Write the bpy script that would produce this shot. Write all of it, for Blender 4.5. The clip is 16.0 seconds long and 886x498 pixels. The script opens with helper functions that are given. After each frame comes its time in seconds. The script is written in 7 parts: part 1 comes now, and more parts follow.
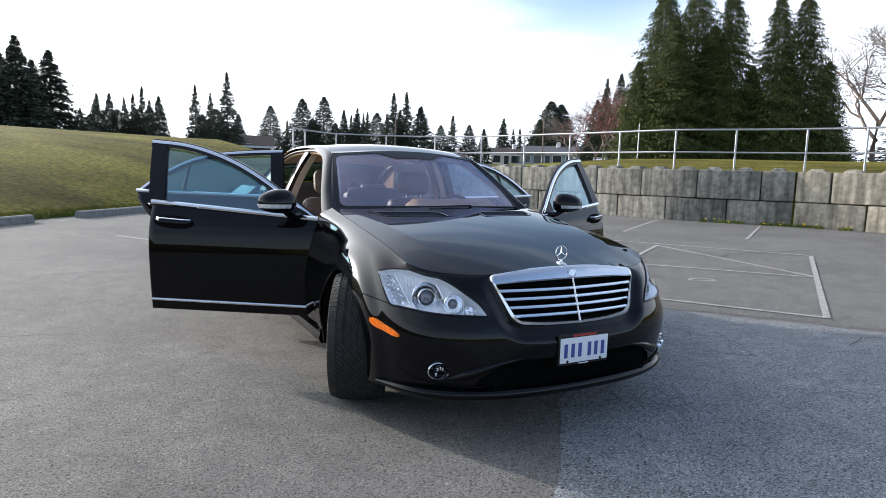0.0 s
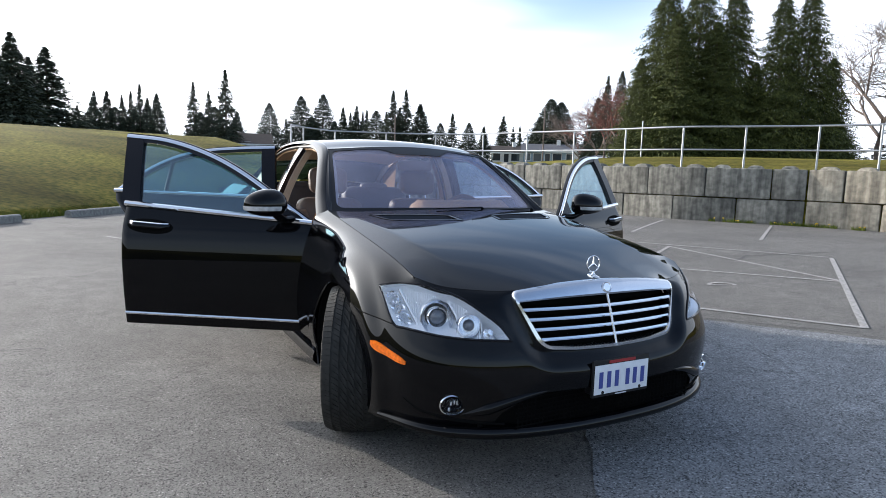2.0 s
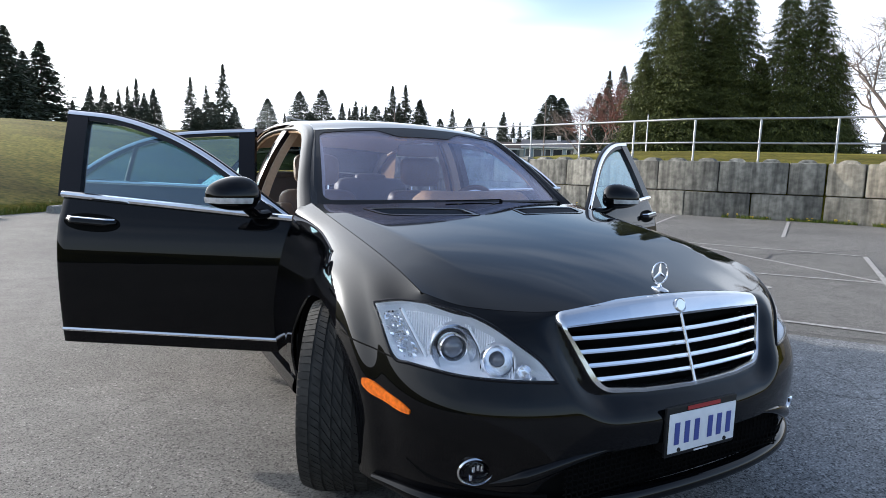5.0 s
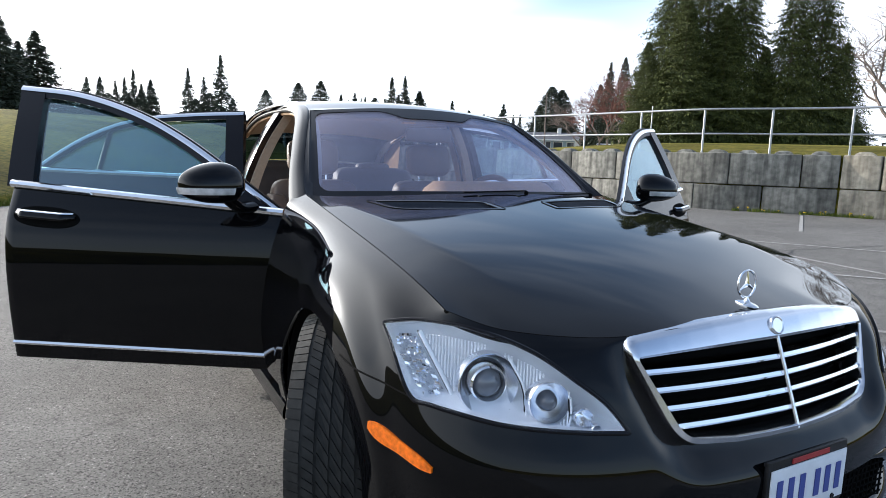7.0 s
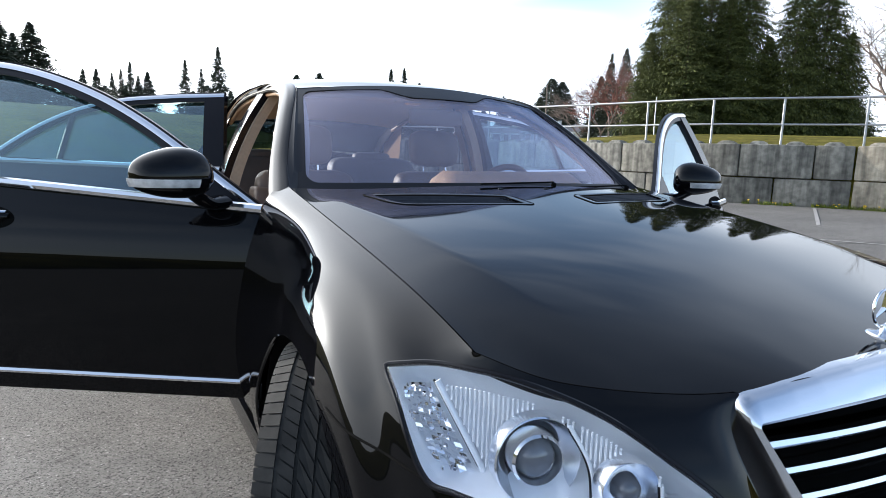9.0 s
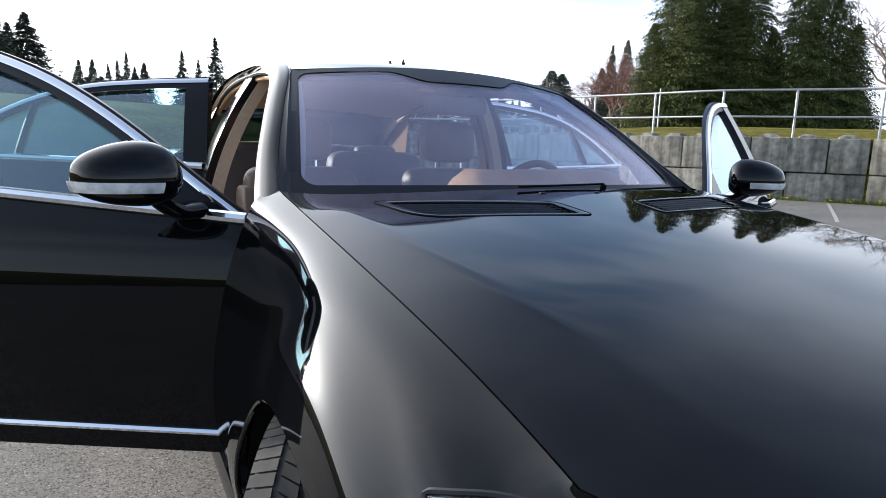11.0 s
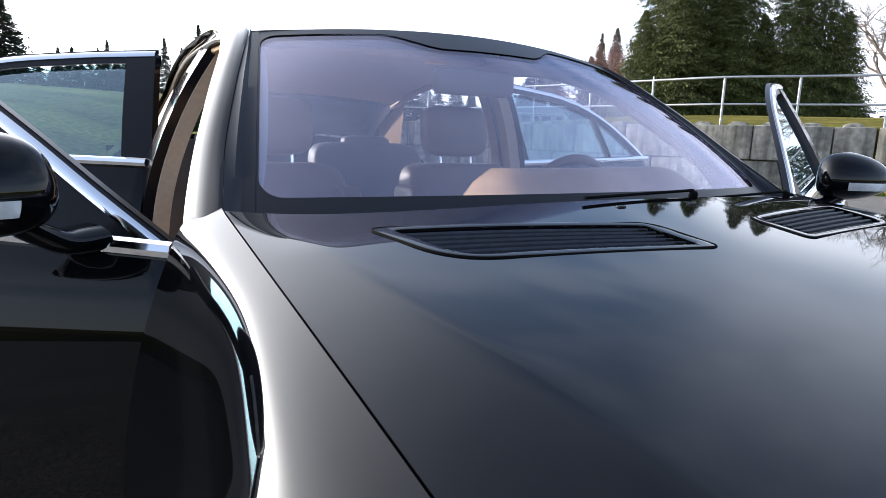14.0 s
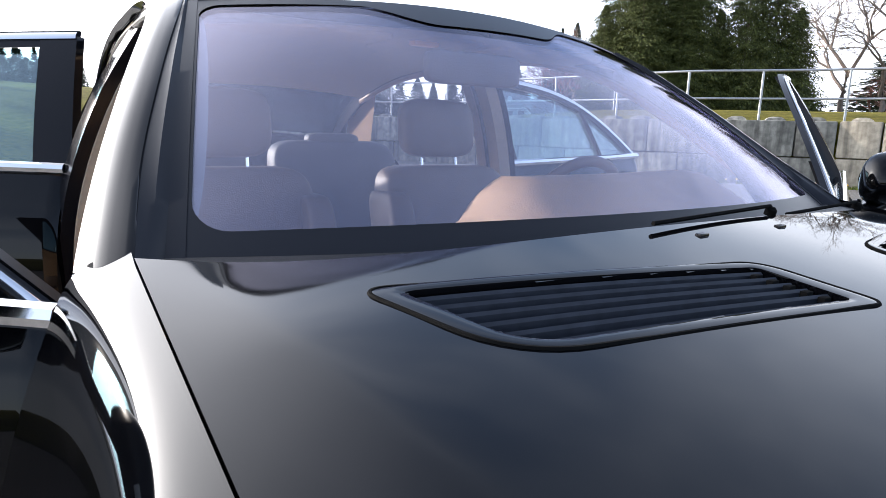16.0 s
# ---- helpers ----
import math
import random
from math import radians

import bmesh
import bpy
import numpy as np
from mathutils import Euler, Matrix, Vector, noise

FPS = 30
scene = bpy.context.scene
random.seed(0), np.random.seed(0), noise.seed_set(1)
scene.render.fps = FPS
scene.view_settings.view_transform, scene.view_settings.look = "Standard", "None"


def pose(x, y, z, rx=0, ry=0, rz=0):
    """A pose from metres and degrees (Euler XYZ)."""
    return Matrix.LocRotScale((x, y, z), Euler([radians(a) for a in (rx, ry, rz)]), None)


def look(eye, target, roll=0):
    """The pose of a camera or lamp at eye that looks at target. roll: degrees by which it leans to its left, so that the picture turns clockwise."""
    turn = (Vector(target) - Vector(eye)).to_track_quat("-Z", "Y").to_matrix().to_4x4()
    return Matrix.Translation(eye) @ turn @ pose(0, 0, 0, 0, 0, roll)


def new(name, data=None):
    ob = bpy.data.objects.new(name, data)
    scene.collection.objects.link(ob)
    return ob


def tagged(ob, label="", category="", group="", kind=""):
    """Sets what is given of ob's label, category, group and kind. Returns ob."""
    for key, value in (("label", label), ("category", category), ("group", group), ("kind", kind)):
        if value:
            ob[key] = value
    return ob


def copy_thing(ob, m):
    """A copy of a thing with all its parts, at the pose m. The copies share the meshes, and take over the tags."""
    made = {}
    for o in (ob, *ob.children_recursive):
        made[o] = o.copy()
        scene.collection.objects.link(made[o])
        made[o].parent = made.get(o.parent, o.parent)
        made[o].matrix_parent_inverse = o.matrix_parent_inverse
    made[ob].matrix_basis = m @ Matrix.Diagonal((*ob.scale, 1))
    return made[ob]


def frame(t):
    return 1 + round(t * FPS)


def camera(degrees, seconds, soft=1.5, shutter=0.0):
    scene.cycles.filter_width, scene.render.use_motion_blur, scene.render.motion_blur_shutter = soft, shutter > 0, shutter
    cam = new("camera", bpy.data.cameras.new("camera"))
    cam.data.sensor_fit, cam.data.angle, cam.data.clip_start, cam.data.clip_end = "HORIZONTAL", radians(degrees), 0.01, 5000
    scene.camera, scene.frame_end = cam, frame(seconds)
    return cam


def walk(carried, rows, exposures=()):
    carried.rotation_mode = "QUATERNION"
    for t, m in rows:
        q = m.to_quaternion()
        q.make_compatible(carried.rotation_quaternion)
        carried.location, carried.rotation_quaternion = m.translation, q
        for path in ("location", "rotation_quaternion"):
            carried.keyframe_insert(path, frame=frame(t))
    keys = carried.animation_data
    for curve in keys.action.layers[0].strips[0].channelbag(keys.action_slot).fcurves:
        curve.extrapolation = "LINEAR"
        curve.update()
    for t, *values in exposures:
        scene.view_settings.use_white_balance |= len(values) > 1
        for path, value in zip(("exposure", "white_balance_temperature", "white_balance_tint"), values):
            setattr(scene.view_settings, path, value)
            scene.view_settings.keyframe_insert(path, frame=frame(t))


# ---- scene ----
cam = camera(71.2, 16.0, soft=0.8)
PATH = [
    (0, (-1.967, -3.102, 1.279), (-1.028, -1.353, 1.037), 1.7),
    (0.5, (-1.93, -3.002, 1.274), (-0.991, -1.253, 1.032), 1.7),
    (1, (-1.895, -2.9, 1.277), (-0.955, -1.151, 1.032), 1.7),
    (1.5, (-1.857, -2.795, 1.28), (-0.916, -1.047, 1.034), 1.8),
    (2, (-1.813, -2.691, 1.277), (-0.872, -0.943, 1.029), 1.7),
    (2.5, (-1.768, -2.59, 1.265), (-0.827, -0.843, 1.016), 1.8),
    (3, (-1.719, -2.491, 1.249), (-0.779, -0.744, 1.0), 1.7),
    (3.5, (-1.67, -2.389, 1.24), (-0.73, -0.642, 0.989), 1.7),
    (4, (-1.624, -2.287, 1.235), (-0.683, -0.54, 0.982), 1.7),
    (6.5, (-1.445, -1.77, 1.193), (-0.502, -0.029, 0.916), 1.8),
    (7, (-1.408, -1.669, 1.188), (-0.464, 0.072, 0.905), 1.8),
    (7.5, (-1.37, -1.57, 1.174), (-0.426, 0.17, 0.889), 1.7),
    (8, (-1.33, -1.472, 1.161), (-0.386, 0.267, 0.871), 1.7),
    (8.5, (-1.288, -1.374, 1.158), (-0.344, 0.364, 0.86), 1.7),
    (9, (-1.245, -1.273, 1.161), (-0.301, 0.463, 0.856), 1.7),
    (11.5, (-1.096, -0.784, 1.168), (-0.147, 0.944, 0.833), 1.8),
    (12, (-1.066, -0.692, 1.169), (-0.117, 1.035, 0.827), 1.7),
    (12.5, (-1.037, -0.604, 1.169), (-0.084, 1.12, 0.821), 1.8),
    (13, (-0.999, -0.519, 1.165), (-0.039, 1.2, 0.812), 1.8),
    (13.5, (-0.961, -0.435, 1.162), (0.008, 1.278, 0.806), 1.7),
    (14, (-0.924, -0.353, 1.168), (0.054, 1.354, 0.807), 1.7),
    (14.5, (-0.892, -0.271, 1.175), (0.099, 1.427, 0.808), 1.7),
    (15, (-0.863, -0.192, 1.176), (0.143, 1.496, 0.805), 1.7),
    (15.5, (-0.839, -0.112, 1.176), (0.195, 1.558, 0.8), 1.6),
    (16, (-0.819, -0.031, 1.176), (0.258, 1.612, 0.802), 1.5),
]
walk(cam, [(t, look(eye, target, roll)) for t, eye, target, roll in PATH],
     exposures=((0.0, 0.88, 6120, 11), (4.0, 0.90, 6120, 11), (9.0, 1.00, 6080, 10), (12.5, 1.08, 6100, 12), (14.5, 1.34, 6130, 13), (15.0, 1.38, 6150, 13), (16.0, 1.40, 6200, 14)))

# ---- sky and sun ----
SUN_AZ, SUN_EL = -31.0, 14.5      # degrees: to the left of +y, above the horizon
world = bpy.data.worlds.new("sky")
scene.world = world
world.use_nodes = True
wn, wl = world.node_tree.nodes, world.node_tree.links
wn.clear()
w_out = wn.new("ShaderNodeOutputWorld")
w_bg = wn.new("ShaderNodeBackground")
w_sky = wn.new("ShaderNodeTexSky")
w_sky.sky_type, w_sky.sun_disc = "NISHITA", False
w_sky.sun_elevation, w_sky.sun_rotation = radians(SUN_EL), radians(SUN_AZ)
w_co = wn.new("ShaderNodeTexCoord")
w_map = wn.new("ShaderNodeMapping")
w_map.inputs["Scale"].default_value = (1.0, 1.5, 3.2)
w_map.inputs["Rotation"].default_value = (0.0, 0.12, 0.5)
w_noise = wn.new("ShaderNodeTexNoise")
w_noise.inputs["Scale"].default_value, w_noise.inputs["Detail"].default_value = 1.5, 3.0
w_noise.inputs["Roughness"].default_value = 0.5
w_ramp = wn.new("ShaderNodeValToRGB")
w_ramp.color_ramp.elements[0].position, w_ramp.color_ramp.elements[1].position = 0.05, 0.95
w_mix = wn.new("ShaderNodeMixRGB")
w_mix.inputs["Color2"].default_value = (8.0, 8.5, 9.1, 1)
wl.new(w_co.outputs["Generated"], w_map.inputs["Vector"])
wl.new(w_map.outputs["Vector"], w_noise.inputs["Vector"])
wl.new(w_noise.outputs["Fac"], w_ramp.inputs["Fac"])
# the cloud is a bank round the horizon that thins out overhead
w_sep = wn.new("ShaderNodeSeparateXYZ")
w_high = wn.new("ShaderNodeMapRange")
w_high.interpolation_type = "SMOOTHSTEP"
w_high.inputs["From Min"].default_value, w_high.inputs["From Max"].default_value = 0.38, 0.80
w_high.inputs["To Min"].default_value, w_high.inputs["To Max"].default_value = 1.0, 0.35
w_thin = wn.new("ShaderNodeMath")
w_thin.operation = "MULTIPLY"
wl.new(w_co.outputs["Generated"], w_sep.inputs["Vector"])
wl.new(w_sep.outputs["Z"], w_high.inputs["Value"])
wl.new(w_ramp.outputs["Color"], w_thin.inputs[0])
wl.new(w_high.outputs["Result"], w_thin.inputs[1])
w_low = wn.new("ShaderNodeMapRange")
w_low.interpolation_type = "SMOOTHSTEP"
w_low.inputs["From Min"].default_value, w_low.inputs["From Max"].default_value = 0.14, 0.33
w_low.inputs["To Min"].default_value, w_low.inputs["To Max"].default_value = 0.9, 0.0
w_bank = wn.new("ShaderNodeMath")
w_bank.operation, w_bank.use_clamp = "ADD", True
wl.new(w_sep.outputs["Z"], w_low.inputs["Value"])
wl.new(w_thin.outputs["Value"], w_bank.inputs[0])
wl.new(w_low.outputs["Result"], w_bank.inputs[1])
# a gap of pale blue sky, streaked with thin cloud, over the cedars
GAP_AZ, GAP_EL = 37.0, 27.0
w_gap = wn.new("ShaderNodeVectorMath")
w_gap.operation = "DOT_PRODUCT"
w_gap.inputs[1].default_value = (math.sin(radians(GAP_AZ)) * math.cos(radians(GAP_EL)), math.cos(radians(GAP_AZ)) * math.cos(radians(GAP_EL)), math.sin(radians(GAP_EL)))
w_open = wn.new("ShaderNodeMapRange")
w_open.interpolation_type = "SMOOTHSTEP"
w_open.inputs["From Min"].default_value, w_open.inputs["From Max"].default_value = math.cos(radians(24)), math.cos(radians(10))
w_open.inputs["To Min"].default_value, w_open.inputs["To Max"].default_value = 0.0, 0.85
w_streak = wn.new("ShaderNodeTexNoise")
w_streak.inputs["Scale"].default_value, w_streak.inputs["Detail"].default_value, w_streak.inputs["Roughness"].default_value = 2.6, 2.0, 0.5
w_smap = wn.new("ShaderNodeMapping")
w_smap.inputs["Scale"].default_value = (1.0, 1.0, 5.0)
w_smap.inputs["Rotation"].default_value = (0.0, 0.30, 0.0)
w_part = wn.new("ShaderNodeMapRange")
w_part.interpolation_type = "SMOOTHSTEP"
w_part.inputs["From Min"].default_value, w_part.inputs["From Max"].default_value = 0.40, 0.66
w_part.inputs["To Min"].default_value, w_part.inputs["To Max"].default_value = 1.0, 0.55
w_clear = wn.new("ShaderNodeMath")
w_clear.operation = "MULTIPLY"
w_left = wn.new("ShaderNodeMath")
w_left.operation = "SUBTRACT"
w_left.inputs[0].default_value = 1.0
w_cloud = wn.new("ShaderNodeMath")
w_cloud.operation = "MULTIPLY"
wl.new(w_co.outputs["Generated"], w_gap.inputs[0])
wl.new(w_gap.outputs["Value"], w_open.inputs["Value"])
wl.new(w_co.outputs["Generated"], w_smap.inputs["Vector"])
wl.new(w_smap.outputs["Vector"], w_streak.inputs["Vector"])
wl.new(w_streak.outputs["Fac"], w_part.inputs["Value"])
wl.new(w_open.outputs["Result"], w_clear.inputs[0])
wl.new(w_part.outputs["Result"], w_clear.inputs[1])
wl.new(w_clear.outputs["Value"], w_left.inputs[1])
wl.new(w_bank.outputs["Value"], w_cloud.inputs[0])
wl.new(w_left.outputs["Value"], w_cloud.inputs[1])
# away from the sun the cloud thins
w_away = wn.new("ShaderNodeMapRange")
w_away.interpolation_type = "SMOOTHSTEP"
w_away.inputs["From Min"].default_value, w_away.inputs["From Max"].default_value = -0.75, 0.15
w_away.inputs["To Min"].default_value, w_away.inputs["To Max"].default_value = 0.40, 1.0
w_cover = wn.new("ShaderNodeMath")
w_cover.operation = "MULTIPLY"
wl.new(w_sep.outputs["Y"], w_away.inputs["Value"])
wl.new(w_cloud.outputs["Value"], w_cover.inputs[0])
wl.new(w_away.outputs["Result"], w_cover.inputs[1])
wl.new(w_cover.outputs["Value"], w_mix.inputs["Fac"])
w_lift = wn.new("ShaderNodeVectorMath")
w_lift.operation = "MULTIPLY"
w_lift.inputs[1].default_value = (0.78, 0.93, 1.10)
wl.new(w_sky.outputs["Color"], w_lift.inputs[0])
wl.new(w_lift.outputs["Vector"], w_mix.inputs["Color1"])
# thin cloud glows round the sun behind it
w_dot = wn.new("ShaderNodeVectorMath")
w_dot.operation = "DOT_PRODUCT"
w_dot.inputs[1].default_value = (math.sin(radians(SUN_AZ)) * math.cos(radians(SUN_EL)), math.cos(radians(SUN_AZ)) * math.cos(radians(SUN_EL)), math.sin(radians(SUN_EL)))
w_pow = wn.new("ShaderNodeMath")
w_pow.operation, w_pow.use_clamp = "POWER", False
w_pow.inputs[1].default_value = 5.0
w_max = wn.new("ShaderNodeMath")
w_max.operation = "MAXIMUM"
w_max.inputs[1].default_value = 0.0
w_haze = wn.new("ShaderNodeVectorMath")
w_haze.operation = "SCALE"
w_haze.inputs[0].default_value = (26.0, 24.7, 22.5)
w_glow = wn.new("ShaderNodeVectorMath")
w_glow.operation = "ADD"
wl.new(w_co.outputs["Generated"], w_dot.inputs[0])
wl.new(w_dot.outputs["Value"], w_max.inputs[0])
wl.new(w_max.outputs["Value"], w_pow.inputs[0])
w_pow2 = wn.new("ShaderNodeMath")
w_pow2.operation = "POWER"
w_pow2.inputs[1].default_value = 90.0
w_core = wn.new("ShaderNodeMath")
w_core.operation = "MULTIPLY_ADD"
w_core.inputs[1].default_value = 5.0
wl.new(w_max.outputs["Value"], w_pow2.inputs[0])
wl.new(w_pow2.outputs["Value"], w_core.inputs[0])
wl.new(w_pow.outputs["Value"], w_core.inputs[2])
wl.new(w_core.outputs["Value"], w_haze.inputs["Scale"])
wl.new(w_mix.outputs["Color"], w_glow.inputs[0])
wl.new(w_haze.outputs["Vector"], w_glow.inputs[1])
wl.new(w_glow.outputs["Vector"], w_bg.inputs["Color"])
w_bg.inputs["Strength"].default_value = 0.115
wl.new(w_bg.outputs["Background"], w_out.inputs["Surface"])
sun = new("sun", bpy.data.lights.new("sun", "SUN"))
sun.data.energy, sun.data.angle, sun.data.color = 3.5, radians(0.9), (1.0, 0.90, 0.76)
sun.matrix_world = look(
    (60 * math.sin(radians(SUN_AZ)) * math.cos(radians(SUN_EL)), 60 * math.cos(radians(SUN_AZ)) * math.cos(radians(SUN_EL)),
     60 * math.sin(radians(SUN_EL))), (0, 0, 0))


# ---- materials ----
def material(name, base, rough=0.6, metal=0.0, coat=0.0, vary=0.0, scale=8.0, bump=0.0, bump_scale=60.0, second=None, big=0.0, big_scale=0.6, spec=0.5):
    """A Principled material with fine and broad variation of colour, and fine relief."""
    m = bpy.data.materials.new(name)
    m.use_nodes = True
    n, l = m.node_tree.nodes, m.node_tree.links
    b = n["Principled BSDF"]
    b.inputs["Base Color"].default_value = (*base, 1)
    b.inputs["Roughness"].default_value, b.inputs["Metallic"].default_value = rough, metal
    b.inputs["Coat Weight"].default_value, b.inputs["Coat Roughness"].default_value = coat, 0.02
    b.inputs["Specular IOR Level"].default_value = spec
    co = n.new("ShaderNodeTexCoord")
    if vary or big or second:
        nz = n.new("ShaderNodeTexNoise")
        nz.inputs["Scale"].default_value, nz.inputs["Detail"].default_value = scale, 6
        l.new(co.outputs["Object"], nz.inputs["Vector"])
        mx = n.new("ShaderNodeMixRGB")
        lo = tuple(c * (1 - vary) for c in base)
        hi = second or tuple(min(1, c * (1 + vary)) for c in base)
        mx.inputs["Color1"].default_value, mx.inputs["Color2"].default_value = (*lo, 1), (*hi, 1)
        rp = n.new("ShaderNodeMapRange")
        rp.inputs["From Min"].default_value, rp.inputs["From Max"].default_value = 0.32, 0.68
        l.new(nz.outputs["Fac"], rp.inputs["Value"])
        l.new(rp.outputs["Result"], mx.inputs["Fac"])
        last = mx.outputs["Color"]
        if big:
            nb = n.new("ShaderNodeTexNoise")
            nb.inputs["Scale"].default_value, nb.inputs["Detail"].default_value = big_scale, 4
            l.new(co.outputs["Object"], nb.inputs["Vector"])
            mr = n.new("ShaderNodeMapRange")
            mr.inputs["From Min"].default_value, mr.inputs["From Max"].default_value = 0.3, 0.7
            mr.inputs["To Min"].default_value, mr.inputs["To Max"].default_value = 1 - big, 1 + big
            l.new(nb.outputs["Fac"], mr.inputs["Value"])
            mm = n.new("ShaderNodeVectorMath")
            mm.operation = "SCALE"
            l.new(last, mm.inputs[0])
            l.new(mr.outputs["Result"], mm.inputs["Scale"])
            last = mm.outputs["Vector"]
        l.new(last, b.inputs["Base Color"])
    if bump:
        nq = n.new("ShaderNodeTexNoise")
        nq.inputs["Scale"].default_value, nq.inputs["Detail"].default_value = bump_scale, 5
        l.new(co.outputs["Object"], nq.inputs["Vector"])
        bp = n.new("ShaderNodeBump")
        bp.inputs["Strength"].default_value, bp.inputs["Distance"].default_value = min(1.0, bump), 0.01
        l.new(nq.outputs["Fac"], bp.inputs["Height"])
        l.new(bp.outputs["Normal"], b.inputs["Normal"])
    return m


def glass(name, tint, gloss, reflect=(1, 1, 1), rough=0.0, graze=0.45):
    """A thin pane: clear by its tint, with gloss that grows towards grazing angles."""
    m = bpy.data.materials.new(name)
    m.use_nodes = True
    n, l = m.node_tree.nodes, m.node_tree.links
    n.remove(n["Principled BSDF"])
    tr, gl, mx, fr, pw, ad = (n.new("ShaderNode" + k) for k in ("BsdfTransparent", "BsdfGlossy", "MixShader", "LayerWeight", "Math", "Math"))
    tr.inputs["Color"].default_value = (*tint, 1)
    gl.inputs["Color"].default_value, gl.inputs["Roughness"].default_value = (*reflect, 1), rough
    fr.inputs["Blend"].default_value = 0.5
    pw.operation, pw.inputs[1].default_value = "POWER", 4.5
    ad.operation, ad.use_clamp = "MULTIPLY_ADD", True
    ad.inputs[1].default_value, ad.inputs[2].default_value = graze, gloss
    l.new(fr.outputs["Facing"], pw.inputs[0])
    l.new(pw.outputs["Value"], ad.inputs[0])
    l.new(ad.outputs["Value"], mx.inputs["Fac"])
    l.new(tr.outputs["BSDF"], mx.inputs[1])
    l.new(gl.outputs["BSDF"], mx.inputs[2])
    l.new(mx.outputs["Shader"], n["Material Output"].inputs["Surface"])
    return m


PAINT = material("black_car_paint", (0.0022, 0.0023, 0.003), rough=0.03, spec=0.26)
CHROME = material("chrome", (0.83, 0.84, 0.86), rough=0.07, metal=1.0)
GRILLECHROME = material("soft_chrome", (0.68, 0.70, 0.74), rough=0.16, metal=1.0)
SATIN = material("satin_chrome", (0.72, 0.73, 0.76), rough=0.22, metal=1.0)
PLASTIC = material("black_plastic", (0.010, 0.010, 0.011), rough=0.45, vary=0.2, scale=40, bump=0.1, bump_scale=400, spec=0.3)
GLOSSBLACK = material("black_gloss_trim", (0.008, 0.008, 0.010), rough=0.12, spec=0.2)
PILLARTRIM = material("dark_taupe_lining", (0.055, 0.050, 0.052), rough=0.8, vary=0.1, scale=60)
# seat leather for the rear, with the cabin's shade put into its colour
SEATSHADED = material("shaded_rear_leather", (0.055, 0.050, 0.052), rough=0.55, vary=0.1, scale=14, bump=0.2, bump_scale=260)
BAND = material("grey_glass_band", (0.22, 0.225, 0.235), rough=0.6, vary=0.05, scale=40)
FRIT = material("black_glass_border", (0.012, 0.013, 0.017), rough=0.35, spec=0.18)
SEAT = material("taupe_leather", (0.112, 0.076, 0.054), rough=0.5, vary=0.08, scale=14, bump=0.2, bump_scale=260)
RUBBER = material("tyre_rubber", (0.024, 0.0235, 0.022), rough=0.78, spec=0.25, vary=0.3, scale=30, bump=0.04, bump_scale=500)
DARK = material("dark_void", (0.005, 0.005, 0.005), rough=0.9, spec=0.04)
LEATHER = material("tan_leather", (0.36, 0.225, 0.12), rough=0.5, vary=0.08, scale=14, bump=0.2, bump_scale=260)
BROWN = material("brown_leather", (0.17, 0.115, 0.08), rough=0.55, vary=0.08, scale=14, bump=0.2, bump_scale=260)
LINING = material("beige_roof_lining", (0.45, 0.36, 0.27), rough=0.9, vary=0.06, scale=60)
WINDSCREEN = glass("windscreen_glass", (0.88, 0.90, 0.95), 0.150, (0.83, 0.80, 0.95), graze=0.36)
TINTED = glass("side_window_glass", (0.60, 0.76, 0.80), 0.13, (0.86, 0.94, 1.0), graze=0.95)
DEEPTINT = glass("rear_window_glass", (0.22, 0.30, 0.34), 0.06, (0.80, 0.95, 1.0))
LENS = glass("clear_lamp_lens", (0.98, 0.985, 1.0), 0.02, (1, 1, 1), graze=0.3)
REFLECTOR = material("lamp_reflector", (0.86, 0.88, 0.92), rough=0.22, metal=1.0)
BEZEL = material("silver_lamp_bezel", (0.88, 0.91, 0.95), rough=0.22, metal=0.12)
SIGNAL = material("clear_signal_plastic", (0.66, 0.67, 0.68), rough=0.12, metal=0.30, coat=0.5, vary=0.35, scale=26, bump=0.2, bump_scale=120)
AMBER = material("amber_lens", (0.70, 0.14, 0.004), rough=0.15, coat=0.6, vary=0.25, scale=90)


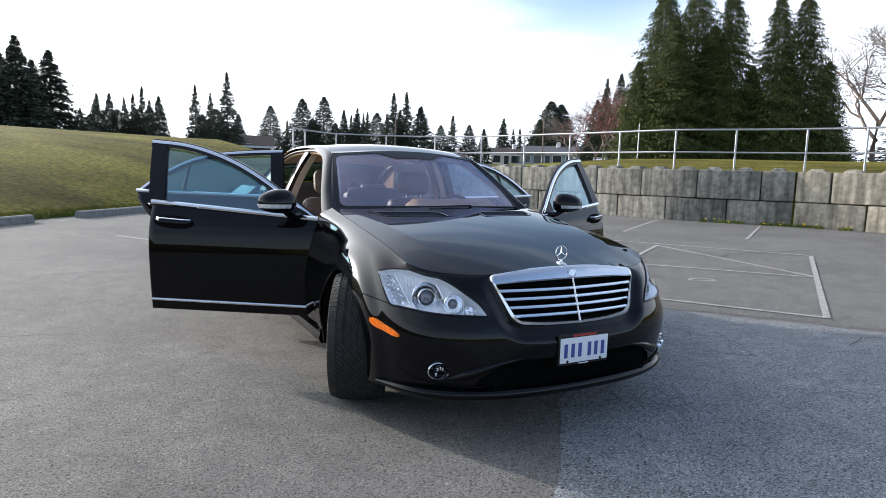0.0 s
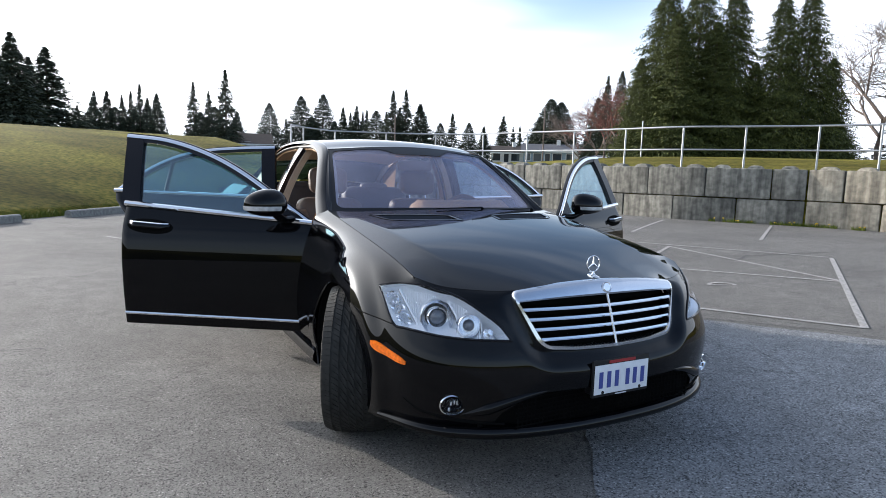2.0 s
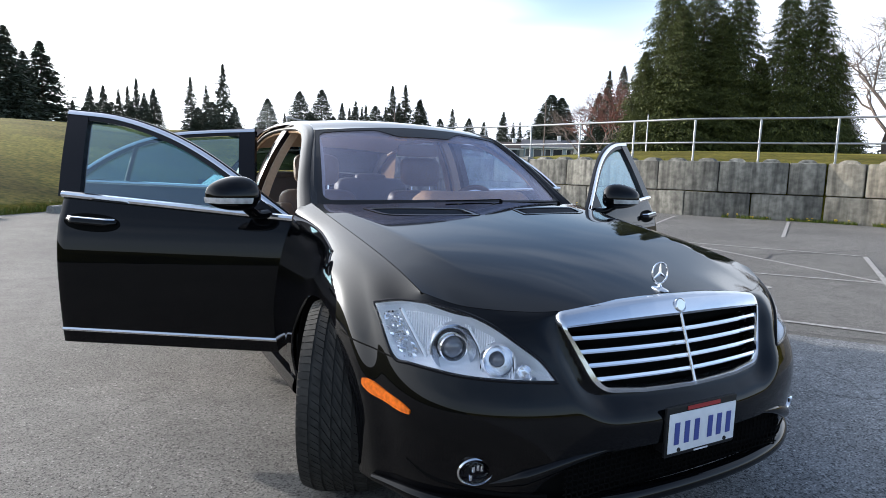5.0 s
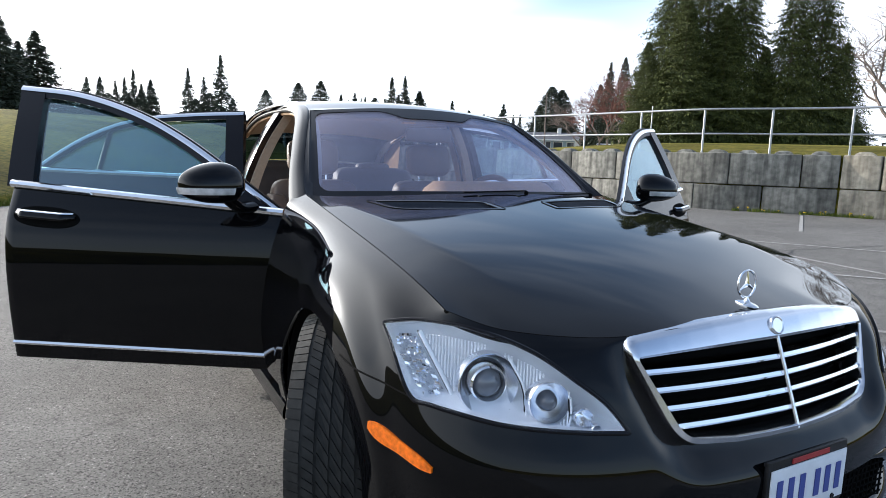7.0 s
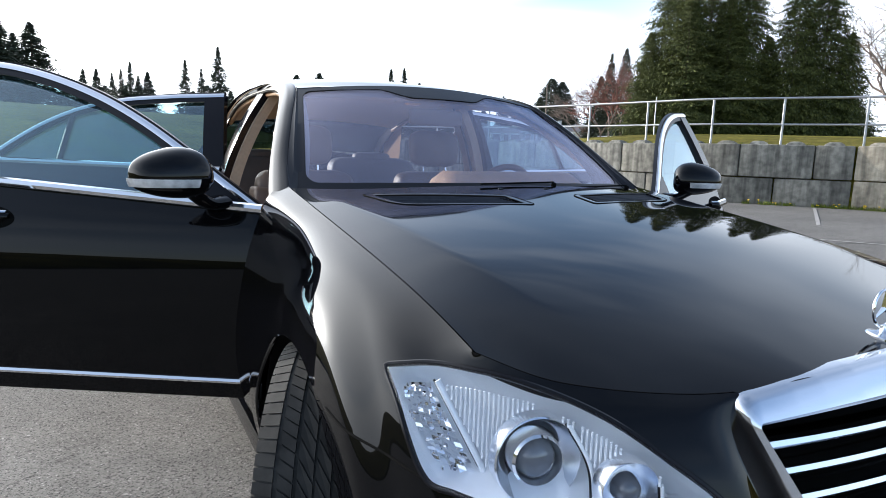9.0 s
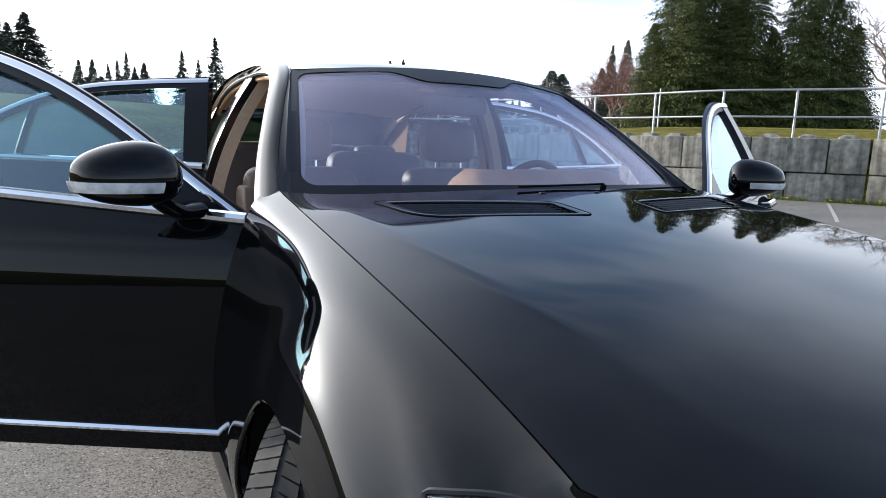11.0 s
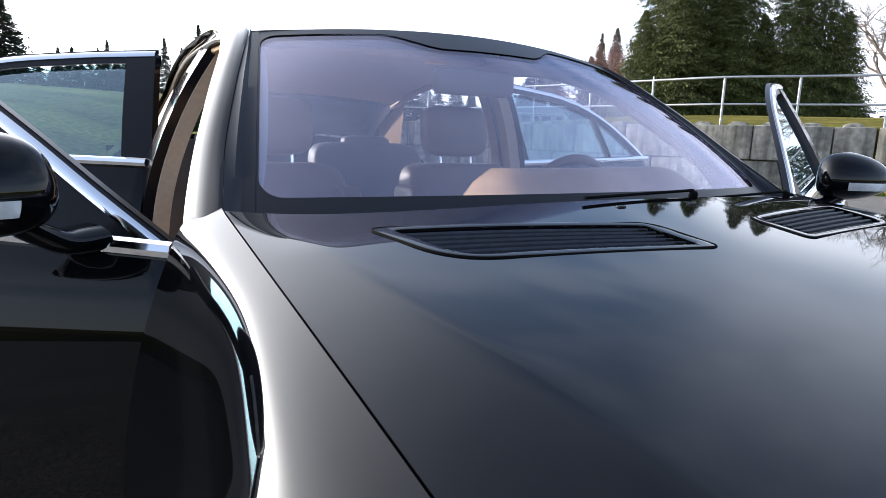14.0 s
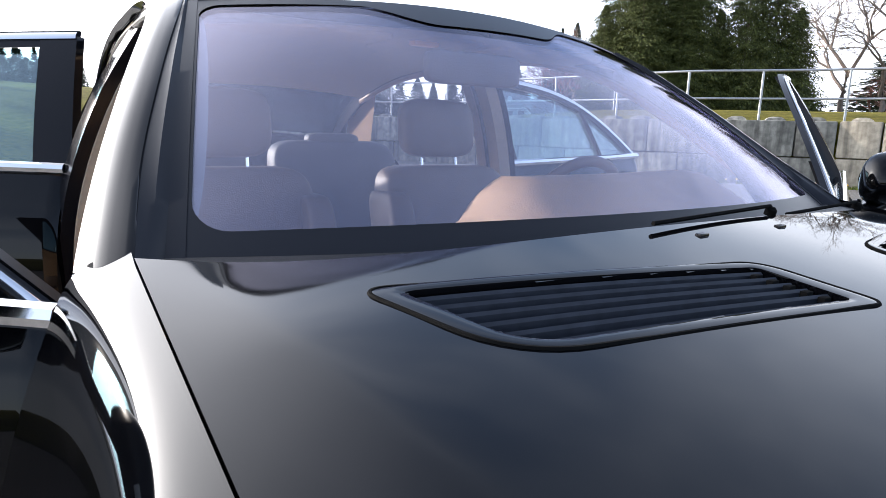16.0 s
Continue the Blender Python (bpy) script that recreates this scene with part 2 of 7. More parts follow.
def asphalt(name, pit, low, high, chip, scale, tone, chips=0.10):
    """Chips of pale stone in dark binder, with broad stains and fine relief."""
    m = material(name, low, rough=0.9, spec=0.25)
    n, l = m.node_tree.nodes, m.node_tree.links
    b = n["Principled BSDF"]
    co = n.new("ShaderNodeTexCoord")
    vor = n.new("ShaderNodeTexVoronoi")
    vor.inputs["Scale"].default_value = scale
    l.new(co.outputs["Object"], vor.inputs["Vector"])
    fine = n.new("ShaderNodeTexNoise")
    fine.inputs["Scale"].default_value, fine.inputs["Detail"].default_value = scale * 0.45, 8
    l.new(co.outputs["Object"], fine.inputs["Vector"])
    ramp = n.new("ShaderNodeValToRGB")
    ramp.color_ramp.elements[0].position, ramp.color_ramp.elements[1].position = 0.06, 1.0
    ramp.color_ramp.elements[0].color, ramp.color_ramp.elements[1].color = (*pit, 1), (*chip, 1)
    for at, tint in ((0.16, low), (1 - chips, high)):
        ramp.color_ramp.elements.new(at).color = (*tint, 1)
    sep = n.new("ShaderNodeSeparateColor")
    l.new(vor.outputs["Color"], sep.inputs["Color"])
    add = n.new("ShaderNodeMath")
    add.operation = "MULTIPLY"
    l.new(sep.outputs["Red"], add.inputs[0])
    rr = n.new("ShaderNodeMapRange")
    rr.inputs["From Min"].default_value, rr.inputs["From Max"].default_value = 0.32, 0.66
    rr.inputs["To Min"].default_value, rr.inputs["To Max"].default_value = 0.55, 1.12
    l.new(fine.outputs["Fac"], rr.inputs["Value"])
    l.new(rr.outputs["Result"], add.inputs[1])
    l.new(add.outputs["Value"], ramp.inputs["Fac"])
    stain = n.new("ShaderNodeTexNoise")
    stain.inputs["Scale"].default_value, stain.inputs["Detail"].default_value = 0.7, 6
    l.new(co.outputs["Object"], stain.inputs["Vector"])
    mr = n.new("ShaderNodeMapRange")
    mr.inputs["From Min"].default_value, mr.inputs["From Max"].default_value = 0.28, 0.72
    mr.inputs["To Min"].default_value, mr.inputs["To Max"].default_value = 1 - tone, 1 + tone
    l.new(stain.outputs["Fac"], mr.inputs["Value"])
    sc = n.new("ShaderNodeVectorMath")
    sc.operation = "SCALE"
    l.new(ramp.outputs["Color"], sc.inputs[0])
    l.new(mr.outputs["Result"], sc.inputs["Scale"])
    # worn, dusty patches of middling size
    worn = n.new("ShaderNodeTexNoise")
    worn.inputs["Scale"].default_value, worn.inputs["Detail"].default_value, worn.inputs["Roughness"].default_value = 5.5, 7, 0.65
    l.new(co.outputs["Object"], worn.inputs["Vector"])
    wr = n.new("ShaderNodeMapRange")
    wr.inputs["From Min"].default_value, wr.inputs["From Max"].default_value = 0.3, 0.7
    wr.inputs["To Min"].default_value, wr.inputs["To Max"].default_value = 1 - tone * 0.9, 1 + tone * 0.9
    l.new(worn.outputs["Fac"], wr.inputs["Value"])
    # hairline cracks, in places only
    warp = n.new("ShaderNodeVectorMath")
    warp.operation = "MULTIPLY_ADD"
    warp.inputs[1].default_value = (0.35, 0.35, 0.0)
    l.new(worn.outputs["Color"], warp.inputs[0])
    l.new(co.outputs["Object"], warp.inputs[2])
    cell = n.new("ShaderNodeTexVoronoi")
    cell.feature = "DISTANCE_TO_EDGE"
    cell.inputs["Scale"].default_value = 0.75
    l.new(warp.outputs["Vector"], cell.inputs["Vector"])
    thin = n.new("ShaderNodeMapRange")
    thin.inputs["From Min"].default_value, thin.inputs["From Max"].default_value = 0.0, 0.008
    thin.inputs["To Min"].default_value, thin.inputs["To Max"].default_value = 0.45, 0.0
    l.new(cell.outputs["Distance"], thin.inputs["Value"])
    some = n.new("ShaderNodeMapRange")
    some.inputs["From Min"].default_value, some.inputs["From Max"].default_value = 0.52, 0.60
    l.new(stain.outputs["Fac"], some.inputs["Value"])
    crk = n.new("ShaderNodeMath")
    crk.operation = "MULTIPLY"
    l.new(thin.outputs["Result"], crk.inputs[0])
    l.new(some.outputs["Result"], crk.inputs[1])
    left = n.new("ShaderNodeMath")
    left.operation = "SUBTRACT"
    left.inputs[0].default_value = 1.0
    l.new(crk.outputs["Value"], left.inputs[1])
    both_ = n.new("ShaderNodeMath")
    both_.operation = "MULTIPLY"
    l.new(wr.outputs["Result"], both_.inputs[0])
    l.new(left.outputs["Value"], both_.inputs[1])
    last = n.new("ShaderNodeVectorMath")
    last.operation = "SCALE"
    l.new(sc.outputs["Vector"], last.inputs[0])
    l.new(both_.outputs["Value"], last.inputs["Scale"])
    # open pits between the larger stones
    hole = n.new("ShaderNodeTexNoise")
    hole.inputs["Scale"].default_value, hole.inputs["Detail"].default_value, hole.inputs["Roughness"].default_value = 62.0, 3, 0.6
    l.new(co.outputs["Object"], hole.inputs["Vector"])
    deep = n.new("ShaderNodeMapRange")
    deep.inputs["From Min"].default_value, deep.inputs["From Max"].default_value = 0.33, 0.44
    deep.inputs["To Min"].default_value, deep.inputs["To Max"].default_value = 0.42, 1.05
    l.new(hole.outputs["Fac"], deep.inputs["Value"])
    pitted = n.new("ShaderNodeVectorMath")
    pitted.operation = "SCALE"
    l.new(last.outputs["Vector"], pitted.inputs[0])
    l.new(deep.outputs["Result"], pitted.inputs["Scale"])
    l.new(pitted.outputs["Vector"], b.inputs["Base Color"])
    tall = n.new("ShaderNodeMath")
    tall.operation = "ADD"
    l.new(add.outputs["Value"], tall.inputs[0])
    l.new(deep.outputs["Result"], tall.inputs[1])
    bp = n.new("ShaderNodeBump")
    bp.inputs["Strength"].default_value, bp.inputs["Distance"].default_value = 0.9, 0.004
    l.new(tall.outputs["Value"], bp.inputs["Height"])
    l.new(bp.outputs["Normal"], b.inputs["Normal"])
    return m


ASPHALT = asphalt("worn_asphalt", (0.047, 0.045, 0.042), (0.122, 0.117, 0.109), (0.184, 0.176, 0.165), (0.34, 0.33, 0.31), 210, 0.17, 0.07)
ASPHALT_NEW = asphalt("newer_asphalt", (0.046, 0.048, 0.051), (0.145, 0.151, 0.159), (0.255, 0.263, 0.272), (0.46, 0.47, 0.48), 165, 0.16, 0.18)
LINE = material("worn_white_line", (0.26, 0.25, 0.24), rough=0.85, vary=0.35, scale=30)
CONCRETE = material("cast_concrete", (0.23, 0.208, 0.165), rough=0.92, vary=0.25, scale=9, bump=0.5, bump_scale=40, big=0.25, big_scale=1.3)


def streaked(m, dark):
    """Water stains that run down a face, different from piece to piece."""
    n, l = m.node_tree.nodes, m.node_tree.links
    b = n["Principled BSDF"]
    src = b.inputs["Base Color"].links[0].from_socket
    co, info = n.new("ShaderNodeTexCoord"), n.new("ShaderNodeObjectInfo")
    mp = n.new("ShaderNodeMapping")
    mp.inputs["Scale"].default_value = (7.0, 7.0, 0.7)
    off = n.new("ShaderNodeVectorMath")
    off.operation = "SCALE"
    off.inputs[0].default_value = (31.0, 17.0, 5.0)
    l.new(info.outputs["Random"], off.inputs["Scale"])
    l.new(off.outputs["Vector"], mp.inputs["Location"])
    l.new(co.outputs["Object"], mp.inputs["Vector"])
    nz = n.new("ShaderNodeTexNoise")
    nz.inputs["Scale"].default_value, nz.inputs["Detail"].default_value = 1.0, 5
    l.new(mp.outputs["Vector"], nz.inputs["Vector"])
    mr = n.new("ShaderNodeMapRange")
    mr.inputs["From Min"].default_value, mr.inputs["From Max"].default_value = 0.35, 0.62
    mr.inputs["To Min"].default_value, mr.inputs["To Max"].default_value = dark, 1.12
    l.new(nz.outputs["Fac"], mr.inputs["Value"])
    tone = n.new("ShaderNodeMapRange")
    tone.inputs["To Min"].default_value, tone.inputs["To Max"].default_value = 0.78, 1.22
    l.new(info.outputs["Random"], tone.inputs["Value"])
    mu = n.new("ShaderNodeMath")
    mu.operation = "MULTIPLY"
    l.new(mr.outputs["Result"], mu.inputs[0])
    l.new(tone.outputs["Result"], mu.inputs[1])
    sc = n.new("ShaderNodeVectorMath")
    sc.operation = "SCALE"
    l.new(src, sc.inputs[0])
    l.new(mu.outputs["Value"], sc.inputs["Scale"])
    l.new(sc.outputs["Vector"], b.inputs["Base Color"])


CONCRETE_OLD = material("stained_mossy_concrete", (0.19, 0.183, 0.158), rough=0.92, vary=0.3, scale=9, bump=0.5, bump_scale=40, big=0.3, big_scale=1.3)
streaked(CONCRETE_OLD, 0.42)
streaked(CONCRETE, 0.5)
KERB = material("old_kerb_concrete", (0.20, 0.195, 0.18), rough=0.92, vary=0.3, scale=20, bump=0.6, bump_scale=60)
GRASS = material("spring_grass", (0.070, 0.090, 0.012), rough=0.95, vary=0.42, scale=7.0, bump=1.0, bump_scale=26, spec=0.04, second=(0.185, 0.145, 0.030), big=0.50, big_scale=0.30)
STEEL = material("galvanised_steel", (0.36, 0.37, 0.38), rough=0.45, metal=0.8, vary=0.15, scale=20)
BARK = material("grey_brown_bark", (0.10, 0.075, 0.055), rough=0.95, vary=0.35, scale=12)
TWIG = material("bare_twigs", (0.17, 0.135, 0.115), rough=0.95, vary=0.2, scale=9)
REDTWIG = material("budding_red_twigs", (0.17, 0.075, 0.06), rough=0.95, vary=0.3, scale=9)

# ---- mesh helpers ----
class Shape:
    """Vertices and faces gathered for one mesh."""

    def __init__(self):
        self.v, self.f = [], []

    def grid(self, p, closed=False):
        p = np.asarray(p, float)
        m, n = p.shape[:2]
        o = len(self.v)
        self.v += [tuple(q) for q in p.reshape(-1, 3)]
        for i in range(m - 1):
            for j in range(n if closed else n - 1):
                k = (j + 1) % n
                self.f.append((o + i * n + j, o + i * n + k, o + (i + 1) * n + k, o + (i + 1) * n + j))
        return self

    def fan(self, ring):
        o = len(self.v)
        self.v += [tuple(q) for q in ring]
        self.f.append(tuple(range(o, o + len(ring))))
        return self

    def slab(self, p, thick):
        """A sheet with depth: the grid, its back and its rim. thick may be a vector."""
        p = np.asarray(p, float)
        if np.ndim(thick) == 0:
            du = np.gradient(p, axis=0)
            dv = np.gradient(p, axis=1)
            nn = np.cross(du, dv)
            nn /= np.linalg.norm(nn, axis=2, keepdims=True) + 1e-12
            q = p + nn * thick
        else:
            q = p + np.asarray(thick, float)
        m, n = p.shape[:2]
        o = len(self.v)
        self.grid(p)
        o2 = len(self.v)
        self.grid(q)
        edge = [(i, 0) for i in range(m)] + [(m - 1, j) for j in range(1, n)] + [(i, n - 1) for i in range(m - 2, -1, -1)] + [(0, j) for j in range(n - 2, 0, -1)]
        for a, b in zip(edge, edge[1:] + edge[:1]):
            ia, ib = a[0] * n + a[1], b[0] * n + b[1]
            self.f.append((o + ia, o + ib, o2 + ib, o2 + ia))
        return self

    def tube(self, path, r, sides=8, flat=1.0, up=(0, 0, 1), closed=False, caps=True):
        path = np.asarray(path, float)
        rr = np.broadcast_to(np.asarray(r, float), (len(path),))
        if closed:
            tan = np.roll(path, -1, 0) - np.roll(path, 1, 0)
        else:
            tan = np.gradient(path, axis=0)
        tan /= np.linalg.norm(tan, axis=1, keepdims=True) + 1e-12
        rings = []
        for q, t, k in zip(path, tan, rr):
            s = np.cross(t, up)
            if np.linalg.norm(s) < 1e-3:
                s = np.cross(t, (1, 0, 0))
            s /= np.linalg.norm(s)
            w = np.cross(s, t)
            rings.append([q + k * (math.cos(a) * s + flat * math.sin(a) * w) for a in np.linspace(0, 2 * math.pi, sides, endpoint=False)])
        if closed:
            rings.append(rings[0])
        self.grid(rings, closed=True)
        if caps and not closed:
            self.fan(rings[0][::-1])
            self.fan(rings[-1])
        return self

    def box(self, lo, hi, bevel=0.0):
        lo, hi = np.asarray(lo, float), np.asarray(hi, float)
        b = min(bevel, *(abs(hi - lo) * 0.45))
        o = len(self.v)
        bm = bmesh.new()
        bmesh.ops.create_cube(bm, size=1)
        for v in bm.verts:
            v.co = Vector(lo + (np.array(v.co) + 0.5) * (hi - lo))
        if b > 0:
            bmesh.ops.bevel(bm, geom=bm.edges[:], offset=b, segments=2, profile=0.6, affect="EDGES")
        bm.verts.index_update()
        self.v += [tuple(v.co) for v in bm.verts]
        self.f += [tuple(o + v.index for v in f.verts) for f in bm.faces]
        bm.free()
        return self

    def lathe(self, prof, centre, axis, seg=32):
        """A turned form: prof of (along the axis, radius)."""
        axis = Vector(axis).normalized()
        turn = np.array(axis.to_track_quat("Z", "Y").to_matrix())
        ang = np.linspace(0, 2 * math.pi, seg, endpoint=False)
        rings = [[np.array(centre) + turn @ np.array((r * math.cos(a), r * math.sin(a), h)) for a in ang] for h, r in prof]
        self.grid(rings, closed=True)
        return self

    def moved(self, m):
        self.v = [tuple(m @ Vector(q)) for q in self.v]
        return self

    def flip_x(self):
        self.v = [(-x, y, z) for x, y, z in self.v]
        self.f = [tuple(reversed(q)) for q in self.f]
        return self


def part(name, shape, mat, parent=None, label="", smooth=35, at=None, orient=True):
    """Links a shape as one mesh object, under a thing or a part where one is given."""
    me = bpy.data.meshes.new(name)
    me.from_pydata(shape.v, [], shape.f)
    if orient:
        bm = bmesh.new()
        bm.from_mesh(me)
        bmesh.ops.remove_doubles(bm, verts=bm.verts[:], dist=1e-6)
        bmesh.ops.recalc_face_normals(bm, faces=bm.faces[:])
        bm.to_mesh(me)
        bm.free()
    me.materials.append(mat)
    if smooth:
        me.shade_smooth()
        me.set_sharp_from_angle(angle=radians(smooth))
    ob = new(name, me)
    if parent is not None:
        ob.parent = parent
    if at is not None:
        ob.matrix_local = at
    if label:
        tagged(ob, label)
    return ob


def empty(name, label, category, at=None, group="", kind=""):
    ob = new(name)
    ob.empty_display_size = 0.1
    if at is not None:
        ob.matrix_basis = at
    return tagged(ob, label, category, group, kind)


def spl(xs, ys):
    """A smooth curve through knots, monotone where they are (Fritsch-Carlson)."""
    xs, ys = np.asarray(xs, float), np.asarray(ys, float)
    h, d = np.diff(xs), np.diff(ys) / np.diff(xs)
    m = np.empty_like(ys)
    m[0], m[-1] = d[0], d[-1]
    for i in range(1, len(xs) - 1):
        m[i] = 0 if d[i - 1] * d[i] <= 0 else (d[i - 1] * h[i] + d[i] * h[i - 1]) / (h[i - 1] + h[i])

    def at(x):
        x = np.clip(np.asarray(x, float), xs[0], xs[-1])
        i = np.clip(np.searchsorted(xs, x) - 1, 0, len(xs) - 2)
        t = (x - xs[i]) / h[i]
        return (2 * t**3 - 3 * t**2 + 1) * ys[i] + (t**3 - 2 * t**2 + t) * h[i] * m[i] + (3 * t**2 - 2 * t**3) * ys[i + 1] + (t**3 - t**2) * h[i] * m[i + 1]

    return at


def nat(xs, ys):
    """A natural cubic spline: no kink in slope or bend."""
    xs, ys = np.asarray(xs, float), np.asarray(ys, float)
    n, h = len(xs), np.diff(xs)
    a, r = np.eye(n), np.zeros(n)
    for i in range(1, n - 1):
        a[i, i - 1 : i + 2] = h[i - 1], 2 * (h[i - 1] + h[i]), h[i]
        r[i] = 6 * ((ys[i + 1] - ys[i]) / h[i] - (ys[i] - ys[i - 1]) / h[i - 1])
    m = np.linalg.solve(a, r)

    def at(x):
        x = np.asarray(x, float)
        i = np.clip(np.searchsorted(xs, x) - 1, 0, n - 2)
        p, q = xs[i + 1] - x, x - xs[i]
        return (m[i] * p**3 + m[i + 1] * q**3) / (6 * h[i]) + (ys[i] / h[i] - m[i] * h[i] / 6) * p + (ys[i + 1] / h[i] - m[i + 1] * h[i] / 6) * q

    return at


def curve(points, n):
    """n points along a smooth curve through the given ones."""
    p = np.asarray(points, float)
    s = np.r_[0, np.cumsum(np.linalg.norm(np.diff(p, axis=0), axis=1))]
    t = np.linspace(0, s[-1], n)
    return np.stack([spl(s, p[:, k])(t) for k in range(p.shape[1])], 1)


def rounded(corners, radii, n=9):
    """A closed outline with rounded corners."""
    c = np.asarray(corners, float)
    pts = []
    for i, r in enumerate(radii):
        p, a, b = c[i], c[i - 1], c[(i + 1) % len(c)]
        u, v = (a - p) / np.linalg.norm(a - p), (b - p) / np.linalg.norm(b - p)
        s, e = p + u * r, p + v * r
        for t in np.linspace(0, 1, n):
            pts.append((1 - t) ** 2 * s + 2 * t * (1 - t) * p + t * t * e)
    return np.array(pts)


def inside(poly, x, y):
    """Whether points lie within a closed outline."""
    hit = np.zeros(np.shape(x), bool)
    for (x0, y0), (x1, y1) in zip(poly, np.roll(poly, -1, 0)):
        with np.errstate(divide="ignore", invalid="ignore"):
            hit ^= ((y0 > y) != (y1 > y)) & (x < (x1 - x0) * (y - y0) / (y1 - y0) + x0)
    return hit

STRIPES = [((7.45, 6.48), (10.62, 8.55)), ((8.64, 4.48), (12.12, 6.63)), ((7.49, 2.55), (3.71, 0.09)), ((3.71, 0.09), (2.89, 1.45)), ((4.32, 3.46), (5.68, 1.41)),
           ((6.33, 4.53), (5.73, 1.44)), ((6.33, 4.53), (4.90, 3.65)), ((6.05, 5.62), (7.51, 2.61)), ((-1.90, 8.88), (-1.42, 8.06))]
POSTS = [1.2, 3.1, 4.6, 6.1, 7.58, 8.85, 10.48, 12.0, 13.76, 15.59, 17.5, 19.5, 21.5, 23.4, 25.3, 27.2, 29.0]


# ---- the lot, the ground and the wall ----
def lot_height(x, y):
    t = np.clip((np.asarray(x, float) - 1.2) / 9.0, 0, 1)
    return 0.05 + 0.17 * t * t * (3 - 2 * t)


WALL_TURN = (13.0, 6.4)
WALL_A = curve([WALL_TURN, (12.15, 7.62), (11.35, 8.75), (10.95, 10.5), (10.55, 12.4), (10.1, 14.4), (9.5, 16.4), (8.3, 18.0), (6.6, 18.9), (5.0, 19.4)], 200)
WALL_B = curve([WALL_TURN, (13.45, 5.1), (13.8, 3.6), (14.3, 1.0), (15.2, -3.0)], 120)


def along(path, s):
    d = np.r_[0, np.cumsum(np.linalg.norm(np.diff(path, axis=0), axis=1))]
    return np.array([np.interp(s, d, path[:, 0]), np.interp(s, d, path[:, 1])])


edge_left = [(-30.0, -30.0), (-16.0, -6.0), (-9.0, 4.5), (-4.1, 11.7), (-2.6, 13.75), (-0.6, 16.5), (1.6, 18.6), (3.3, 19.4)]
edge_wall = [tuple(p) for p in WALL_A[::-8]] + [tuple(p) for p in WALL_B[8::8]]
edge_right = [(16.5, -10.0), (18.0, -30.0), (8.0, -36.0), (-12.0, -38.0)]
border = np.array(edge_left + edge_wall + edge_right)
# evenly spread points round the border
d = np.r_[0, np.cumsum(np.linalg.norm(np.diff(np.vstack([border, border[:1]]), axis=0), axis=1))]
loop = np.vstack([border, border[:1]])
fine = np.linspace(0, d[-1], 420, endpoint=False)
rim = np.stack([np.interp(fine, d, loop[:, 0]), np.interp(fine, d, loop[:, 1])], 1)
middle = np.array([2.0, 2.0])
wall_side = np.clip((np.degrees(np.arctan2(rim[:, 0] + 2, rim[:, 1] + 3)) - 13) / 5, 0, 1)
wall_side[(rim[:, 1] < -6)] *= np.clip((rim[(rim[:, 1] < -6), 1] + 16) / 10, 0, 1)
rows = []
for far in (0.0, 0.28, 0.5, 1.0, 2.0, 3.5, 6.0, 10.0, 16.0, 24.0, 36.0, 52.0, 75.0, 110.0, 170.0, 400.0, 1500.0):
    out = rim - middle
    out = out / np.linalg.norm(out, axis=1, keepdims=True)
    p = rim + out * far
    base = lot_height(rim[:, 0], rim[:, 1]) - 0.05
    hill = base + 0.10 + 4.0 * (1 - np.exp(-far / 16.0)) if far > 0 else base - 0.35
    swell = np.interp(np.degrees(np.arctan2(p[:, 0] + 2, p[:, 1] + 3)), [10, 36, 44, 53], [0.35, 0.80, 1.55, 1.75])
    field = base + 1.38 + swell * (1 - np.exp(-far / 24.0)) if far > 0.2 else base - 0.35
    z = hill * (1 - wall_side) + field * wall_side
    z = z + 0.10 * np.sin(p[:, 0] * 0.23 + 1) * np.cos(p[:, 1] * 0.19) * min(1, far / 12)
    if far > 60:
        z = z - 1.2 * min(1, (far - 60) / 60)
    rows.append(np.c_[p, z])
rows[0][:, 2] = -0.40
g = Shape().grid(rows, closed=True)
g.fan(np.c_[rim, np.full(len(rim), -0.40)][::-1])
part("ground", g, GRASS, smooth=60)
tagged(bpy.data.objects["ground"], "sloping yellow-green spring grass round the lot", "ground", kind="structure")

xs, ys = np.linspace(-30, 17, 120), np.linspace(-37, 20, 140)
P = np.array([[(x, y) for x in xs] for y in ys])
lot = Shape()
keep = inside(border, P[..., 0], P[..., 1])
lot.v = [(x, y, float(lot_height(x, y))) for x, y in P.reshape(-1, 2)]
for i in range(len(ys) - 1):
    for j in range(len(xs) - 1):
        if keep[i : i + 2, j : j + 2].all():
            k = i * len(xs) + j
            lot.f.append((k, k + 1, k + 1 + len(xs), k + len(xs)))
# the strip between the even sheet and the border
inner = middle + (rim - middle) * 0.93
lot.grid([np.c_[rim, lot_height(rim[:, 0], rim[:, 1]) - 0.003], np.c_[inner, lot_height(inner[:, 0], inner[:, 1]) - 0.003]], closed=True)
part("road", lot, ASPHALT, smooth=60, orient=False)
tagged(bpy.data.objects["road"], "worn grey asphalt of an open parking lot", "asphalt", kind="structure")

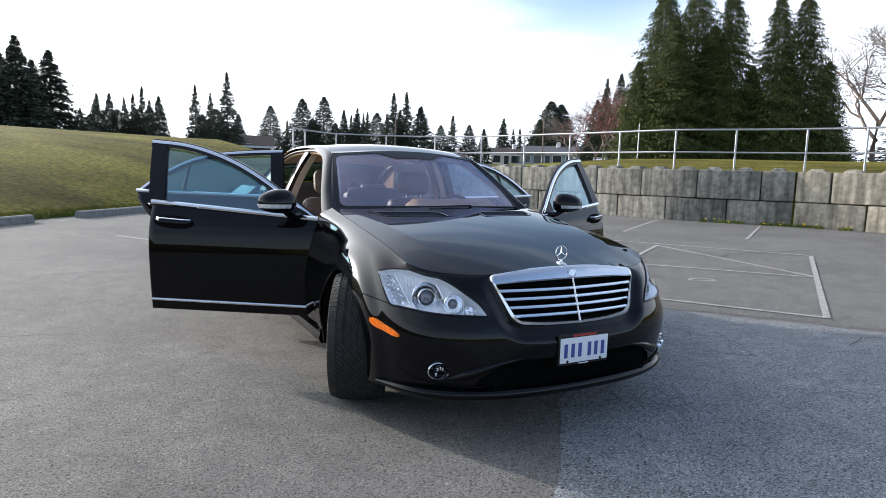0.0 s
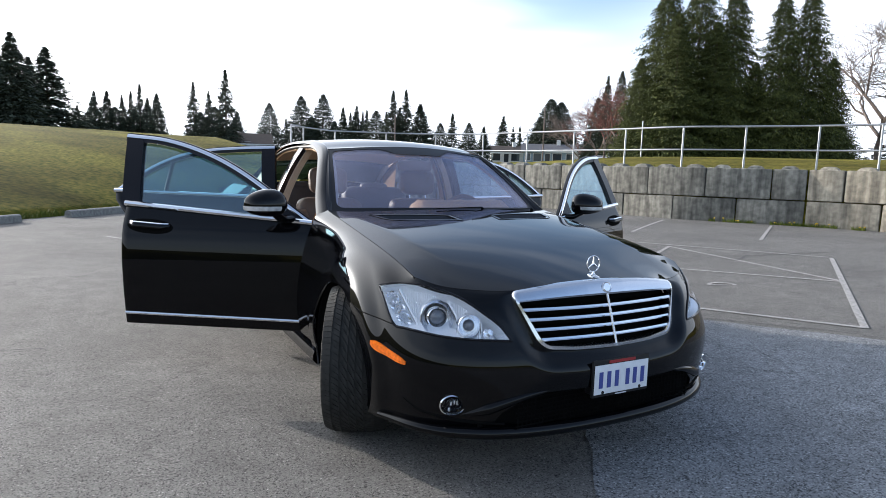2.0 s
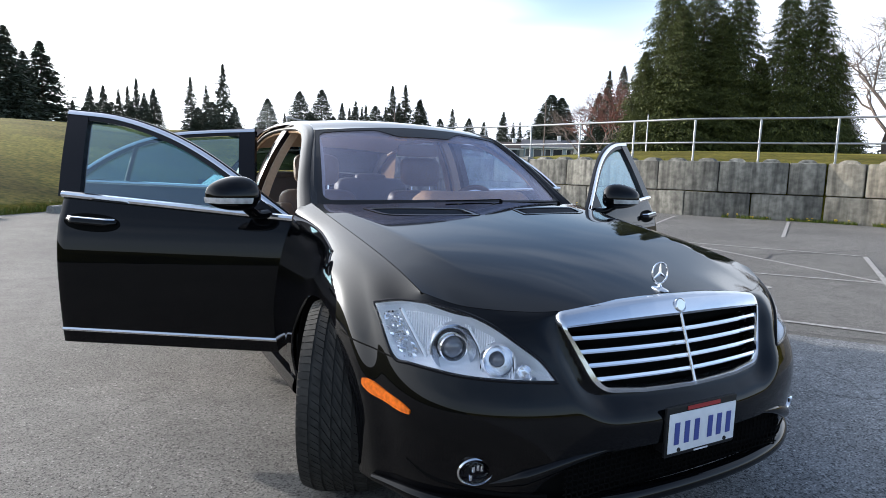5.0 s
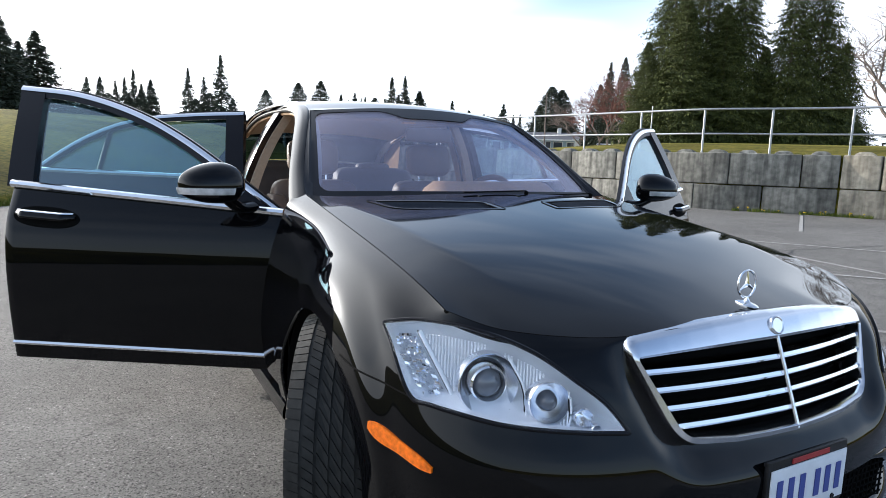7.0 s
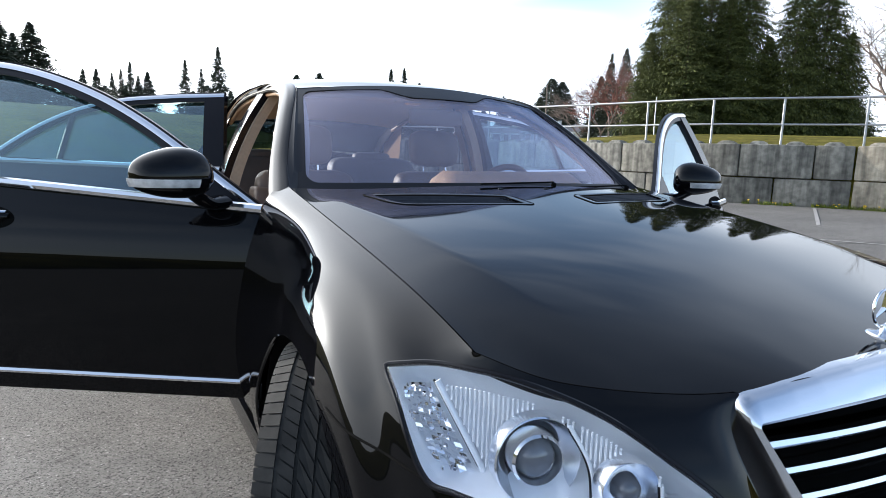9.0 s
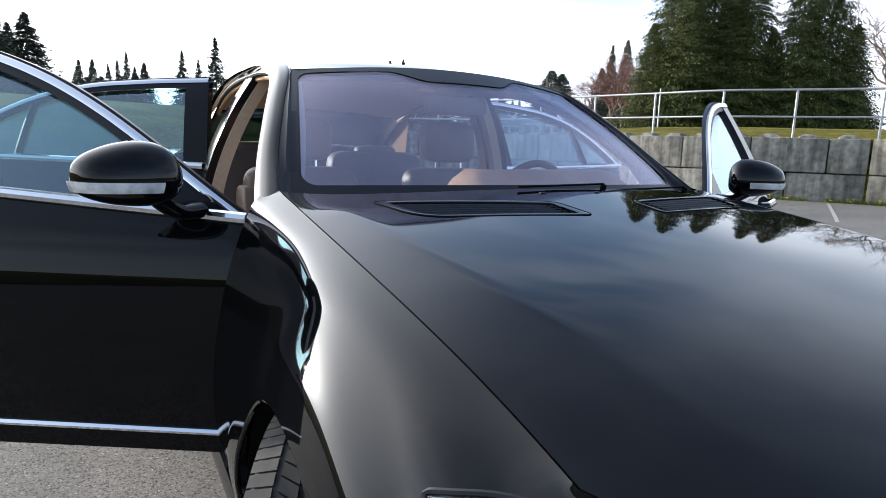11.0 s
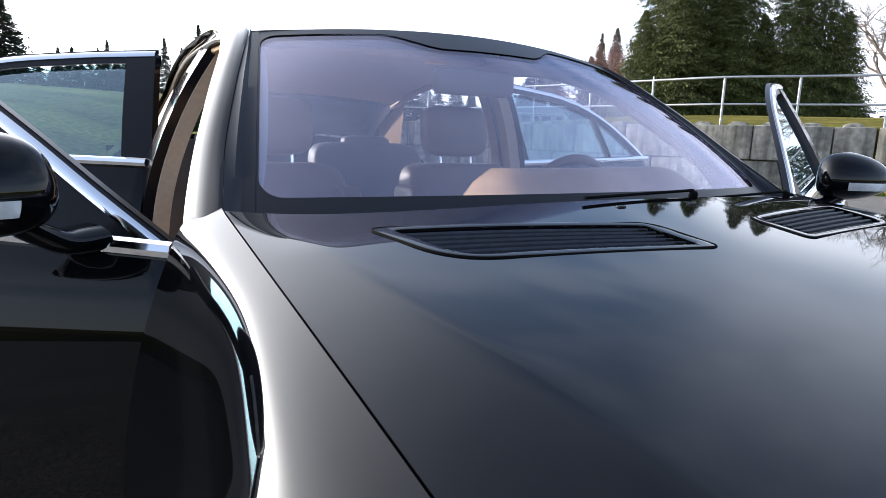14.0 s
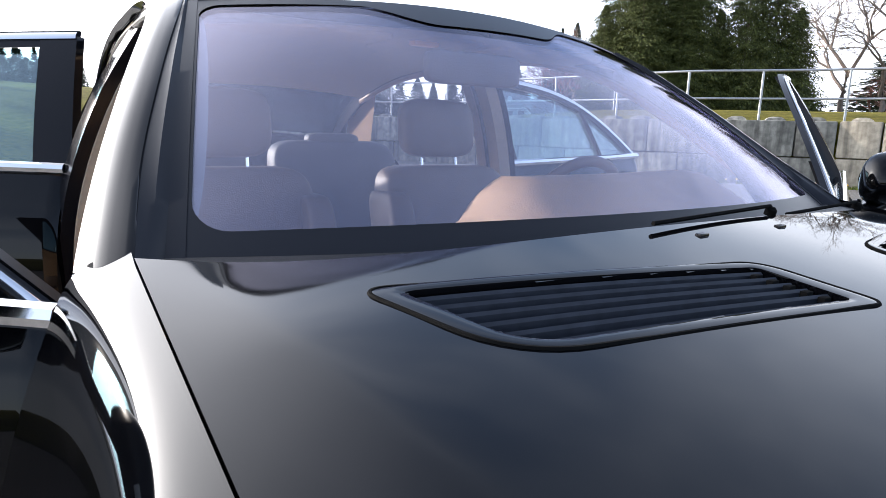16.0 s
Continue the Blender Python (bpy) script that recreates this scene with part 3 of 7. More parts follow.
# a newer, darker square of asphalt under the front of the car
patch = Shape()
corners = np.array([(-0.61, -1.49), (0.61, -0.02), (2.07, 1.79), (7.77, -6.45), (5.67, -8.75), (-4.39, -5.88)])
centre_p = corners.mean(0)
edge = []
for a, b in zip(corners, np.roll(corners, -1, 0)):
    for t in np.linspace(0, 1, 24, endpoint=False):
        q = a + (b - a) * t
        q = q + np.array([noise.noise(Vector((q[0] * 4, q[1] * 4, 0))), noise.noise(Vector((q[0] * 4, q[1] * 4, 7)))]) * 0.035
        edge.append(q)
edge = np.array(edge)
patch.grid([np.c_[c, lot_height(c[:, 0], c[:, 1]) + 0.004] for c in (centre_p + (edge - centre_p) * k for k in (0.02, 0.25, 0.5, 0.75, 1.0))], closed=True)
part("road", patch, ASPHALT_NEW, smooth=60)
tagged(bpy.data.objects["road.001"], "newer bluish dark coarse asphalt patch in the lot", "asphalt", kind="structure")


def stripe(a, b, wide=0.06):
    a, b = np.array(a, float), np.array(b, float)
    t = (b - a) / np.linalg.norm(b - a)
    s = np.array([-t[1], t[0]]) * wide / 2
    n = max(2, int(np.linalg.norm(b - a) / 0.3))
    rows = []
    for k in np.linspace(0, 1, n):
        q = a + (b - a) * k
        wob = 1 + 0.15 * noise.noise(Vector((q[0] * 3, q[1] * 3, 2)))
        rows.append([(*(q - s * wob), float(lot_height(*(q - s))) + 0.006), (*(q + s * wob), float(lot_height(*(q + s))) + 0.006)])
    ob = part("parking_line", Shape().grid(rows), LINE, smooth=0)
    tagged(ob, "worn white painted line on the asphalt", "painted line", group="parking lines", kind="structure")


for a, b in STRIPES:
    stripe(a, b)
# a small half-ring of old paint, and tarred cracks
ring = [np.array((4.25, 1.89)) + 0.13 * np.array((math.cos(a) * 1.2, math.sin(a))) for a in np.linspace(-0.7, 2.6, 9)]
for a, b in zip(ring, ring[1:]):
    stripe(a, b, 0.045)
stripe(ring[0], ring[-1], 0.045)
TAR = material("tar_seam", (0.035, 0.034, 0.034), rough=0.8, vary=0.3, scale=25)


def crack(points, wide):
    """A dark, wandering crack in the asphalt."""
    p = np.array(points, float)
    p = np.array([p[0] + (p[-1] - p[0]) * t if len(p) == 2 else along(p, t * np.linalg.norm(np.diff(p, axis=0), axis=1).sum()) for t in np.linspace(0, 1, 60)])
    rows = []
    for k, q in enumerate(p):
        n2 = np.array([noise.noise(Vector((q[0] * 3, q[1] * 3, 3))), noise.noise(Vector((q[0] * 3, q[1] * 3, 9)))]) * 0.05
        q = q + n2
        w = wide * (0.35 + 0.65 * abs(math.sin(k * 0.9)) + 0.3 * noise.noise(Vector((q[0] * 9, q[1] * 9, 1))))
        rows.append([(q[0], q[1] - w / 2, float(lot_height(q[0], q[1])) + 0.0055), (q[0], q[1] + w / 2, float(lot_height(q[0], q[1])) + 0.0055)])
    ob = part("asphalt_crack", Shape().grid(rows), TAR, smooth=0)
    tagged(ob, "dark tarred crack in the worn asphalt", "crack", group="cracks in the asphalt", kind="structure")


crack([(2.07, 1.79), (2.77, 0.89), (3.34, 0.19), (3.70, -0.40), (4.90, -2.24)], 0.024)
crack([(5.95, 3.03), (6.62, 3.27), (7.10, 3.13), (8.16, 2.94)], 0.03)
crack([(6.53, 1.69), (7.20, 1.50), (7.77, 1.12)], 0.02)
crack([(2.98, -0.51), (3.27, -0.42), (3.65, -0.66)], 0.015)
crack([(-4.49, 1.79), (-3.15, 2.17), (-2.19, 1.98)], 0.014)

# the wall of cast concrete blocks, two courses, each block with a bevel and two knobs on the upper ones
wall = empty("wall_north", "grey stacked concrete block retaining wall, two courses high", "retaining wall", kind="structure")


def concrete_block(long):
    b = Shape().box((-long / 2 + 0.012, -0.36, 0.006), (long / 2 - 0.012, 0.36, 0.750), 0.045)
    return b


def knob_block(long):
    b = concrete_block(long)
    for x in ((-0.38, 0.38) if long > 1 else (0.0,)):
        o = len(b.v)
        b.v += [(x + sx * w, sy * w * 0.9, z) for w, z in ((0.20, 0.745), (0.17, 0.79), (0.11, 0.828), (0.05, 0.836)) for sx, sy in ((-1, -1), (1, -1), (1, 1), (-1, 1))]
        b.f += [(o + 4 * r + c, o + 4 * r + (c + 1) % 4, o + 4 * r + 4 + (c + 1) % 4, o + 4 * r + 4 + c) for r in range(3) for c in range(4)] + [(o + 12, o + 13, o + 14, o + 15)]
    return b


block_mesh = {}


def lay(path, start, long, z, top):
    a, b = along(path, start), along(path, start + long)
    mid, t = (a + b) / 2, (b - a) / np.linalg.norm(b - a)
    key = (long > 1, top, path is WALL_A)
    if key not in block_mesh:
        ob = part("concrete_block", (knob_block if top else concrete_block)(long), CONCRETE_OLD if path is WALL_A else CONCRETE, wall)
        block_mesh[key] = ob.data
    else:
        ob = new("concrete_block", block_mesh[key])
        ob.parent = wall
    nrm = np.array([t[1], -t[0]])
    if nrm @ (mid - middle) < 0:
        nrm = -nrm
    mid = mid + nrm * (0.36 + random.uniform(-0.012, 0.012))
    ob.matrix_local = pose(mid[0], mid[1], z, random.uniform(-0.5, 0.5), random.uniform(-0.5, 0.5), math.degrees(math.atan2(t[1], t[0])) + random.uniform(-0.6, 0.6))


LOW, HIGH = 0.07, 0.83
LONG_A = float(np.linalg.norm(np.diff(WALL_A, axis=0), axis=1).sum())
for k in range(int(LONG_A / 1.52)):
    lay(WALL_A, 1.52 * k, 1.52, LOW, False)
lay(WALL_A, 0.0, 0.76, HIGH, True)
for k in range(int((LONG_A - 0.76) / 1.52)):
    lay(WALL_A, 0.76 + 1.52 * k, 1.52, HIGH, True)
for k in range(5):
    lay(WALL_B, 1.52 * k, 1.52, LOW, False)
lay(WALL_B, 0.0, 0.76, HIGH, True)
for k in range(4):
    lay(WALL_B, 0.76 + 1.52 * k, 1.52, HIGH, True)

# the pipe railing along the top of the wall
rail = empty("railing", "galvanised steel pipe railing with two rails on the wall", "railing")
rail_line = []
for s in np.arange(8.5, 0.0, -0.5):
    rail_line.append((along(WALL_B, s), WALL_B))
for s in np.arange(0.5, LONG_A, 0.5):
    rail_line.append((along(WALL_A, s), WALL_A))
pts = np.array([p for p, _ in rail_line])
out = (pts - middle) / np.linalg.norm(pts - middle, axis=1, keepdims=True)
pts = pts + out * 0.62
pts = np.vstack([pts, (4.3, 19.0), (3.5, 18.0)])
for z, r in ((2.66, 0.027), (2.06, 0.024)):
    part("handrail", Shape().tube(np.c_[pts, np.full(len(pts), z)], r, 10), STEEL, rail, smooth=60)
dd = np.r_[0, np.cumsum(np.linalg.norm(np.diff(pts, axis=0), axis=1))]
for s in POSTS:
    q = (np.interp(s, dd, pts[:, 0]), np.interp(s, dd, pts[:, 1]))
    part("post", Shape().tube([(*q, 1.45), (*q, 2.66)], 0.026, 10), STEEL, rail, smooth=60)

# precast kerbs at the foot of the grass
def kerb(a, b):
    a, b = np.array(a), np.array(b)
    n = np.linalg.norm(b - a)
    k = Shape().grid([[(s, -0.09, 0), (s, -0.07, 0.13), (s, -0.03, 0.155), (s, 0.03, 0.155), (s, 0.07, 0.13), (s, 0.09, 0)] for s in np.linspace(0, n, 8)])
    k.fan([(0, -0.09, 0), (0, -0.07, 0.13), (0, -0.03, 0.155), (0, 0.03, 0.155), (0, 0.07, 0.13), (0, 0.09, 0)])
    k.fan([(n, 0.09, 0), (n, 0.07, 0.13), (n, 0.03, 0.155), (n, -0.03, 0.155), (n, -0.07, 0.13), (n, -0.09, 0)])
    t = (b - a) / n
    ob = part("wheel_stop", k, KERB, smooth=40, at=pose(a[0], a[1], 0.05, 0, 0, math.degrees(math.atan2(t[1], t[0]))))
    tagged(ob, "grey weathered precast concrete kerb beside the grass", "kerb", group="kerbs by the grass")


for a, b in (((-5.73, 8.49), (-3.44, 11.94)), ((-2.65, 12.95), (-0.80, 15.49)), ((-8.13, 5.04), (-6.31, 7.73))):
    kerb(a, b)


# ---- trees ----
def leaf_material(name, dark, light):
    m = bpy.data.materials.new(name)
    m.use_nodes = True
    n, l = m.node_tree.nodes, m.node_tree.links
    b = n["Principled BSDF"]
    b.inputs["Roughness"].default_value = 0.75
    b.inputs["Specular IOR Level"].default_value = 0.25
    g = n.new("ShaderNodeNewGeometry")
    mx = n.new("ShaderNodeMixRGB")
    mx.inputs["Color1"].default_value, mx.inputs["Color2"].default_value = (*dark, 1), (*light, 1)
    l.new(g.outputs["Random Per Island"], mx.inputs["Fac"])
    l.new(mx.outputs["Color"], b.inputs["Base Color"])
    return m


FIR = leaf_material("fir_needles", (0.026, 0.036, 0.026), (0.066, 0.078, 0.050))
CEDAR = leaf_material("cedar_sprays", (0.022, 0.031, 0.009), (0.098, 0.112, 0.026))


def conifer(height, radius, count, size, skirt=0.06, droop=0.35, seed=1, power=0.95, per=14, fan=0.30, slim=0.30, hang=0.0, ragged=0.25):
    """Trunk and crown of a conifer: drooping limbs that shorten to a fine tip, each a fan of many small narrow sprays."""
    rng = np.random.default_rng(seed)
    trunk = Shape().tube([(0, 0, -0.5), (0.004 * height, 0, height * 0.5), (0, 0, height * 0.985)], [height * 0.014, height * 0.007, 0.004], 8)
    limbs = count // per
    t = skirt + (0.995 - skirt) * rng.random(limbs)
    a = rng.uniform(0, 2 * math.pi, limbs)
    lobes = 1 + 0.10 * np.sin(2 * a + seed) + ragged * 0.4 * np.sin(3 * a + t * 21 + seed * 2.3)
    whorl = 1 - ragged * 0.5 + ragged * 0.5 * np.sin(t * 61 + seed + 2.0 * a)
    reach = radius * (1 - t) ** power * rng.uniform(1 - 1.6 * ragged, 1.10, limbs) * lobes * whorl + 0.010 * radius
    t, reach, a = (np.repeat(k, per) for k in (t, reach, a))
    n = len(t)
    u = rng.uniform(0.05, 1.0, n) ** 0.62
    side = rng.normal(0, 1, n) * fan * reach * (1.05 - 0.75 * u)
    ca, sa = np.cos(a), np.sin(a)
    q = np.stack([ca * reach * u - sa * side, sa * reach * u + ca * side, t * height - droop * reach * u * u + 0.12 * reach * u - 0.25 * np.abs(side)], 1)
    s = size * rng.uniform(0.5, 1.5, n) * (1.12 - 0.66 * t)
    q += rng.normal(0, 0.45, (n, 3)) * s[:, None]
    yaw = a + rng.normal(0, 0.6, n) + np.sign(side) * 0.4
    tip = rng.uniform(-1.1, 0.25, n) * (0.5 + droop) * (1 - hang) + rng.uniform(-1.5, -0.75, n) * hang
    d = np.stack([np.cos(yaw) * np.cos(tip), np.sin(yaw) * np.cos(tip), np.sin(tip)], 1)
    w = np.cross(d, rng.normal(0, 1, (n, 3)))
    w /= np.linalg.norm(w, axis=1, keepdims=True) + 1e-9
    s = s[:, None]
    crown = Shape()
    crown.v = np.stack([q - d * s, q - d * s * 0.1 + w * s * slim, q + d * s, q + d * s * 0.1 - w * s * slim], 1).reshape(-1, 3).tolist()
    crown.f = np.arange(4 * n).reshape(-1, 4).tolist()
    return trunk, crown


def bare_tree(height, spread, seed, twig):
    """A leafless tree: limbs that fork down to fine twigs."""
    rnd = random.Random(seed)
    trunk, twigs = Shape(), Shape()

    def grow(p, d, long, r, level):
        q = p + d * long
        mid = (p + q) / 2 + np.array([rnd.gauss(0, 1) for _ in range(3)]) * long * 0.06
        (trunk if level < 2 else twigs).tube([p, mid, q], [r, r * 0.85, r * 0.65], 5 if level < 3 else 3, caps=False)
        if level < 7:
            for _ in range(3 if level < 6 else 2):
                e = d + np.array([rnd.gauss(0, 1), rnd.gauss(0, 1), rnd.gauss(0.15, 0.6)]) * spread
                grow(q - d * long * rnd.uniform(0, 0.35), e / np.linalg.norm(e), long * rnd.uniform(0.62, 0.84), r * 0.60, level + 1)

    grow(np.array([0, 0, -0.3]), np.array([0, 0, 1.0]), height * 0.25, height * 0.014, 0)
    return trunk, twigs


def plant(name, made, leaf, label, category, places, group, bark=BARK):
    """places: azimuth and distance from the lot's near corner, base height, size."""
    first = None
    for az, far, z, size, turn in places:
        x, y = -1.97 + far * math.sin(radians(az)), -3.1 + far * math.cos(radians(az))
        m = pose(x, y, z, 0, 0, turn) @ Matrix.Diagonal((size[0], size[0], size[1], 1))
        if first is None:
            first = empty(name, label, category, group=group)
            part("trunk", made[0], bark, first, smooth=60, orient=False)
            part("crown", made[1], leaf, first, smooth=0, orient=False)
            first.matrix_basis = m
            base = first
        else:
            c = copy_thing(base, Matrix())
            c.matrix_basis = m


def tree_size(az_half_deg, el_top, far, z, unit_r, unit_h, full=2.15):
    top = 1.28 + far * math.tan(radians(el_top))
    return (full * far * math.tan(radians(az_half_deg)) / unit_r, (top - z) / unit_h)


FAR_TREES = [  # azimuth, top elevation, half width in degrees, distance, kind
    (-8.6, 8.6, 2.3, 75, 0), (-6.05, 9.2, 2.0, 72, 1), (-3.95, 8.4, 1.9, 78, 0), (-7.2, 8.0, 2.2, 79, 0), (-5.05, 7.6, 1.7, 81, 1), (-2.0, 4.3, 1.0, 80, 3),
    (-0.85, 5.5, 0.9, 95, 1), (0.05, 5.6, 0.8, 96, 0), (1.1, 5.4, 0.8, 99, 3), (1.75, 5.7, 0.7, 97, 2), (2.4, 6.35, 0.8, 96, 2), (2.95, 5.3, 0.8, 98, 1), (3.65, 5.65, 0.9, 93, 0), (0.6, 4.4, 0.9, 97, 4), (-1.3, 3.9, 0.7, 94, 4), (2.0, 4.3, 0.9, 98, 4),
    (6.45, 6.8, 1.0, 90, 2), (7.65, 6.2, 0.9, 94, 3), (9.0, 8.0, 1.25, 88, 2), (8.1, 4.9, 1.2, 92, 4), (9.9, 4.6, 0.9, 95, 0), (7.0, 4.4, 0.9, 94, 4),
    (12.6, 5.45, 1.05, 100, 4), (15.3, 6.2, 1.2, 100, 4), (17.2, 6.45, 1.15, 100, 4), (14.0, 4.3, 0.5, 104, 2), (18.95, 5.4, 0.7, 112, 0), (20.15, 5.6, 0.8, 110, 1), (19.6, 5.0, 0.6, 113, 2), (20.7, 5.2, 0.6, 112, 3),
    (21.05, 5.3, 0.7, 109, 2), (21.9, 5.25, 1.1, 106, 4), (23.4, 7.05, 1.0, 100, 2), (24.55, 7.2, 1.0, 100, 2), (25.85, 5.95, 1.3, 98, 0), (22.8, 5.2, 0.9, 104, 3), (24.0, 5.6, 0.9, 102, 1), (16.2, 4.5, 1.1, 103, 4), (18.2, 4.2, 0.8, 106, 4), (19.9, 4.0, 0.9, 114, 4),
    (27.7, 4.35, 0.8, 110, 4), (28.8, 5.25, 0.8, 115, 2), (30.3, 4.45, 0.8, 112, 4), (31.65, 4.15, 0.7, 108, 0), (33.4, 5.1, 0.85, 138, 1),
    (34.3, 4.2, 0.6, 138, 3), (34.9, 4.25, 0.55, 138, 2), (37.6, 6.65, 1.8, 136, 4), (38.5, 6.4, 1.5, 137, 4), (36.6, 5.0, 0.9, 138, 4), (43.5, 9.0, 0.8, 80, 4), (42.35, 8.6, 0.9, 84, 1), (41.6, 6.8, 1.0, 86, 4),
    (59.5, 5.5, 1.8, 60, 1), (-12, 8.5, 2.0, 72, 1), (-15, 9.0, 2.4, 75, 0), (66, 7.0, 2.5, 60, 0), (70, 8.0, 2.5, 65, 4),
]
variants = [conifer(10, 2.6, 14000, 0.165, seed=3, skirt=0.0, power=0.9), conifer(10, 2.4, 12000, 0.165, seed=8, droop=0.5, skirt=0.0, power=0.9), conifer(10, 2.5, 9000, 0.155, seed=21, droop=0.25, skirt=0.02, ragged=0.38),
            conifer(10, 2.4, 9000, 0.155, seed=33, droop=0.45, skirt=0.02, ragged=0.34), conifer(10, 2.5, 22000, 0.125, seed=5, skirt=0.0, power=0.72, droop=0.25, per=12, fan=0.45, hang=0.35, ragged=0.16)]
rnd = random.Random(4)
for kind in range(5):
    spots = []
    for az, el, half, far, k in FAR_TREES:
        if k == kind:
            z = 2.1
            spots.append((az, far, z, tree_size(half, el, far, z, 2.5, 10), rnd.uniform(0, 360)))
    plant("fir_tree" if kind < 4 else "cypress_tree", variants[kind], FIR, "tall dark green conifer at the field's edge" if kind < 4 else "dense dark green pointed conifer near the houses",
          "tree", spots, "conifers behind the field")

BIG = [(46.8, 15.8, 2.8, 46), (49.4, 16.6, 2.6, 48), (52.0, 15.3, 2.3, 46), (55.45, 14.6, 2.1, 46), (57.3, 14.4, 2.2, 47), (47.7, 13.4, 2.4, 44), (44.9, 10.0, 1.5, 44.5), (59.1, 9.4, 1.5, 49), (53.8, 9.4, 1.5, 51), (50.7, 12.6, 2.4, 45)]
cedars = [conifer(10, 2.6, 72000, 0.080, seed=51, skirt=0.0, power=0.66, droop=0.40, per=26, fan=0.20, slim=0.26, hang=0.6, ragged=0.24),
          conifer(10, 2.6, 62000, 0.080, seed=64, skirt=0.0, power=0.64, droop=0.35, per=26, fan=0.20, slim=0.26, hang=0.6, ragged=0.27)]
for kind in range(2):
    spots = [(az, far, 2.3, tree_size(half, el, far, 2.3, 2.6, 10, 1.9), 70 * i) for i, (az, el, half, far) in enumerate(BIG) if i % 2 == kind]
    plant("cedar_tree", cedars[kind], CEDAR, "very tall olive-green cedar with drooping sprays", "tree", spots, "cedars by the field")

plant("bare_tree", bare_tree(10, 0.55, 11, TWIG), TWIG, "bare grey-brown deciduous tree in early spring", "tree",
      [(62.6, 52, 1.8, (1.45, 1.75), 0), (64.6, 50, 1.8, (1.3, 1.5), 120), (40.2, 85, 1.8, (1.3, 1.3), 60), (59.0, 62, 1.8, (0.8, 0.7), 200), (11.2, 100, 1.8, (0.4, 0.45), 200)],
      "bare trees by the field", bark=TWIG)
plant("budding_tree", bare_tree(10, 0.50, 29, REDTWIG), REDTWIG, "budding reddish-brown deciduous tree by the cedars", "tree",
      [(42.3, 62, 1.8, (1.15, 1.10), 30), (43.2, 63, 1.8, (1.2, 1.2), 140), (41.7, 66, 1.8, (1.0, 0.95), 250), (29.6, 105, 1.6, (0.55, 0.5), 30), (64.8, 52, 1.8, (0.7, 0.5), 90)], "budding trees by the field", bark=TWIG)

# ---- houses across the field ----
BLUEWALL = material("blue_grey_siding", (0.22, 0.29, 0.34), rough=0.8, vary=0.12, scale=3)
WHITEWALL = material("off_white_trim", (0.62, 0.62, 0.60), rough=0.7, vary=0.08, scale=5)
ROOFING = material("grey_roof_shingles", (0.13, 0.125, 0.13), rough=0.9, vary=0.25, scale=14)
BROWNROOF = material("brown_roof_shingles", (0.10, 0.075, 0.06), rough=0.9, vary=0.25, scale=14)
PANE = material("dark_window_pane", (0.03, 0.04, 0.05), rough=0.08)


def house(az, far, z, wide, tall, deep, turn, wallmat, roofmat, windows, label, stack=True):
    x, y = -1.97 + far * math.sin(radians(az)), -3.1 + far * math.cos(radians(az))
    h = empty("house", label, "house", at=pose(x, y, z, 0, 0, turn), group="houses across the field")
    part("wall", Shape().box((-wide / 2, 0, 0), (wide / 2, deep, tall)), wallmat, h, smooth=0)
    rise = deep * 0.28
    r = Shape()
    o = 0.5
    for y0, z0, y1, z1 in ((-o, tall - 0.1, deep / 2, tall + rise), (deep / 2, tall + rise, deep + o, tall - 0.1)):
        r.slab([[(-wide / 2 - o, y0, z0), (wide / 2 + o, y0, z0)], [(-wide / 2 - o, y1, z1), (wide / 2 + o, y1, z1)]], (0, 0, 0.14))
    part("roof", r, roofmat, h, smooth=0)
    part("fascia", Shape().box((-wide / 2 - o, -o - 0.05, tall - 0.25), (wide / 2 + o, -o, tall + 0.02)), WHITEWALL, h, smooth=0)
    if stack:
        part("chimney", Shape().box((wide * 0.12, deep * 0.4, tall + rise * 0.6), (wide * 0.12 + 0.7, deep * 0.4 + 0.7, tall + rise + 0.9), 0.03), WHITEWALL, h, smooth=0)
    for u, w, lo, hi in windows:
        win = part("window", Shape().box((u - w / 2 - 0.1, -0.05, lo - 0.1), (u + w / 2 + 0.1, 0.0, hi + 0.1), 0.01), WHITEWALL, h, smooth=0)
        part("pane", Shape().box((u - w / 2, -0.07, lo), (u + w / 2, -0.045, hi)), PANE, win, smooth=0)


wins = [(-4.2, 0.9, 1.5, 2.8), (-2.4, 1.4, 1.4, 2.8), (-0.5, 0.9, 0.7, 2.8), (1.3, 1.6, 1.4, 2.8), (3.6, 1.2, 1.5, 2.8)]
house(37.7, 120, 2.4, 10, 3.3, 4.5, -36, BLUEWALL, ROOFING, wins, "low blue-grey bungalow with white trim and grey roof")
house(34.0, 125, 2.4, 7, 3.0, 4.5, -28, WHITEWALL, BROWNROOF, wins[1:4], "low pale bungalow with a brown roof among trees")
house(42.0, 115, 2.4, 9, 3.2, 4.5, -44, WHITEWALL, ROOFING, wins[1:4], "low white bungalow behind the budding tree")
house(11.0, 88, 1.6, 5, 2.6, 5, -8, BROWNROOF, BROWNROOF, wins[1:3], "brown-roofed house half hidden behind the grass hill", stack=False)


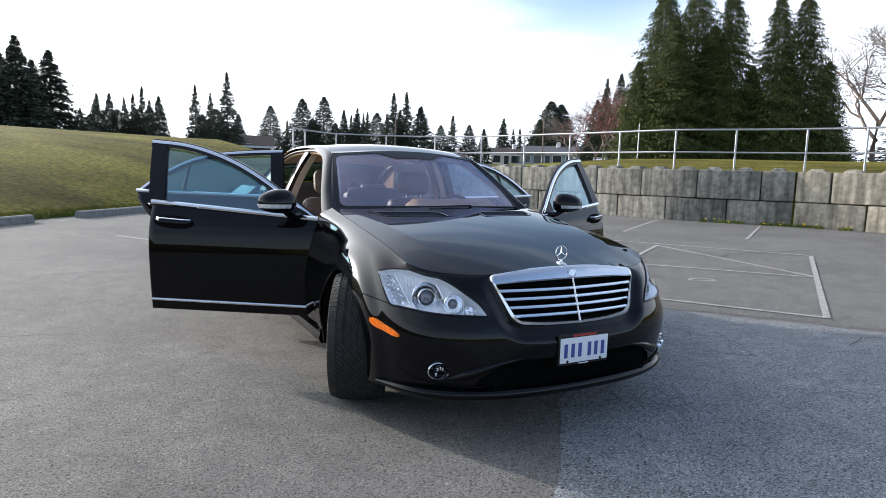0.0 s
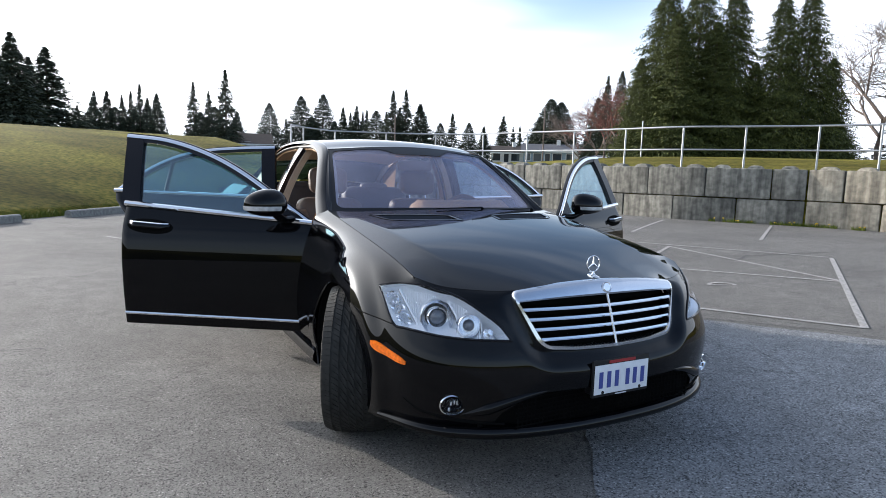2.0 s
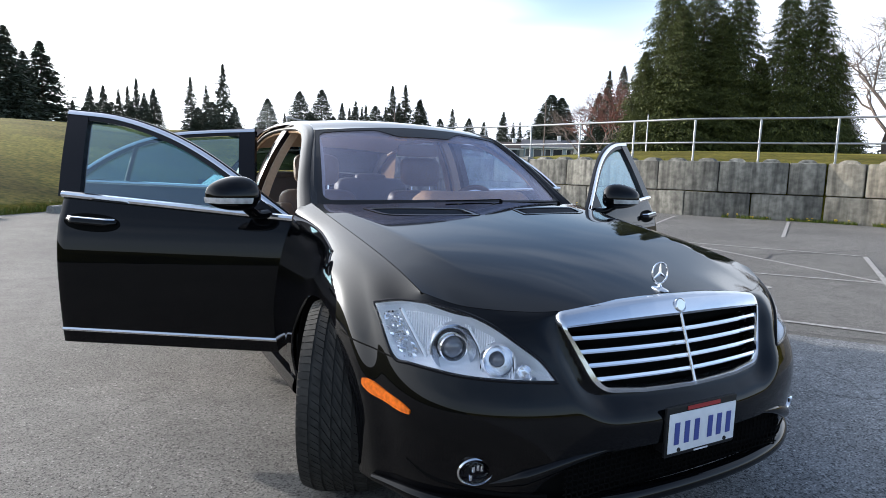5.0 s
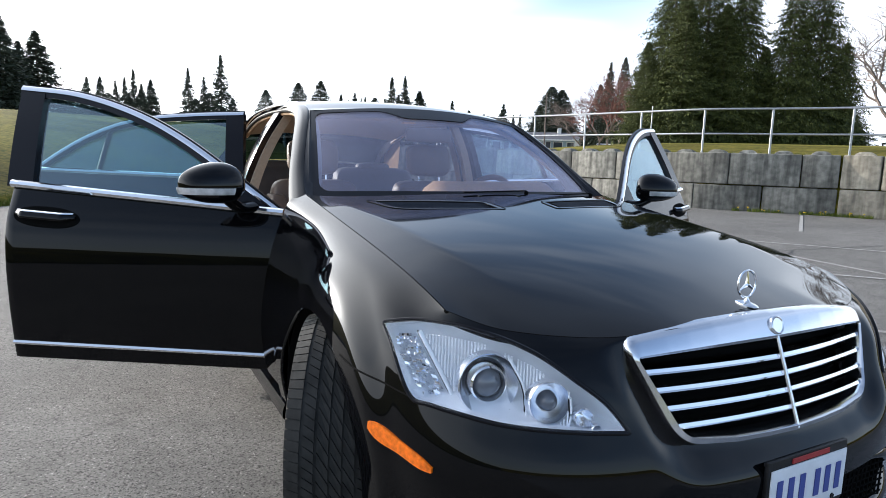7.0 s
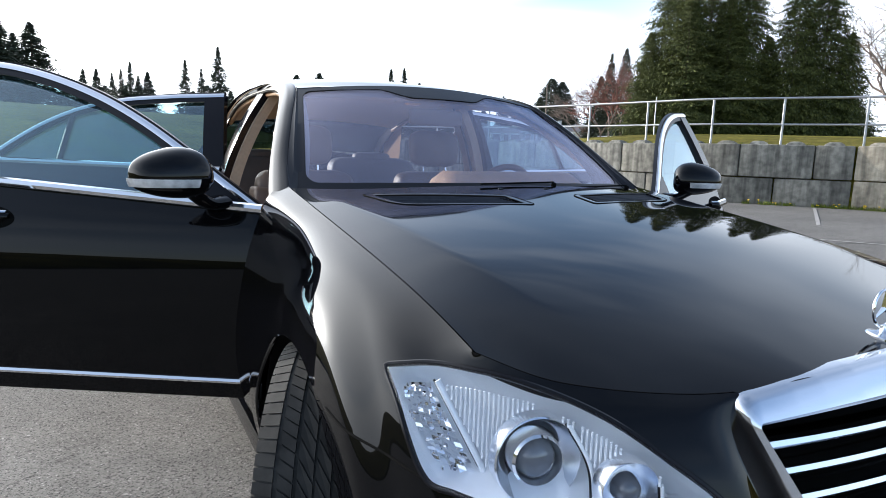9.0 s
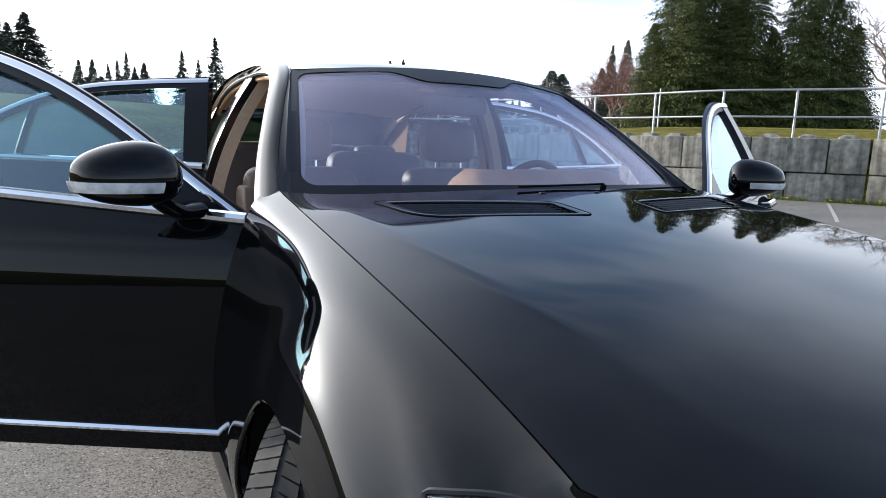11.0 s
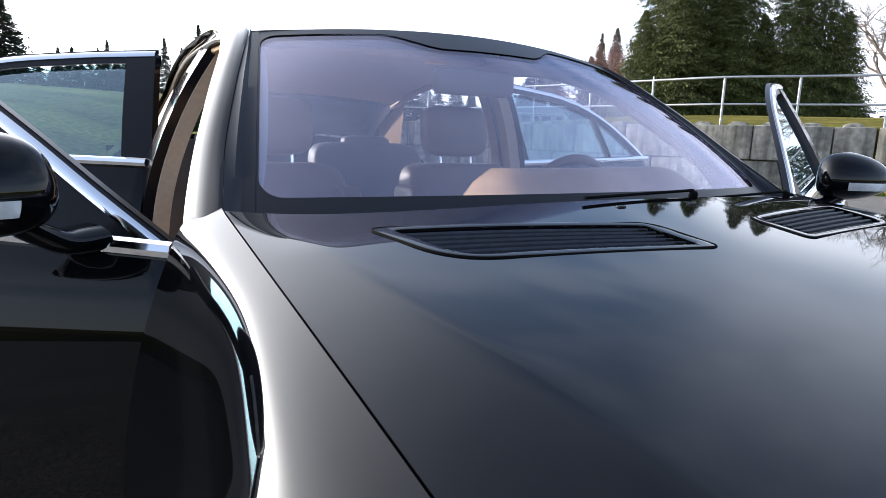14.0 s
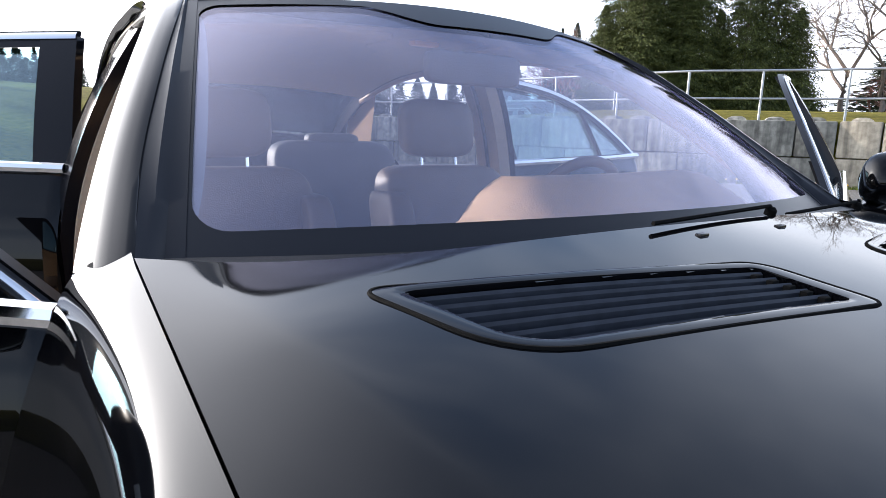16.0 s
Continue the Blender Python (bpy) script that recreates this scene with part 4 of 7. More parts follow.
def parked_car(az, far, z, turn, paint, label):
    x, y = -1.97 + far * math.sin(radians(az)), -3.1 + far * math.cos(radians(az))
    c = empty("parked_car", label, "car", at=pose(x, y, z, 0, 0, turn), group="cars by the houses")
    side = [(-2.1, 0.35), (-2.15, 0.75), (-1.3, 0.95), (-0.7, 1.4), (0.9, 1.42), (1.6, 1.0), (2.1, 0.9), (2.15, 0.4)]
    b = Shape().grid([[(x0, s, z0) for x0, z0 in side] for s in (-0.85, -0.8, 0.8, 0.85)])
    b.fan([(x0, -0.85, z0) for x0, z0 in side]).fan([(x0, 0.85, z0) for x0, z0 in side][::-1])
    part("body", b, paint, c, smooth=30)
    part("window", Shape().box((-0.9, -0.87, 1.0), (1.2, 0.87, 1.33), 0.05), PANE, c)
    for wx in (-1.35, 1.35):
        for wy in (-0.8, 0.8):
            part("wheel", Shape().lathe([(-0.1, 0.05), (-0.1, 0.3), (0.1, 0.3), (0.1, 0.05)], (wx, wy, 0.3), (0, 1, 0), 16), RUBBER, c)


WHITEPAINT = material("white_car_paint", (0.75, 0.75, 0.75), rough=0.25, coat=0.8)
GREYPAINT = material("grey_car_paint", (0.12, 0.13, 0.15), rough=0.25, coat=0.8)
parked_car(42.15, 76, 2.25, 50, WHITEPAINT, "white van-like car parked beyond the field")
parked_car(44.7, 78, 2.40, -10, GREYPAINT, "dark grey car parked beyond the field")


def pole(az, far, z, el, r, label, name="utility_pole"):
    x, y = -1.97 + far * math.sin(radians(az)), -3.1 + far * math.cos(radians(az))
    top = 1.28 + far * math.tan(radians(el))
    ob = part(name, Shape().tube([(0, 0, 0), (0, 0, top - z)], [r, r * 0.8], 10), STEEL if name == "fence_pole" else TWIG, smooth=60, at=pose(x, y, z))
    tagged(ob, label, "pole", group="poles in the field")


pole(45.25, 32, 1.9, 4.8, 0.03, "thin grey steel pole standing in the grass", "fence_pole")
pole(58.55, 82, 1.8, 5.5, 0.085, "thin grey steel pole standing in the grass", "fence_pole")
pole(37.0, 75, 1.6, 6.0, 0.09, "slim wooden utility pole by the houses")
pole(23.6, 80, 1.6, 4.9, 0.10, "slim wooden utility pole by the houses")


# ---- weeds at the wall's foot, grass along the lot's edge ----
def blades(spots, tall, seed):
    """Thin bent blades of grass, three faces each."""
    rng = np.random.default_rng(seed)
    s = Shape()
    for x, y, z in spots:
        h = tall * rng.uniform(0.4, 1.3)
        a = rng.uniform(0, 2 * math.pi)
        side = np.array((math.cos(a), math.sin(a), 0)) * 0.006
        lean = np.array((rng.normal(0, 0.35) * h, rng.normal(0, 0.35) * h, 0))
        b = np.array((x, y, z - 0.01))
        o = len(s.v)
        m = b + lean * 0.3 + (0, 0, h * 0.6)
        s.v += [tuple(b - side), tuple(b + side), tuple(m + side * 0.7), tuple(m - side * 0.7), tuple(b + lean + (0, 0, h))]
        s.f += [(o, o + 1, o + 2, o + 3), (o + 3, o + 2, o + 4)]
    return s


WEED = leaf_material("weed_leaves", (0.050, 0.088, 0.008), (0.13, 0.145, 0.016))
FLOWER = material("dandelion_yellow", (0.80, 0.52, 0.02), rough=0.8, vary=0.15, scale=60)
rng = np.random.default_rng(12)
spots = []
for path, lo, hi, n in ((WALL_A, 0.0, 2.4, 900), (WALL_B, 0.0, 1.3, 500), (WALL_A, 5.8, 6.4, 110)):
    for s in rng.uniform(lo, hi, n):
        if math.sin(s * 5.1 + lo) + 0.8 * math.sin(s * 13.0) < -0.4:
            continue
        q = along(path, s)
        c = middle - q
        q = q + c / np.linalg.norm(c) * abs(rng.normal(0.06, 0.07))
        spots.append((q[0], q[1], float(lot_height(*q))))
weeds = part("wall_foot_weeds", blades(spots, 0.09, 5), WEED, smooth=0, orient=False)
tagged(weeds, "low green weeds growing at the foot of the block wall", "weeds", kind="stuff")
heads = Shape()
for k in range(0, len(spots), 60):
    x, y, z = spots[k]
    h = z + rng.uniform(0.03, 0.10)
    heads.lathe([(0.0, 0.002), (0.0, 0.020), (0.008, 0.024), (0.014, 0.014), (0.016, 0.0)], (x, y, h), (rng.normal(0, 0.3), rng.normal(0, 0.3), 1), 8)
    heads.tube([(x, y, z - 0.01), (x, y, h)], 0.003, 4)
part("dandelion", heads, FLOWER, weeds, "yellow dandelion flowers")
spots = []
for k in range(9000):
    p = along(np.array(edge_left[2:7]), rng.random() * 17.0)
    t = p - middle
    t = t / np.linalg.norm(t)
    q = p + t * abs(rng.normal(0.25, 0.35)) + np.array((0.15, 0.1)) * rng.normal()
    spots.append((q[0], q[1], 0.03 + 0.2 * max(0.0, float((q - p) @ t) - 0.2)))
edge_grass = part("edge_grass", blades(spots, 0.16, 8), WEED, smooth=0, orient=False)
tagged(edge_grass, "ragged fresh green grass along the lot's edge", "grass", kind="stuff")
spots = []
for s in rng.uniform(0.3, LONG_A - 1, 7000):
    q = along(WALL_A, s)
    t = q - middle
    q = q + t / np.linalg.norm(t) * rng.uniform(0.62, 1.9)
    spots.append((q[0], q[1], 1.50))
top_grass = part("bank_grass", blades(spots, 0.15, 9), WEED, smooth=0, orient=False)
tagged(top_grass, "rough yellow-green grass behind the block wall", "grass", kind="stuff")


# ---- the car: nose towards -y, front axle at y = 0 ----
car = empty("sedan_car", "glossy black luxury sedan with all four doors open", "car")
AXLE, HUB = 0.0, 0.395
BASE = 3.035


def both(name, shape_of, mat, parent=None, label="", **k):
    """One part on each flank; shape_of() builds the one at +x."""
    parent = parent or car
    return part(name, shape_of(), mat, parent, label, **k), part(name, shape_of().flip_x(), mat, parent, label, **k)


# heights along the body, as lines from the nose to the screen
KY = [-0.80, -0.40, 0.0, 0.35, 0.66]
z_centre = nat(KY, [0.826, 0.914, 0.985, 1.035, 1.084])
z_shut = nat(KY, [0.762, 0.872, 0.945, 0.997, 1.043])
x_crease = nat(KY, [0.455, 0.566, 0.618, 0.664, 0.715])
SHUT = 0.745


hood_front = nat([0.0, 0.2, 0.38, 0.46, 0.55, 0.63, 0.70, 0.745], [-0.748, -0.741, -0.717, -0.690, -0.648, -0.597, -0.532, -0.470])


def hood_row(x, v):
    """Across the bonnet: one crown from wing to wing, with a soft crease pressed into it."""
    zc, zs, xc = float(z_centre(v)), float(z_shut(v)), float(x_crease(v))
    z = zc - (zc - zs) * (x / SHUT) ** 2
    # beside the grille the bonnet rolls over towards its edge
    roll = np.clip((0.26 - (v - hood_front(np.minimum(x, SHUT)))) / 0.26, 0, 1.2) ** 2
    ease = lambda q: np.clip(q, 0, 1) ** 2 * (3 - 2 * np.clip(q, 0, 1))
    z = z - 0.013 * roll * ease((x - 0.26) / 0.24) * ease((0.79 - x) / 0.14)
    fade = float(ease((0.62 - v) / 0.24) * ease((v + 0.58) / 0.46))
    # the edge of the raised middle: the flank beyond it falls away more steeply, then flattens towards the wing
    w = 0.006
    fall = lambda q: w * np.log1p(np.exp(np.clip((q - xc) / w, -40, 40)))
    step = fall(x) - (x / SHUT) ** 2 * fall(np.array(SHUT))
    return z - 0.17 * fade * step


HX, HY = np.linspace(0, 0.82, 165), np.linspace(-0.82, 0.72, 155)
HZ = np.empty((len(HY), len(HX)))
for k, v in enumerate(HY):
    HZ[k] = hood_row(HX, v)


def smooth_hood(x, y):
    """Height of the bonnet, read smoothly between the even points of its table."""
    x, y = np.broadcast_arrays(np.abs(np.asarray(x, float)), np.asarray(y, float))
    fx, fy = np.clip(x / (HX[1] - HX[0]), 1, len(HX) - 2.001), np.clip((y - HY[0]) / (HY[1] - HY[0]), 1, len(HY) - 3.001)
    ix, iy = fx.astype(int), fy.astype(int)
    ix = np.clip(ix, 1, len(HX) - 3)

    def w(t):
        return (-0.5 * t + t**2 - 0.5 * t**3, 1 - 2.5 * t**2 + 1.5 * t**3, 0.5 * t + 2 * t**2 - 1.5 * t**3, -0.5 * t**2 + 0.5 * t**3)

    wx, wy = w(np.clip(x / (HX[1] - HX[0]), 0, len(HX) - 2) - ix), w(fy - iy)
    z = 0.0
    for a in range(4):
        for b in range(4):
            z = z + wy[a] * wx[b] * HZ[iy + a - 1, ix + b - 1]
    return z


hood_rear = nat([0.0, 0.3, 0.55, 0.66, 0.745], [0.500, 0.510, 0.545, 0.590, 0.652])

VENT_EDGE = rounded([(0.588, 0.462), (0.537, 0.294), (0.116, 0.227), (0.126, 0.357)], [0.030, 0.070, 0.020, 0.035])
VENT = rounded([(0.556, 0.440), (0.518, 0.306), (0.142, 0.246), (0.148, 0.347)], [0.012, 0.045, 0.008, 0.012])


def hood_panel():
    a = np.linspace(-1, 1, 261)
    b = np.linspace(0, 1, 150)
    x = a[None, :] * (SHUT - 0.0005) * np.ones((150, 1))
    y = hood_front(np.abs(x)) + (hood_rear(np.abs(x)) - hood_front(np.abs(x))) * b[:, None]
    z = smooth_hood(x, y)
    P = np.stack([x, y, z], 2)
    s = Shape().grid(P)
    c = P.reshape(-1, 3)
    keep = []
    for f in s.f:
        m = c[list(f)].mean(0)
        if not inside(VENT, np.array([abs(m[0])]), np.array([m[1]]))[0]:
            keep.append(f)
    s.f = keep
    for row in (P[0], P[-1], P[:, 0], P[:, -1]):
        s.grid([row, row - np.array((0, 0, 0.03))])
    return s


hood = part("bonnet", hood_panel(), PAINT, car, "black polished bonnet with chrome-edged vents", smooth=50)


def on_hood(xy, lift):
    return np.c_[xy, smooth_hood(xy[:, 0], xy[:, 1]) + lift]


def vent_groove():
    return Shape().tube(on_hood(VENT_EDGE, 0.0), 0.0026, 6, closed=True)


def vent_frame():
    """A painted band that dips from the groove to the louvres."""
    n = 120
    rings = []
    for line in (VENT_EDGE, VENT):
        loop = np.vstack([line, line[:1]])
        rings.append(np.array([along(loop, t) for t in np.linspace(0, np.linalg.norm(np.diff(loop, axis=0), axis=1).sum(), n, endpoint=False)]))
    o, i_ = rings
    k = np.argmin(((i_ - o[0]) ** 2).sum(1))
    i_ = np.roll(i_, -k, 0)
    if ((np.roll(i_, -5, 0) - np.roll(o, -5, 0)) ** 2).sum() > ((np.roll(i_[::-1], 1, 0) - o) ** 2).sum():
        i_ = np.roll(i_[::-1], 1, 0)
    near = np.array([i_[np.argmin(((i_ - p) ** 2).sum(1))] for p in o])
    near = (near + np.roll(near, 1, 0) + np.roll(near, -1, 0)) / 3
    return Shape().grid([on_hood(o * 0.97 + near * 0.03, 0.0015), on_hood(o * 0.5 + near * 0.5, 0.0025), on_hood(near, 0.001), on_hood(near, -0.010)], closed=True)


def vent_well():
    xs_, ys_ = np.linspace(0.12, 0.57, 30), np.linspace(0.235, 0.45, 16)
    return Shape().grid([[(x, y, float(smooth_hood(x, y)) - 0.024) for x in xs_] for y in ys_])


def vent_slat(k):
    t = (k + 0.5) / 6
    rows = []
    for x in np.linspace(0.125, 0.560, 70):
        lo = 0.243 + 0.159 * (x - 0.130)
        y = lo + (0.345 + 0.226 * (x - 0.136) - lo) * t
        if inside(VENT, np.array([x]), np.array([y]))[0]:
            z = float(smooth_hood(x, y)) - 0.002
            rows.append([(x, y - 0.003, z - 0.016), (x, y - 0.0028, z - 0.003), (x, y, z), (x, y + 0.0028, z - 0.003), (x, y + 0.003, z - 0.016)])
    return Shape().grid(rows) if len(rows) > 2 else Shape()


SLAT = material("dark_blue_grey_plastic", (0.022, 0.025, 0.034), rough=0.55, vary=0.2, scale=60, spec=0.2)
for side in (0, 1):
    turn = (lambda s: s) if side == 0 else (lambda s: s.flip_x())
    part("air_vent", turn(vent_well()), DARK, hood, "black louvred vent in the bonnet")
    part("vent_groove", turn(vent_groove()), DARK, hood)
    part("vent_frame", turn(vent_frame()), PAINT, hood, smooth=40)
    for k in range(6):
        sl = vent_slat(k)
        if sl.v:
            part("vent_slat", turn(sl), SLAT, hood)
    for k in range(5):
        x, y = 0.160 + 0.002 * k, 0.266 + 0.017 * k
        z = float(smooth_hood(x, y)) - 0.004
        part("vent_rib", turn(Shape().box((x - 0.006, y - 0.004, z - 0.012), (x + 0.006, y + 0.004, z + 0.003), 0.001)), DARK, hood)
    # washer nozzle let into the bonnet's rear
    for x, y in ((0.094, 0.454),):
        z = float(smooth_hood(x, y))
        part("washer_nozzle", turn(Shape().box((x - 0.009, y - 0.004, z - 0.004), (x + 0.009, y + 0.006, z + 0.003), 0.002)), GLOSSBLACK, hood)

# the skin round the nose and wings, row by row from the bonnet's edge down
ST = np.array([  # plan of the widest line, then of the bonnet's edge
    (0.00, -0.885, 0.00, -0.748), (0.20, -0.878, 0.20, -0.741), (0.38, -0.855, 0.38, -0.717), (0.53, -0.815, 0.46, -0.690),
    (0.66, -0.752, 0.55, -0.648), (0.765, -0.670, 0.63, -0.597), (0.831, -0.575, 0.70, -0.535), (0.874, -0.465, 0.748, -0.465),
    (0.896, -0.335, 0.748, -0.335), (0.9075, -0.17, 0.748, -0.17), (0.909, 0.0, 0.748, 0.0), (0.909, 0.20, 0.748, 0.20),
    (0.910, 0.42, 0.748, 0.42), (0.914, 0.58, 0.748, 0.58), (0.916, 0.700, 0.744, 0.690)])
def grille_y(x, z):
    """The leaning, slightly pointed face of the grille."""
    return -0.775 - 0.37 * (0.784 - z) + 0.20 * x * x + 0.02 * np.abs(x)


def grille_line(top, corner, foot, base, r_top, r_foot):
    """One half of a grille outline, from the top of its middle round to the bottom."""
    at_top = lambda x: top - (top - corner[1]) * (x / corner[0]) ** 2
    pts = [(x, at_top(x)) for x in (0.0, 0.10, 0.20, 0.28, 0.34)] + [corner]
    pts += [(corner[0] + (foot[0] - corner[0]) * k, corner[1] + (foot[1] - corner[1]) * k) for k in (0.3, 0.5, 0.7)] + [foot, (0.20, base + 0.003), (0.10, base + 0.001), (0.0, base)]
    pts = pts + [(-x, z) for x, z in pts[-2:0:-1]]
    radii = [0.004] * len(pts)
    for k, (x, z) in enumerate(pts):
        if abs(x) == corner[0]:
            radii[k] = r_top
        if abs(x) == foot[0]:
            radii[k] = r_foot
    return np.array(rounded(pts, radii))


GRILLE_OUT = grille_line(0.848, (0.449, 0.815), (0.360, 0.598), 0.584, 0.044, 0.062)
GRILLE_IN = grille_line(0.790, (0.420, 0.778), (0.338, 0.617), 0.602, 0.008, 0.034)
GRILLE = GRILLE_OUT[GRILLE_OUT[:, 0] > 0.004]
GRILLE = np.vstack([(0.0, 0.848), GRILLE, (0.0, 0.582)])

FRONT = np.array([(0.100, 0.778), (0.069, 0.727), (0.043, 0.652), (0.010, 0.580), (0.0, 0.490), (0.010, 0.400), (0.026, 0.320), (0.06, 0.262)])
SIDE = np.array([(0.105, -0.022), (0.050, -0.075), (0.016, -0.155), (0.0, -0.245), (0.0, -0.345), (0.006, -0.49), (0.016, -0.64), (0.03, -0.72)])
SIDE_REAR = np.array([(0.128, -0.020), (0.098, -0.066), (0.070, -0.140), (0.042, -0.235), (0.020, -0.345), (0.006, -0.49), (0.016, -0.64), (0.03, -0.72)])
NS, NR = 190, 110
s_u = np.r_[0, np.cumsum(np.linalg.norm(np.diff(ST[:, :2], axis=0), axis=1))]
tt = np.linspace(0, s_u[-1], NS)
plan = np.stack([nat(s_u, ST[:, k])(tt) for k in range(4)], 1)
plan[:, 2] = np.minimum(plan[:, 2], 0.7465)
fore = (plan[:, 2] < 0.745) & (plan[:, 3] < -0.46)
plan[fore, 3] = hood_front(plan[fore, 2]) - 0.0012
tang = np.gradient(plan[:, :2], axis=0)
tang /= np.linalg.norm(tang, axis=1, keepdims=True)
normal_in = np.stack([-tang[:, 1], tang[:, 0]], 1)
blend = np.clip((tt - 0.62) / 0.62, 0, 1)
blend = blend * blend * (3 - 2 * blend)
edge_z = smooth_hood(np.minimum(plan[:, 2], SHUT), plan[:, 3]) - 0.001
skin = np.zeros((NS, NR, 3))
for i in range(NS):
    b = blend[i]
    back = min(1.0, max(0.0, (plan[i, 1] + 0.05) / 0.45))
    back = back * back * (3 - 2 * back)
    flank = SIDE * (1 - back) + SIDE_REAR * back
    low_z = np.array((0.46, 0.335, 0.262)) * (1 - back) + np.array((0.50, 0.415, 0.350)) * back
    keys = [np.array((plan[i, 2], plan[i, 3], edge_z[i]))]
    first = plan[i, :2] + normal_in[i] * (FRONT[0, 0] * (1 - b) + flank[0, 0] * b)
    first_z = FRONT[0, 1] * (1 - b) + (edge_z[i] + flank[0, 1]) * b
    # the bonnet's slope runs on a little past its edge
    keys.append(np.array((*(0.5 * (keys[0][:2] + first)), 0.5 * (edge_z[i] + first_z) + 0.006 * (1 - b))))
    for k in range(8):
        off = FRONT[k, 0] * (1 - b) + flank[k, 0] * b
        zz = FRONT[k, 1] * (1 - b) + (edge_z[i] + flank[k, 1]) * b
        if k > 4:
            zz = FRONT[k, 1] * (1 - b) + low_z[k - 5] * b
        q = plan[i, :2] + normal_in[i] * off
        keys.append(np.array((q[0], q[1], zz)))
    kk = np.array(keys)
    s_k = np.r_[0, np.cumsum(np.linalg.norm(np.diff(kk, axis=0), axis=1))]
    t_k = np.linspace(0, s_k[-1], NR)
    c = np.stack([nat(s_k, kk[:, a])(t_k) for a in range(3)], 1)
    skin[i] = c
# ease the skin, then swell it over the wheel
for _ in range(40):
    e = skin.copy()
    e[1:-1, 1:-1] = (skin[:-2, 1:-1] + skin[2:, 1:-1] + skin[1:-1, :-2] + skin[1:-1, 2:] + 4 * skin[1:-1, 1:-1]) / 8
    e[0, 1:-1] = (skin[0, :-2] + 2 * skin[0, 1:-1] + skin[0, 2:]) / 4
    e[0, :, 0] = 0
    skin = e
r_ = np.hypot(skin[..., 1] - AXLE, skin[..., 2] - HUB)
f_ = np.clip((0.515 - r_) / 0.085, 0, 1)
skin[..., 0] += 0.020 * f_ * f_ * (3 - 2 * f_) * blend[:, None]
# round the grille the skin draws back to meet the chrome
dist = np.full(skin.shape[:2], 9.0)
for p, q in zip(GRILLE_OUT, np.roll(GRILLE_OUT, -1, 0)):
    d = q - p
    k = np.clip(((skin[..., 0] - p[0]) * d[0] + (skin[..., 2] - p[1]) * d[1]) / (d @ d + 1e-12), 0, 1)
    dist = np.minimum(dist, np.hypot(skin[..., 0] - p[0] - k * d[0], skin[..., 2] - p[1] - k * d[1]))
dist[inside(GRILLE_OUT, skin[..., 0], skin[..., 2])] = 0.0
near = np.clip(1 - dist / 0.085, 0, 1)
near = near * near * (3 - 2 * near)
short = np.maximum(0.0, grille_y(skin[..., 0], skin[..., 2]) + 0.010 - skin[..., 1])
skin[..., 1] = np.maximum(skin[..., 1], np.minimum(skin[..., 1] + short * near, plan[:, 3][:, None] - 0.001) * (skin[..., 1] < -0.60) + skin[..., 1] * (skin[..., 1] >= -0.60))
ARCH = 0.364
BACKING = skin.copy()


def head_uv(p):
    """Across the lamp, along its plan line, and up."""
    a, b = np.array((0.836, -0.348)), np.array((0.468, -0.785))
    t = (b - a) / np.linalg.norm(b - a)
    return (p[..., 0] - a[0]) * t[0] + (p[..., 1] - a[1]) * t[1], p[..., 2]


HEAD = curve([(-0.015, 0.803), (0.07, 0.820), (0.175, 0.826), (0.275, 0.813), (0.369, 0.787), (0.458, 0.740), (0.517, 0.700), (0.570, 0.642), (0.50, 0.644), (0.41, 0.647), (0.32, 0.652), (0.24, 0.660), (0.16, 0.666), (0.112, 0.669), (0.102, 0.676), (0.066, 0.718), (0.028, 0.766), (-0.015, 0.803)], 140)[:-1]
FOG_X, FOG_Z = 0.688, 0.395
INTAKE = np.array([(0.0, 0.442), (0.36, 0.442), (0.44, 0.418), (0.52, 0.365), (0.54, 0.328), (0.45, 0.312), (0.0, 0.304)])


def Shape_of(s):
    t = Shape()
    t.v, t.f = list(s.v), list(s.f)
    return t


def joint_z(y):
    """Where the wing meets the bumper."""
    return np.interp(y, [-0.55, -0.495, -0.304, -0.22], [0.668, 0.671, 0.693, 0.705])


def settle(m, U, W, u, w, ban=0.0):
    """The place on a sheet of points whose two coordinates U, W come to u, w."""
    d2 = (U - u) ** 2 + (W - w) ** 2 + ban
    i, j = np.unravel_index(np.argmin(d2), d2.shape)
    i, j = min(max(i, 1), m.shape[0] - 2), min(max(j, 1), m.shape[1] - 2)
    g = np.array([[(U[i + 1, j] - U[i - 1, j]) / 2, (U[i, j + 1] - U[i, j - 1]) / 2], [(W[i + 1, j] - W[i - 1, j]) / 2, (W[i, j + 1] - W[i, j - 1]) / 2]])
    if abs(np.linalg.det(g)) < 1e-9:
        return m[i, j].copy()
    a, b = np.clip(np.linalg.solve(g, (u - U[i, j], w - W[i, j])), -1, 1)
    return m[i, j] + a * (m[i + 1, j] - m[i - 1, j]) / 2 + b * (m[i, j + 1] - m[i, j - 1]) / 2


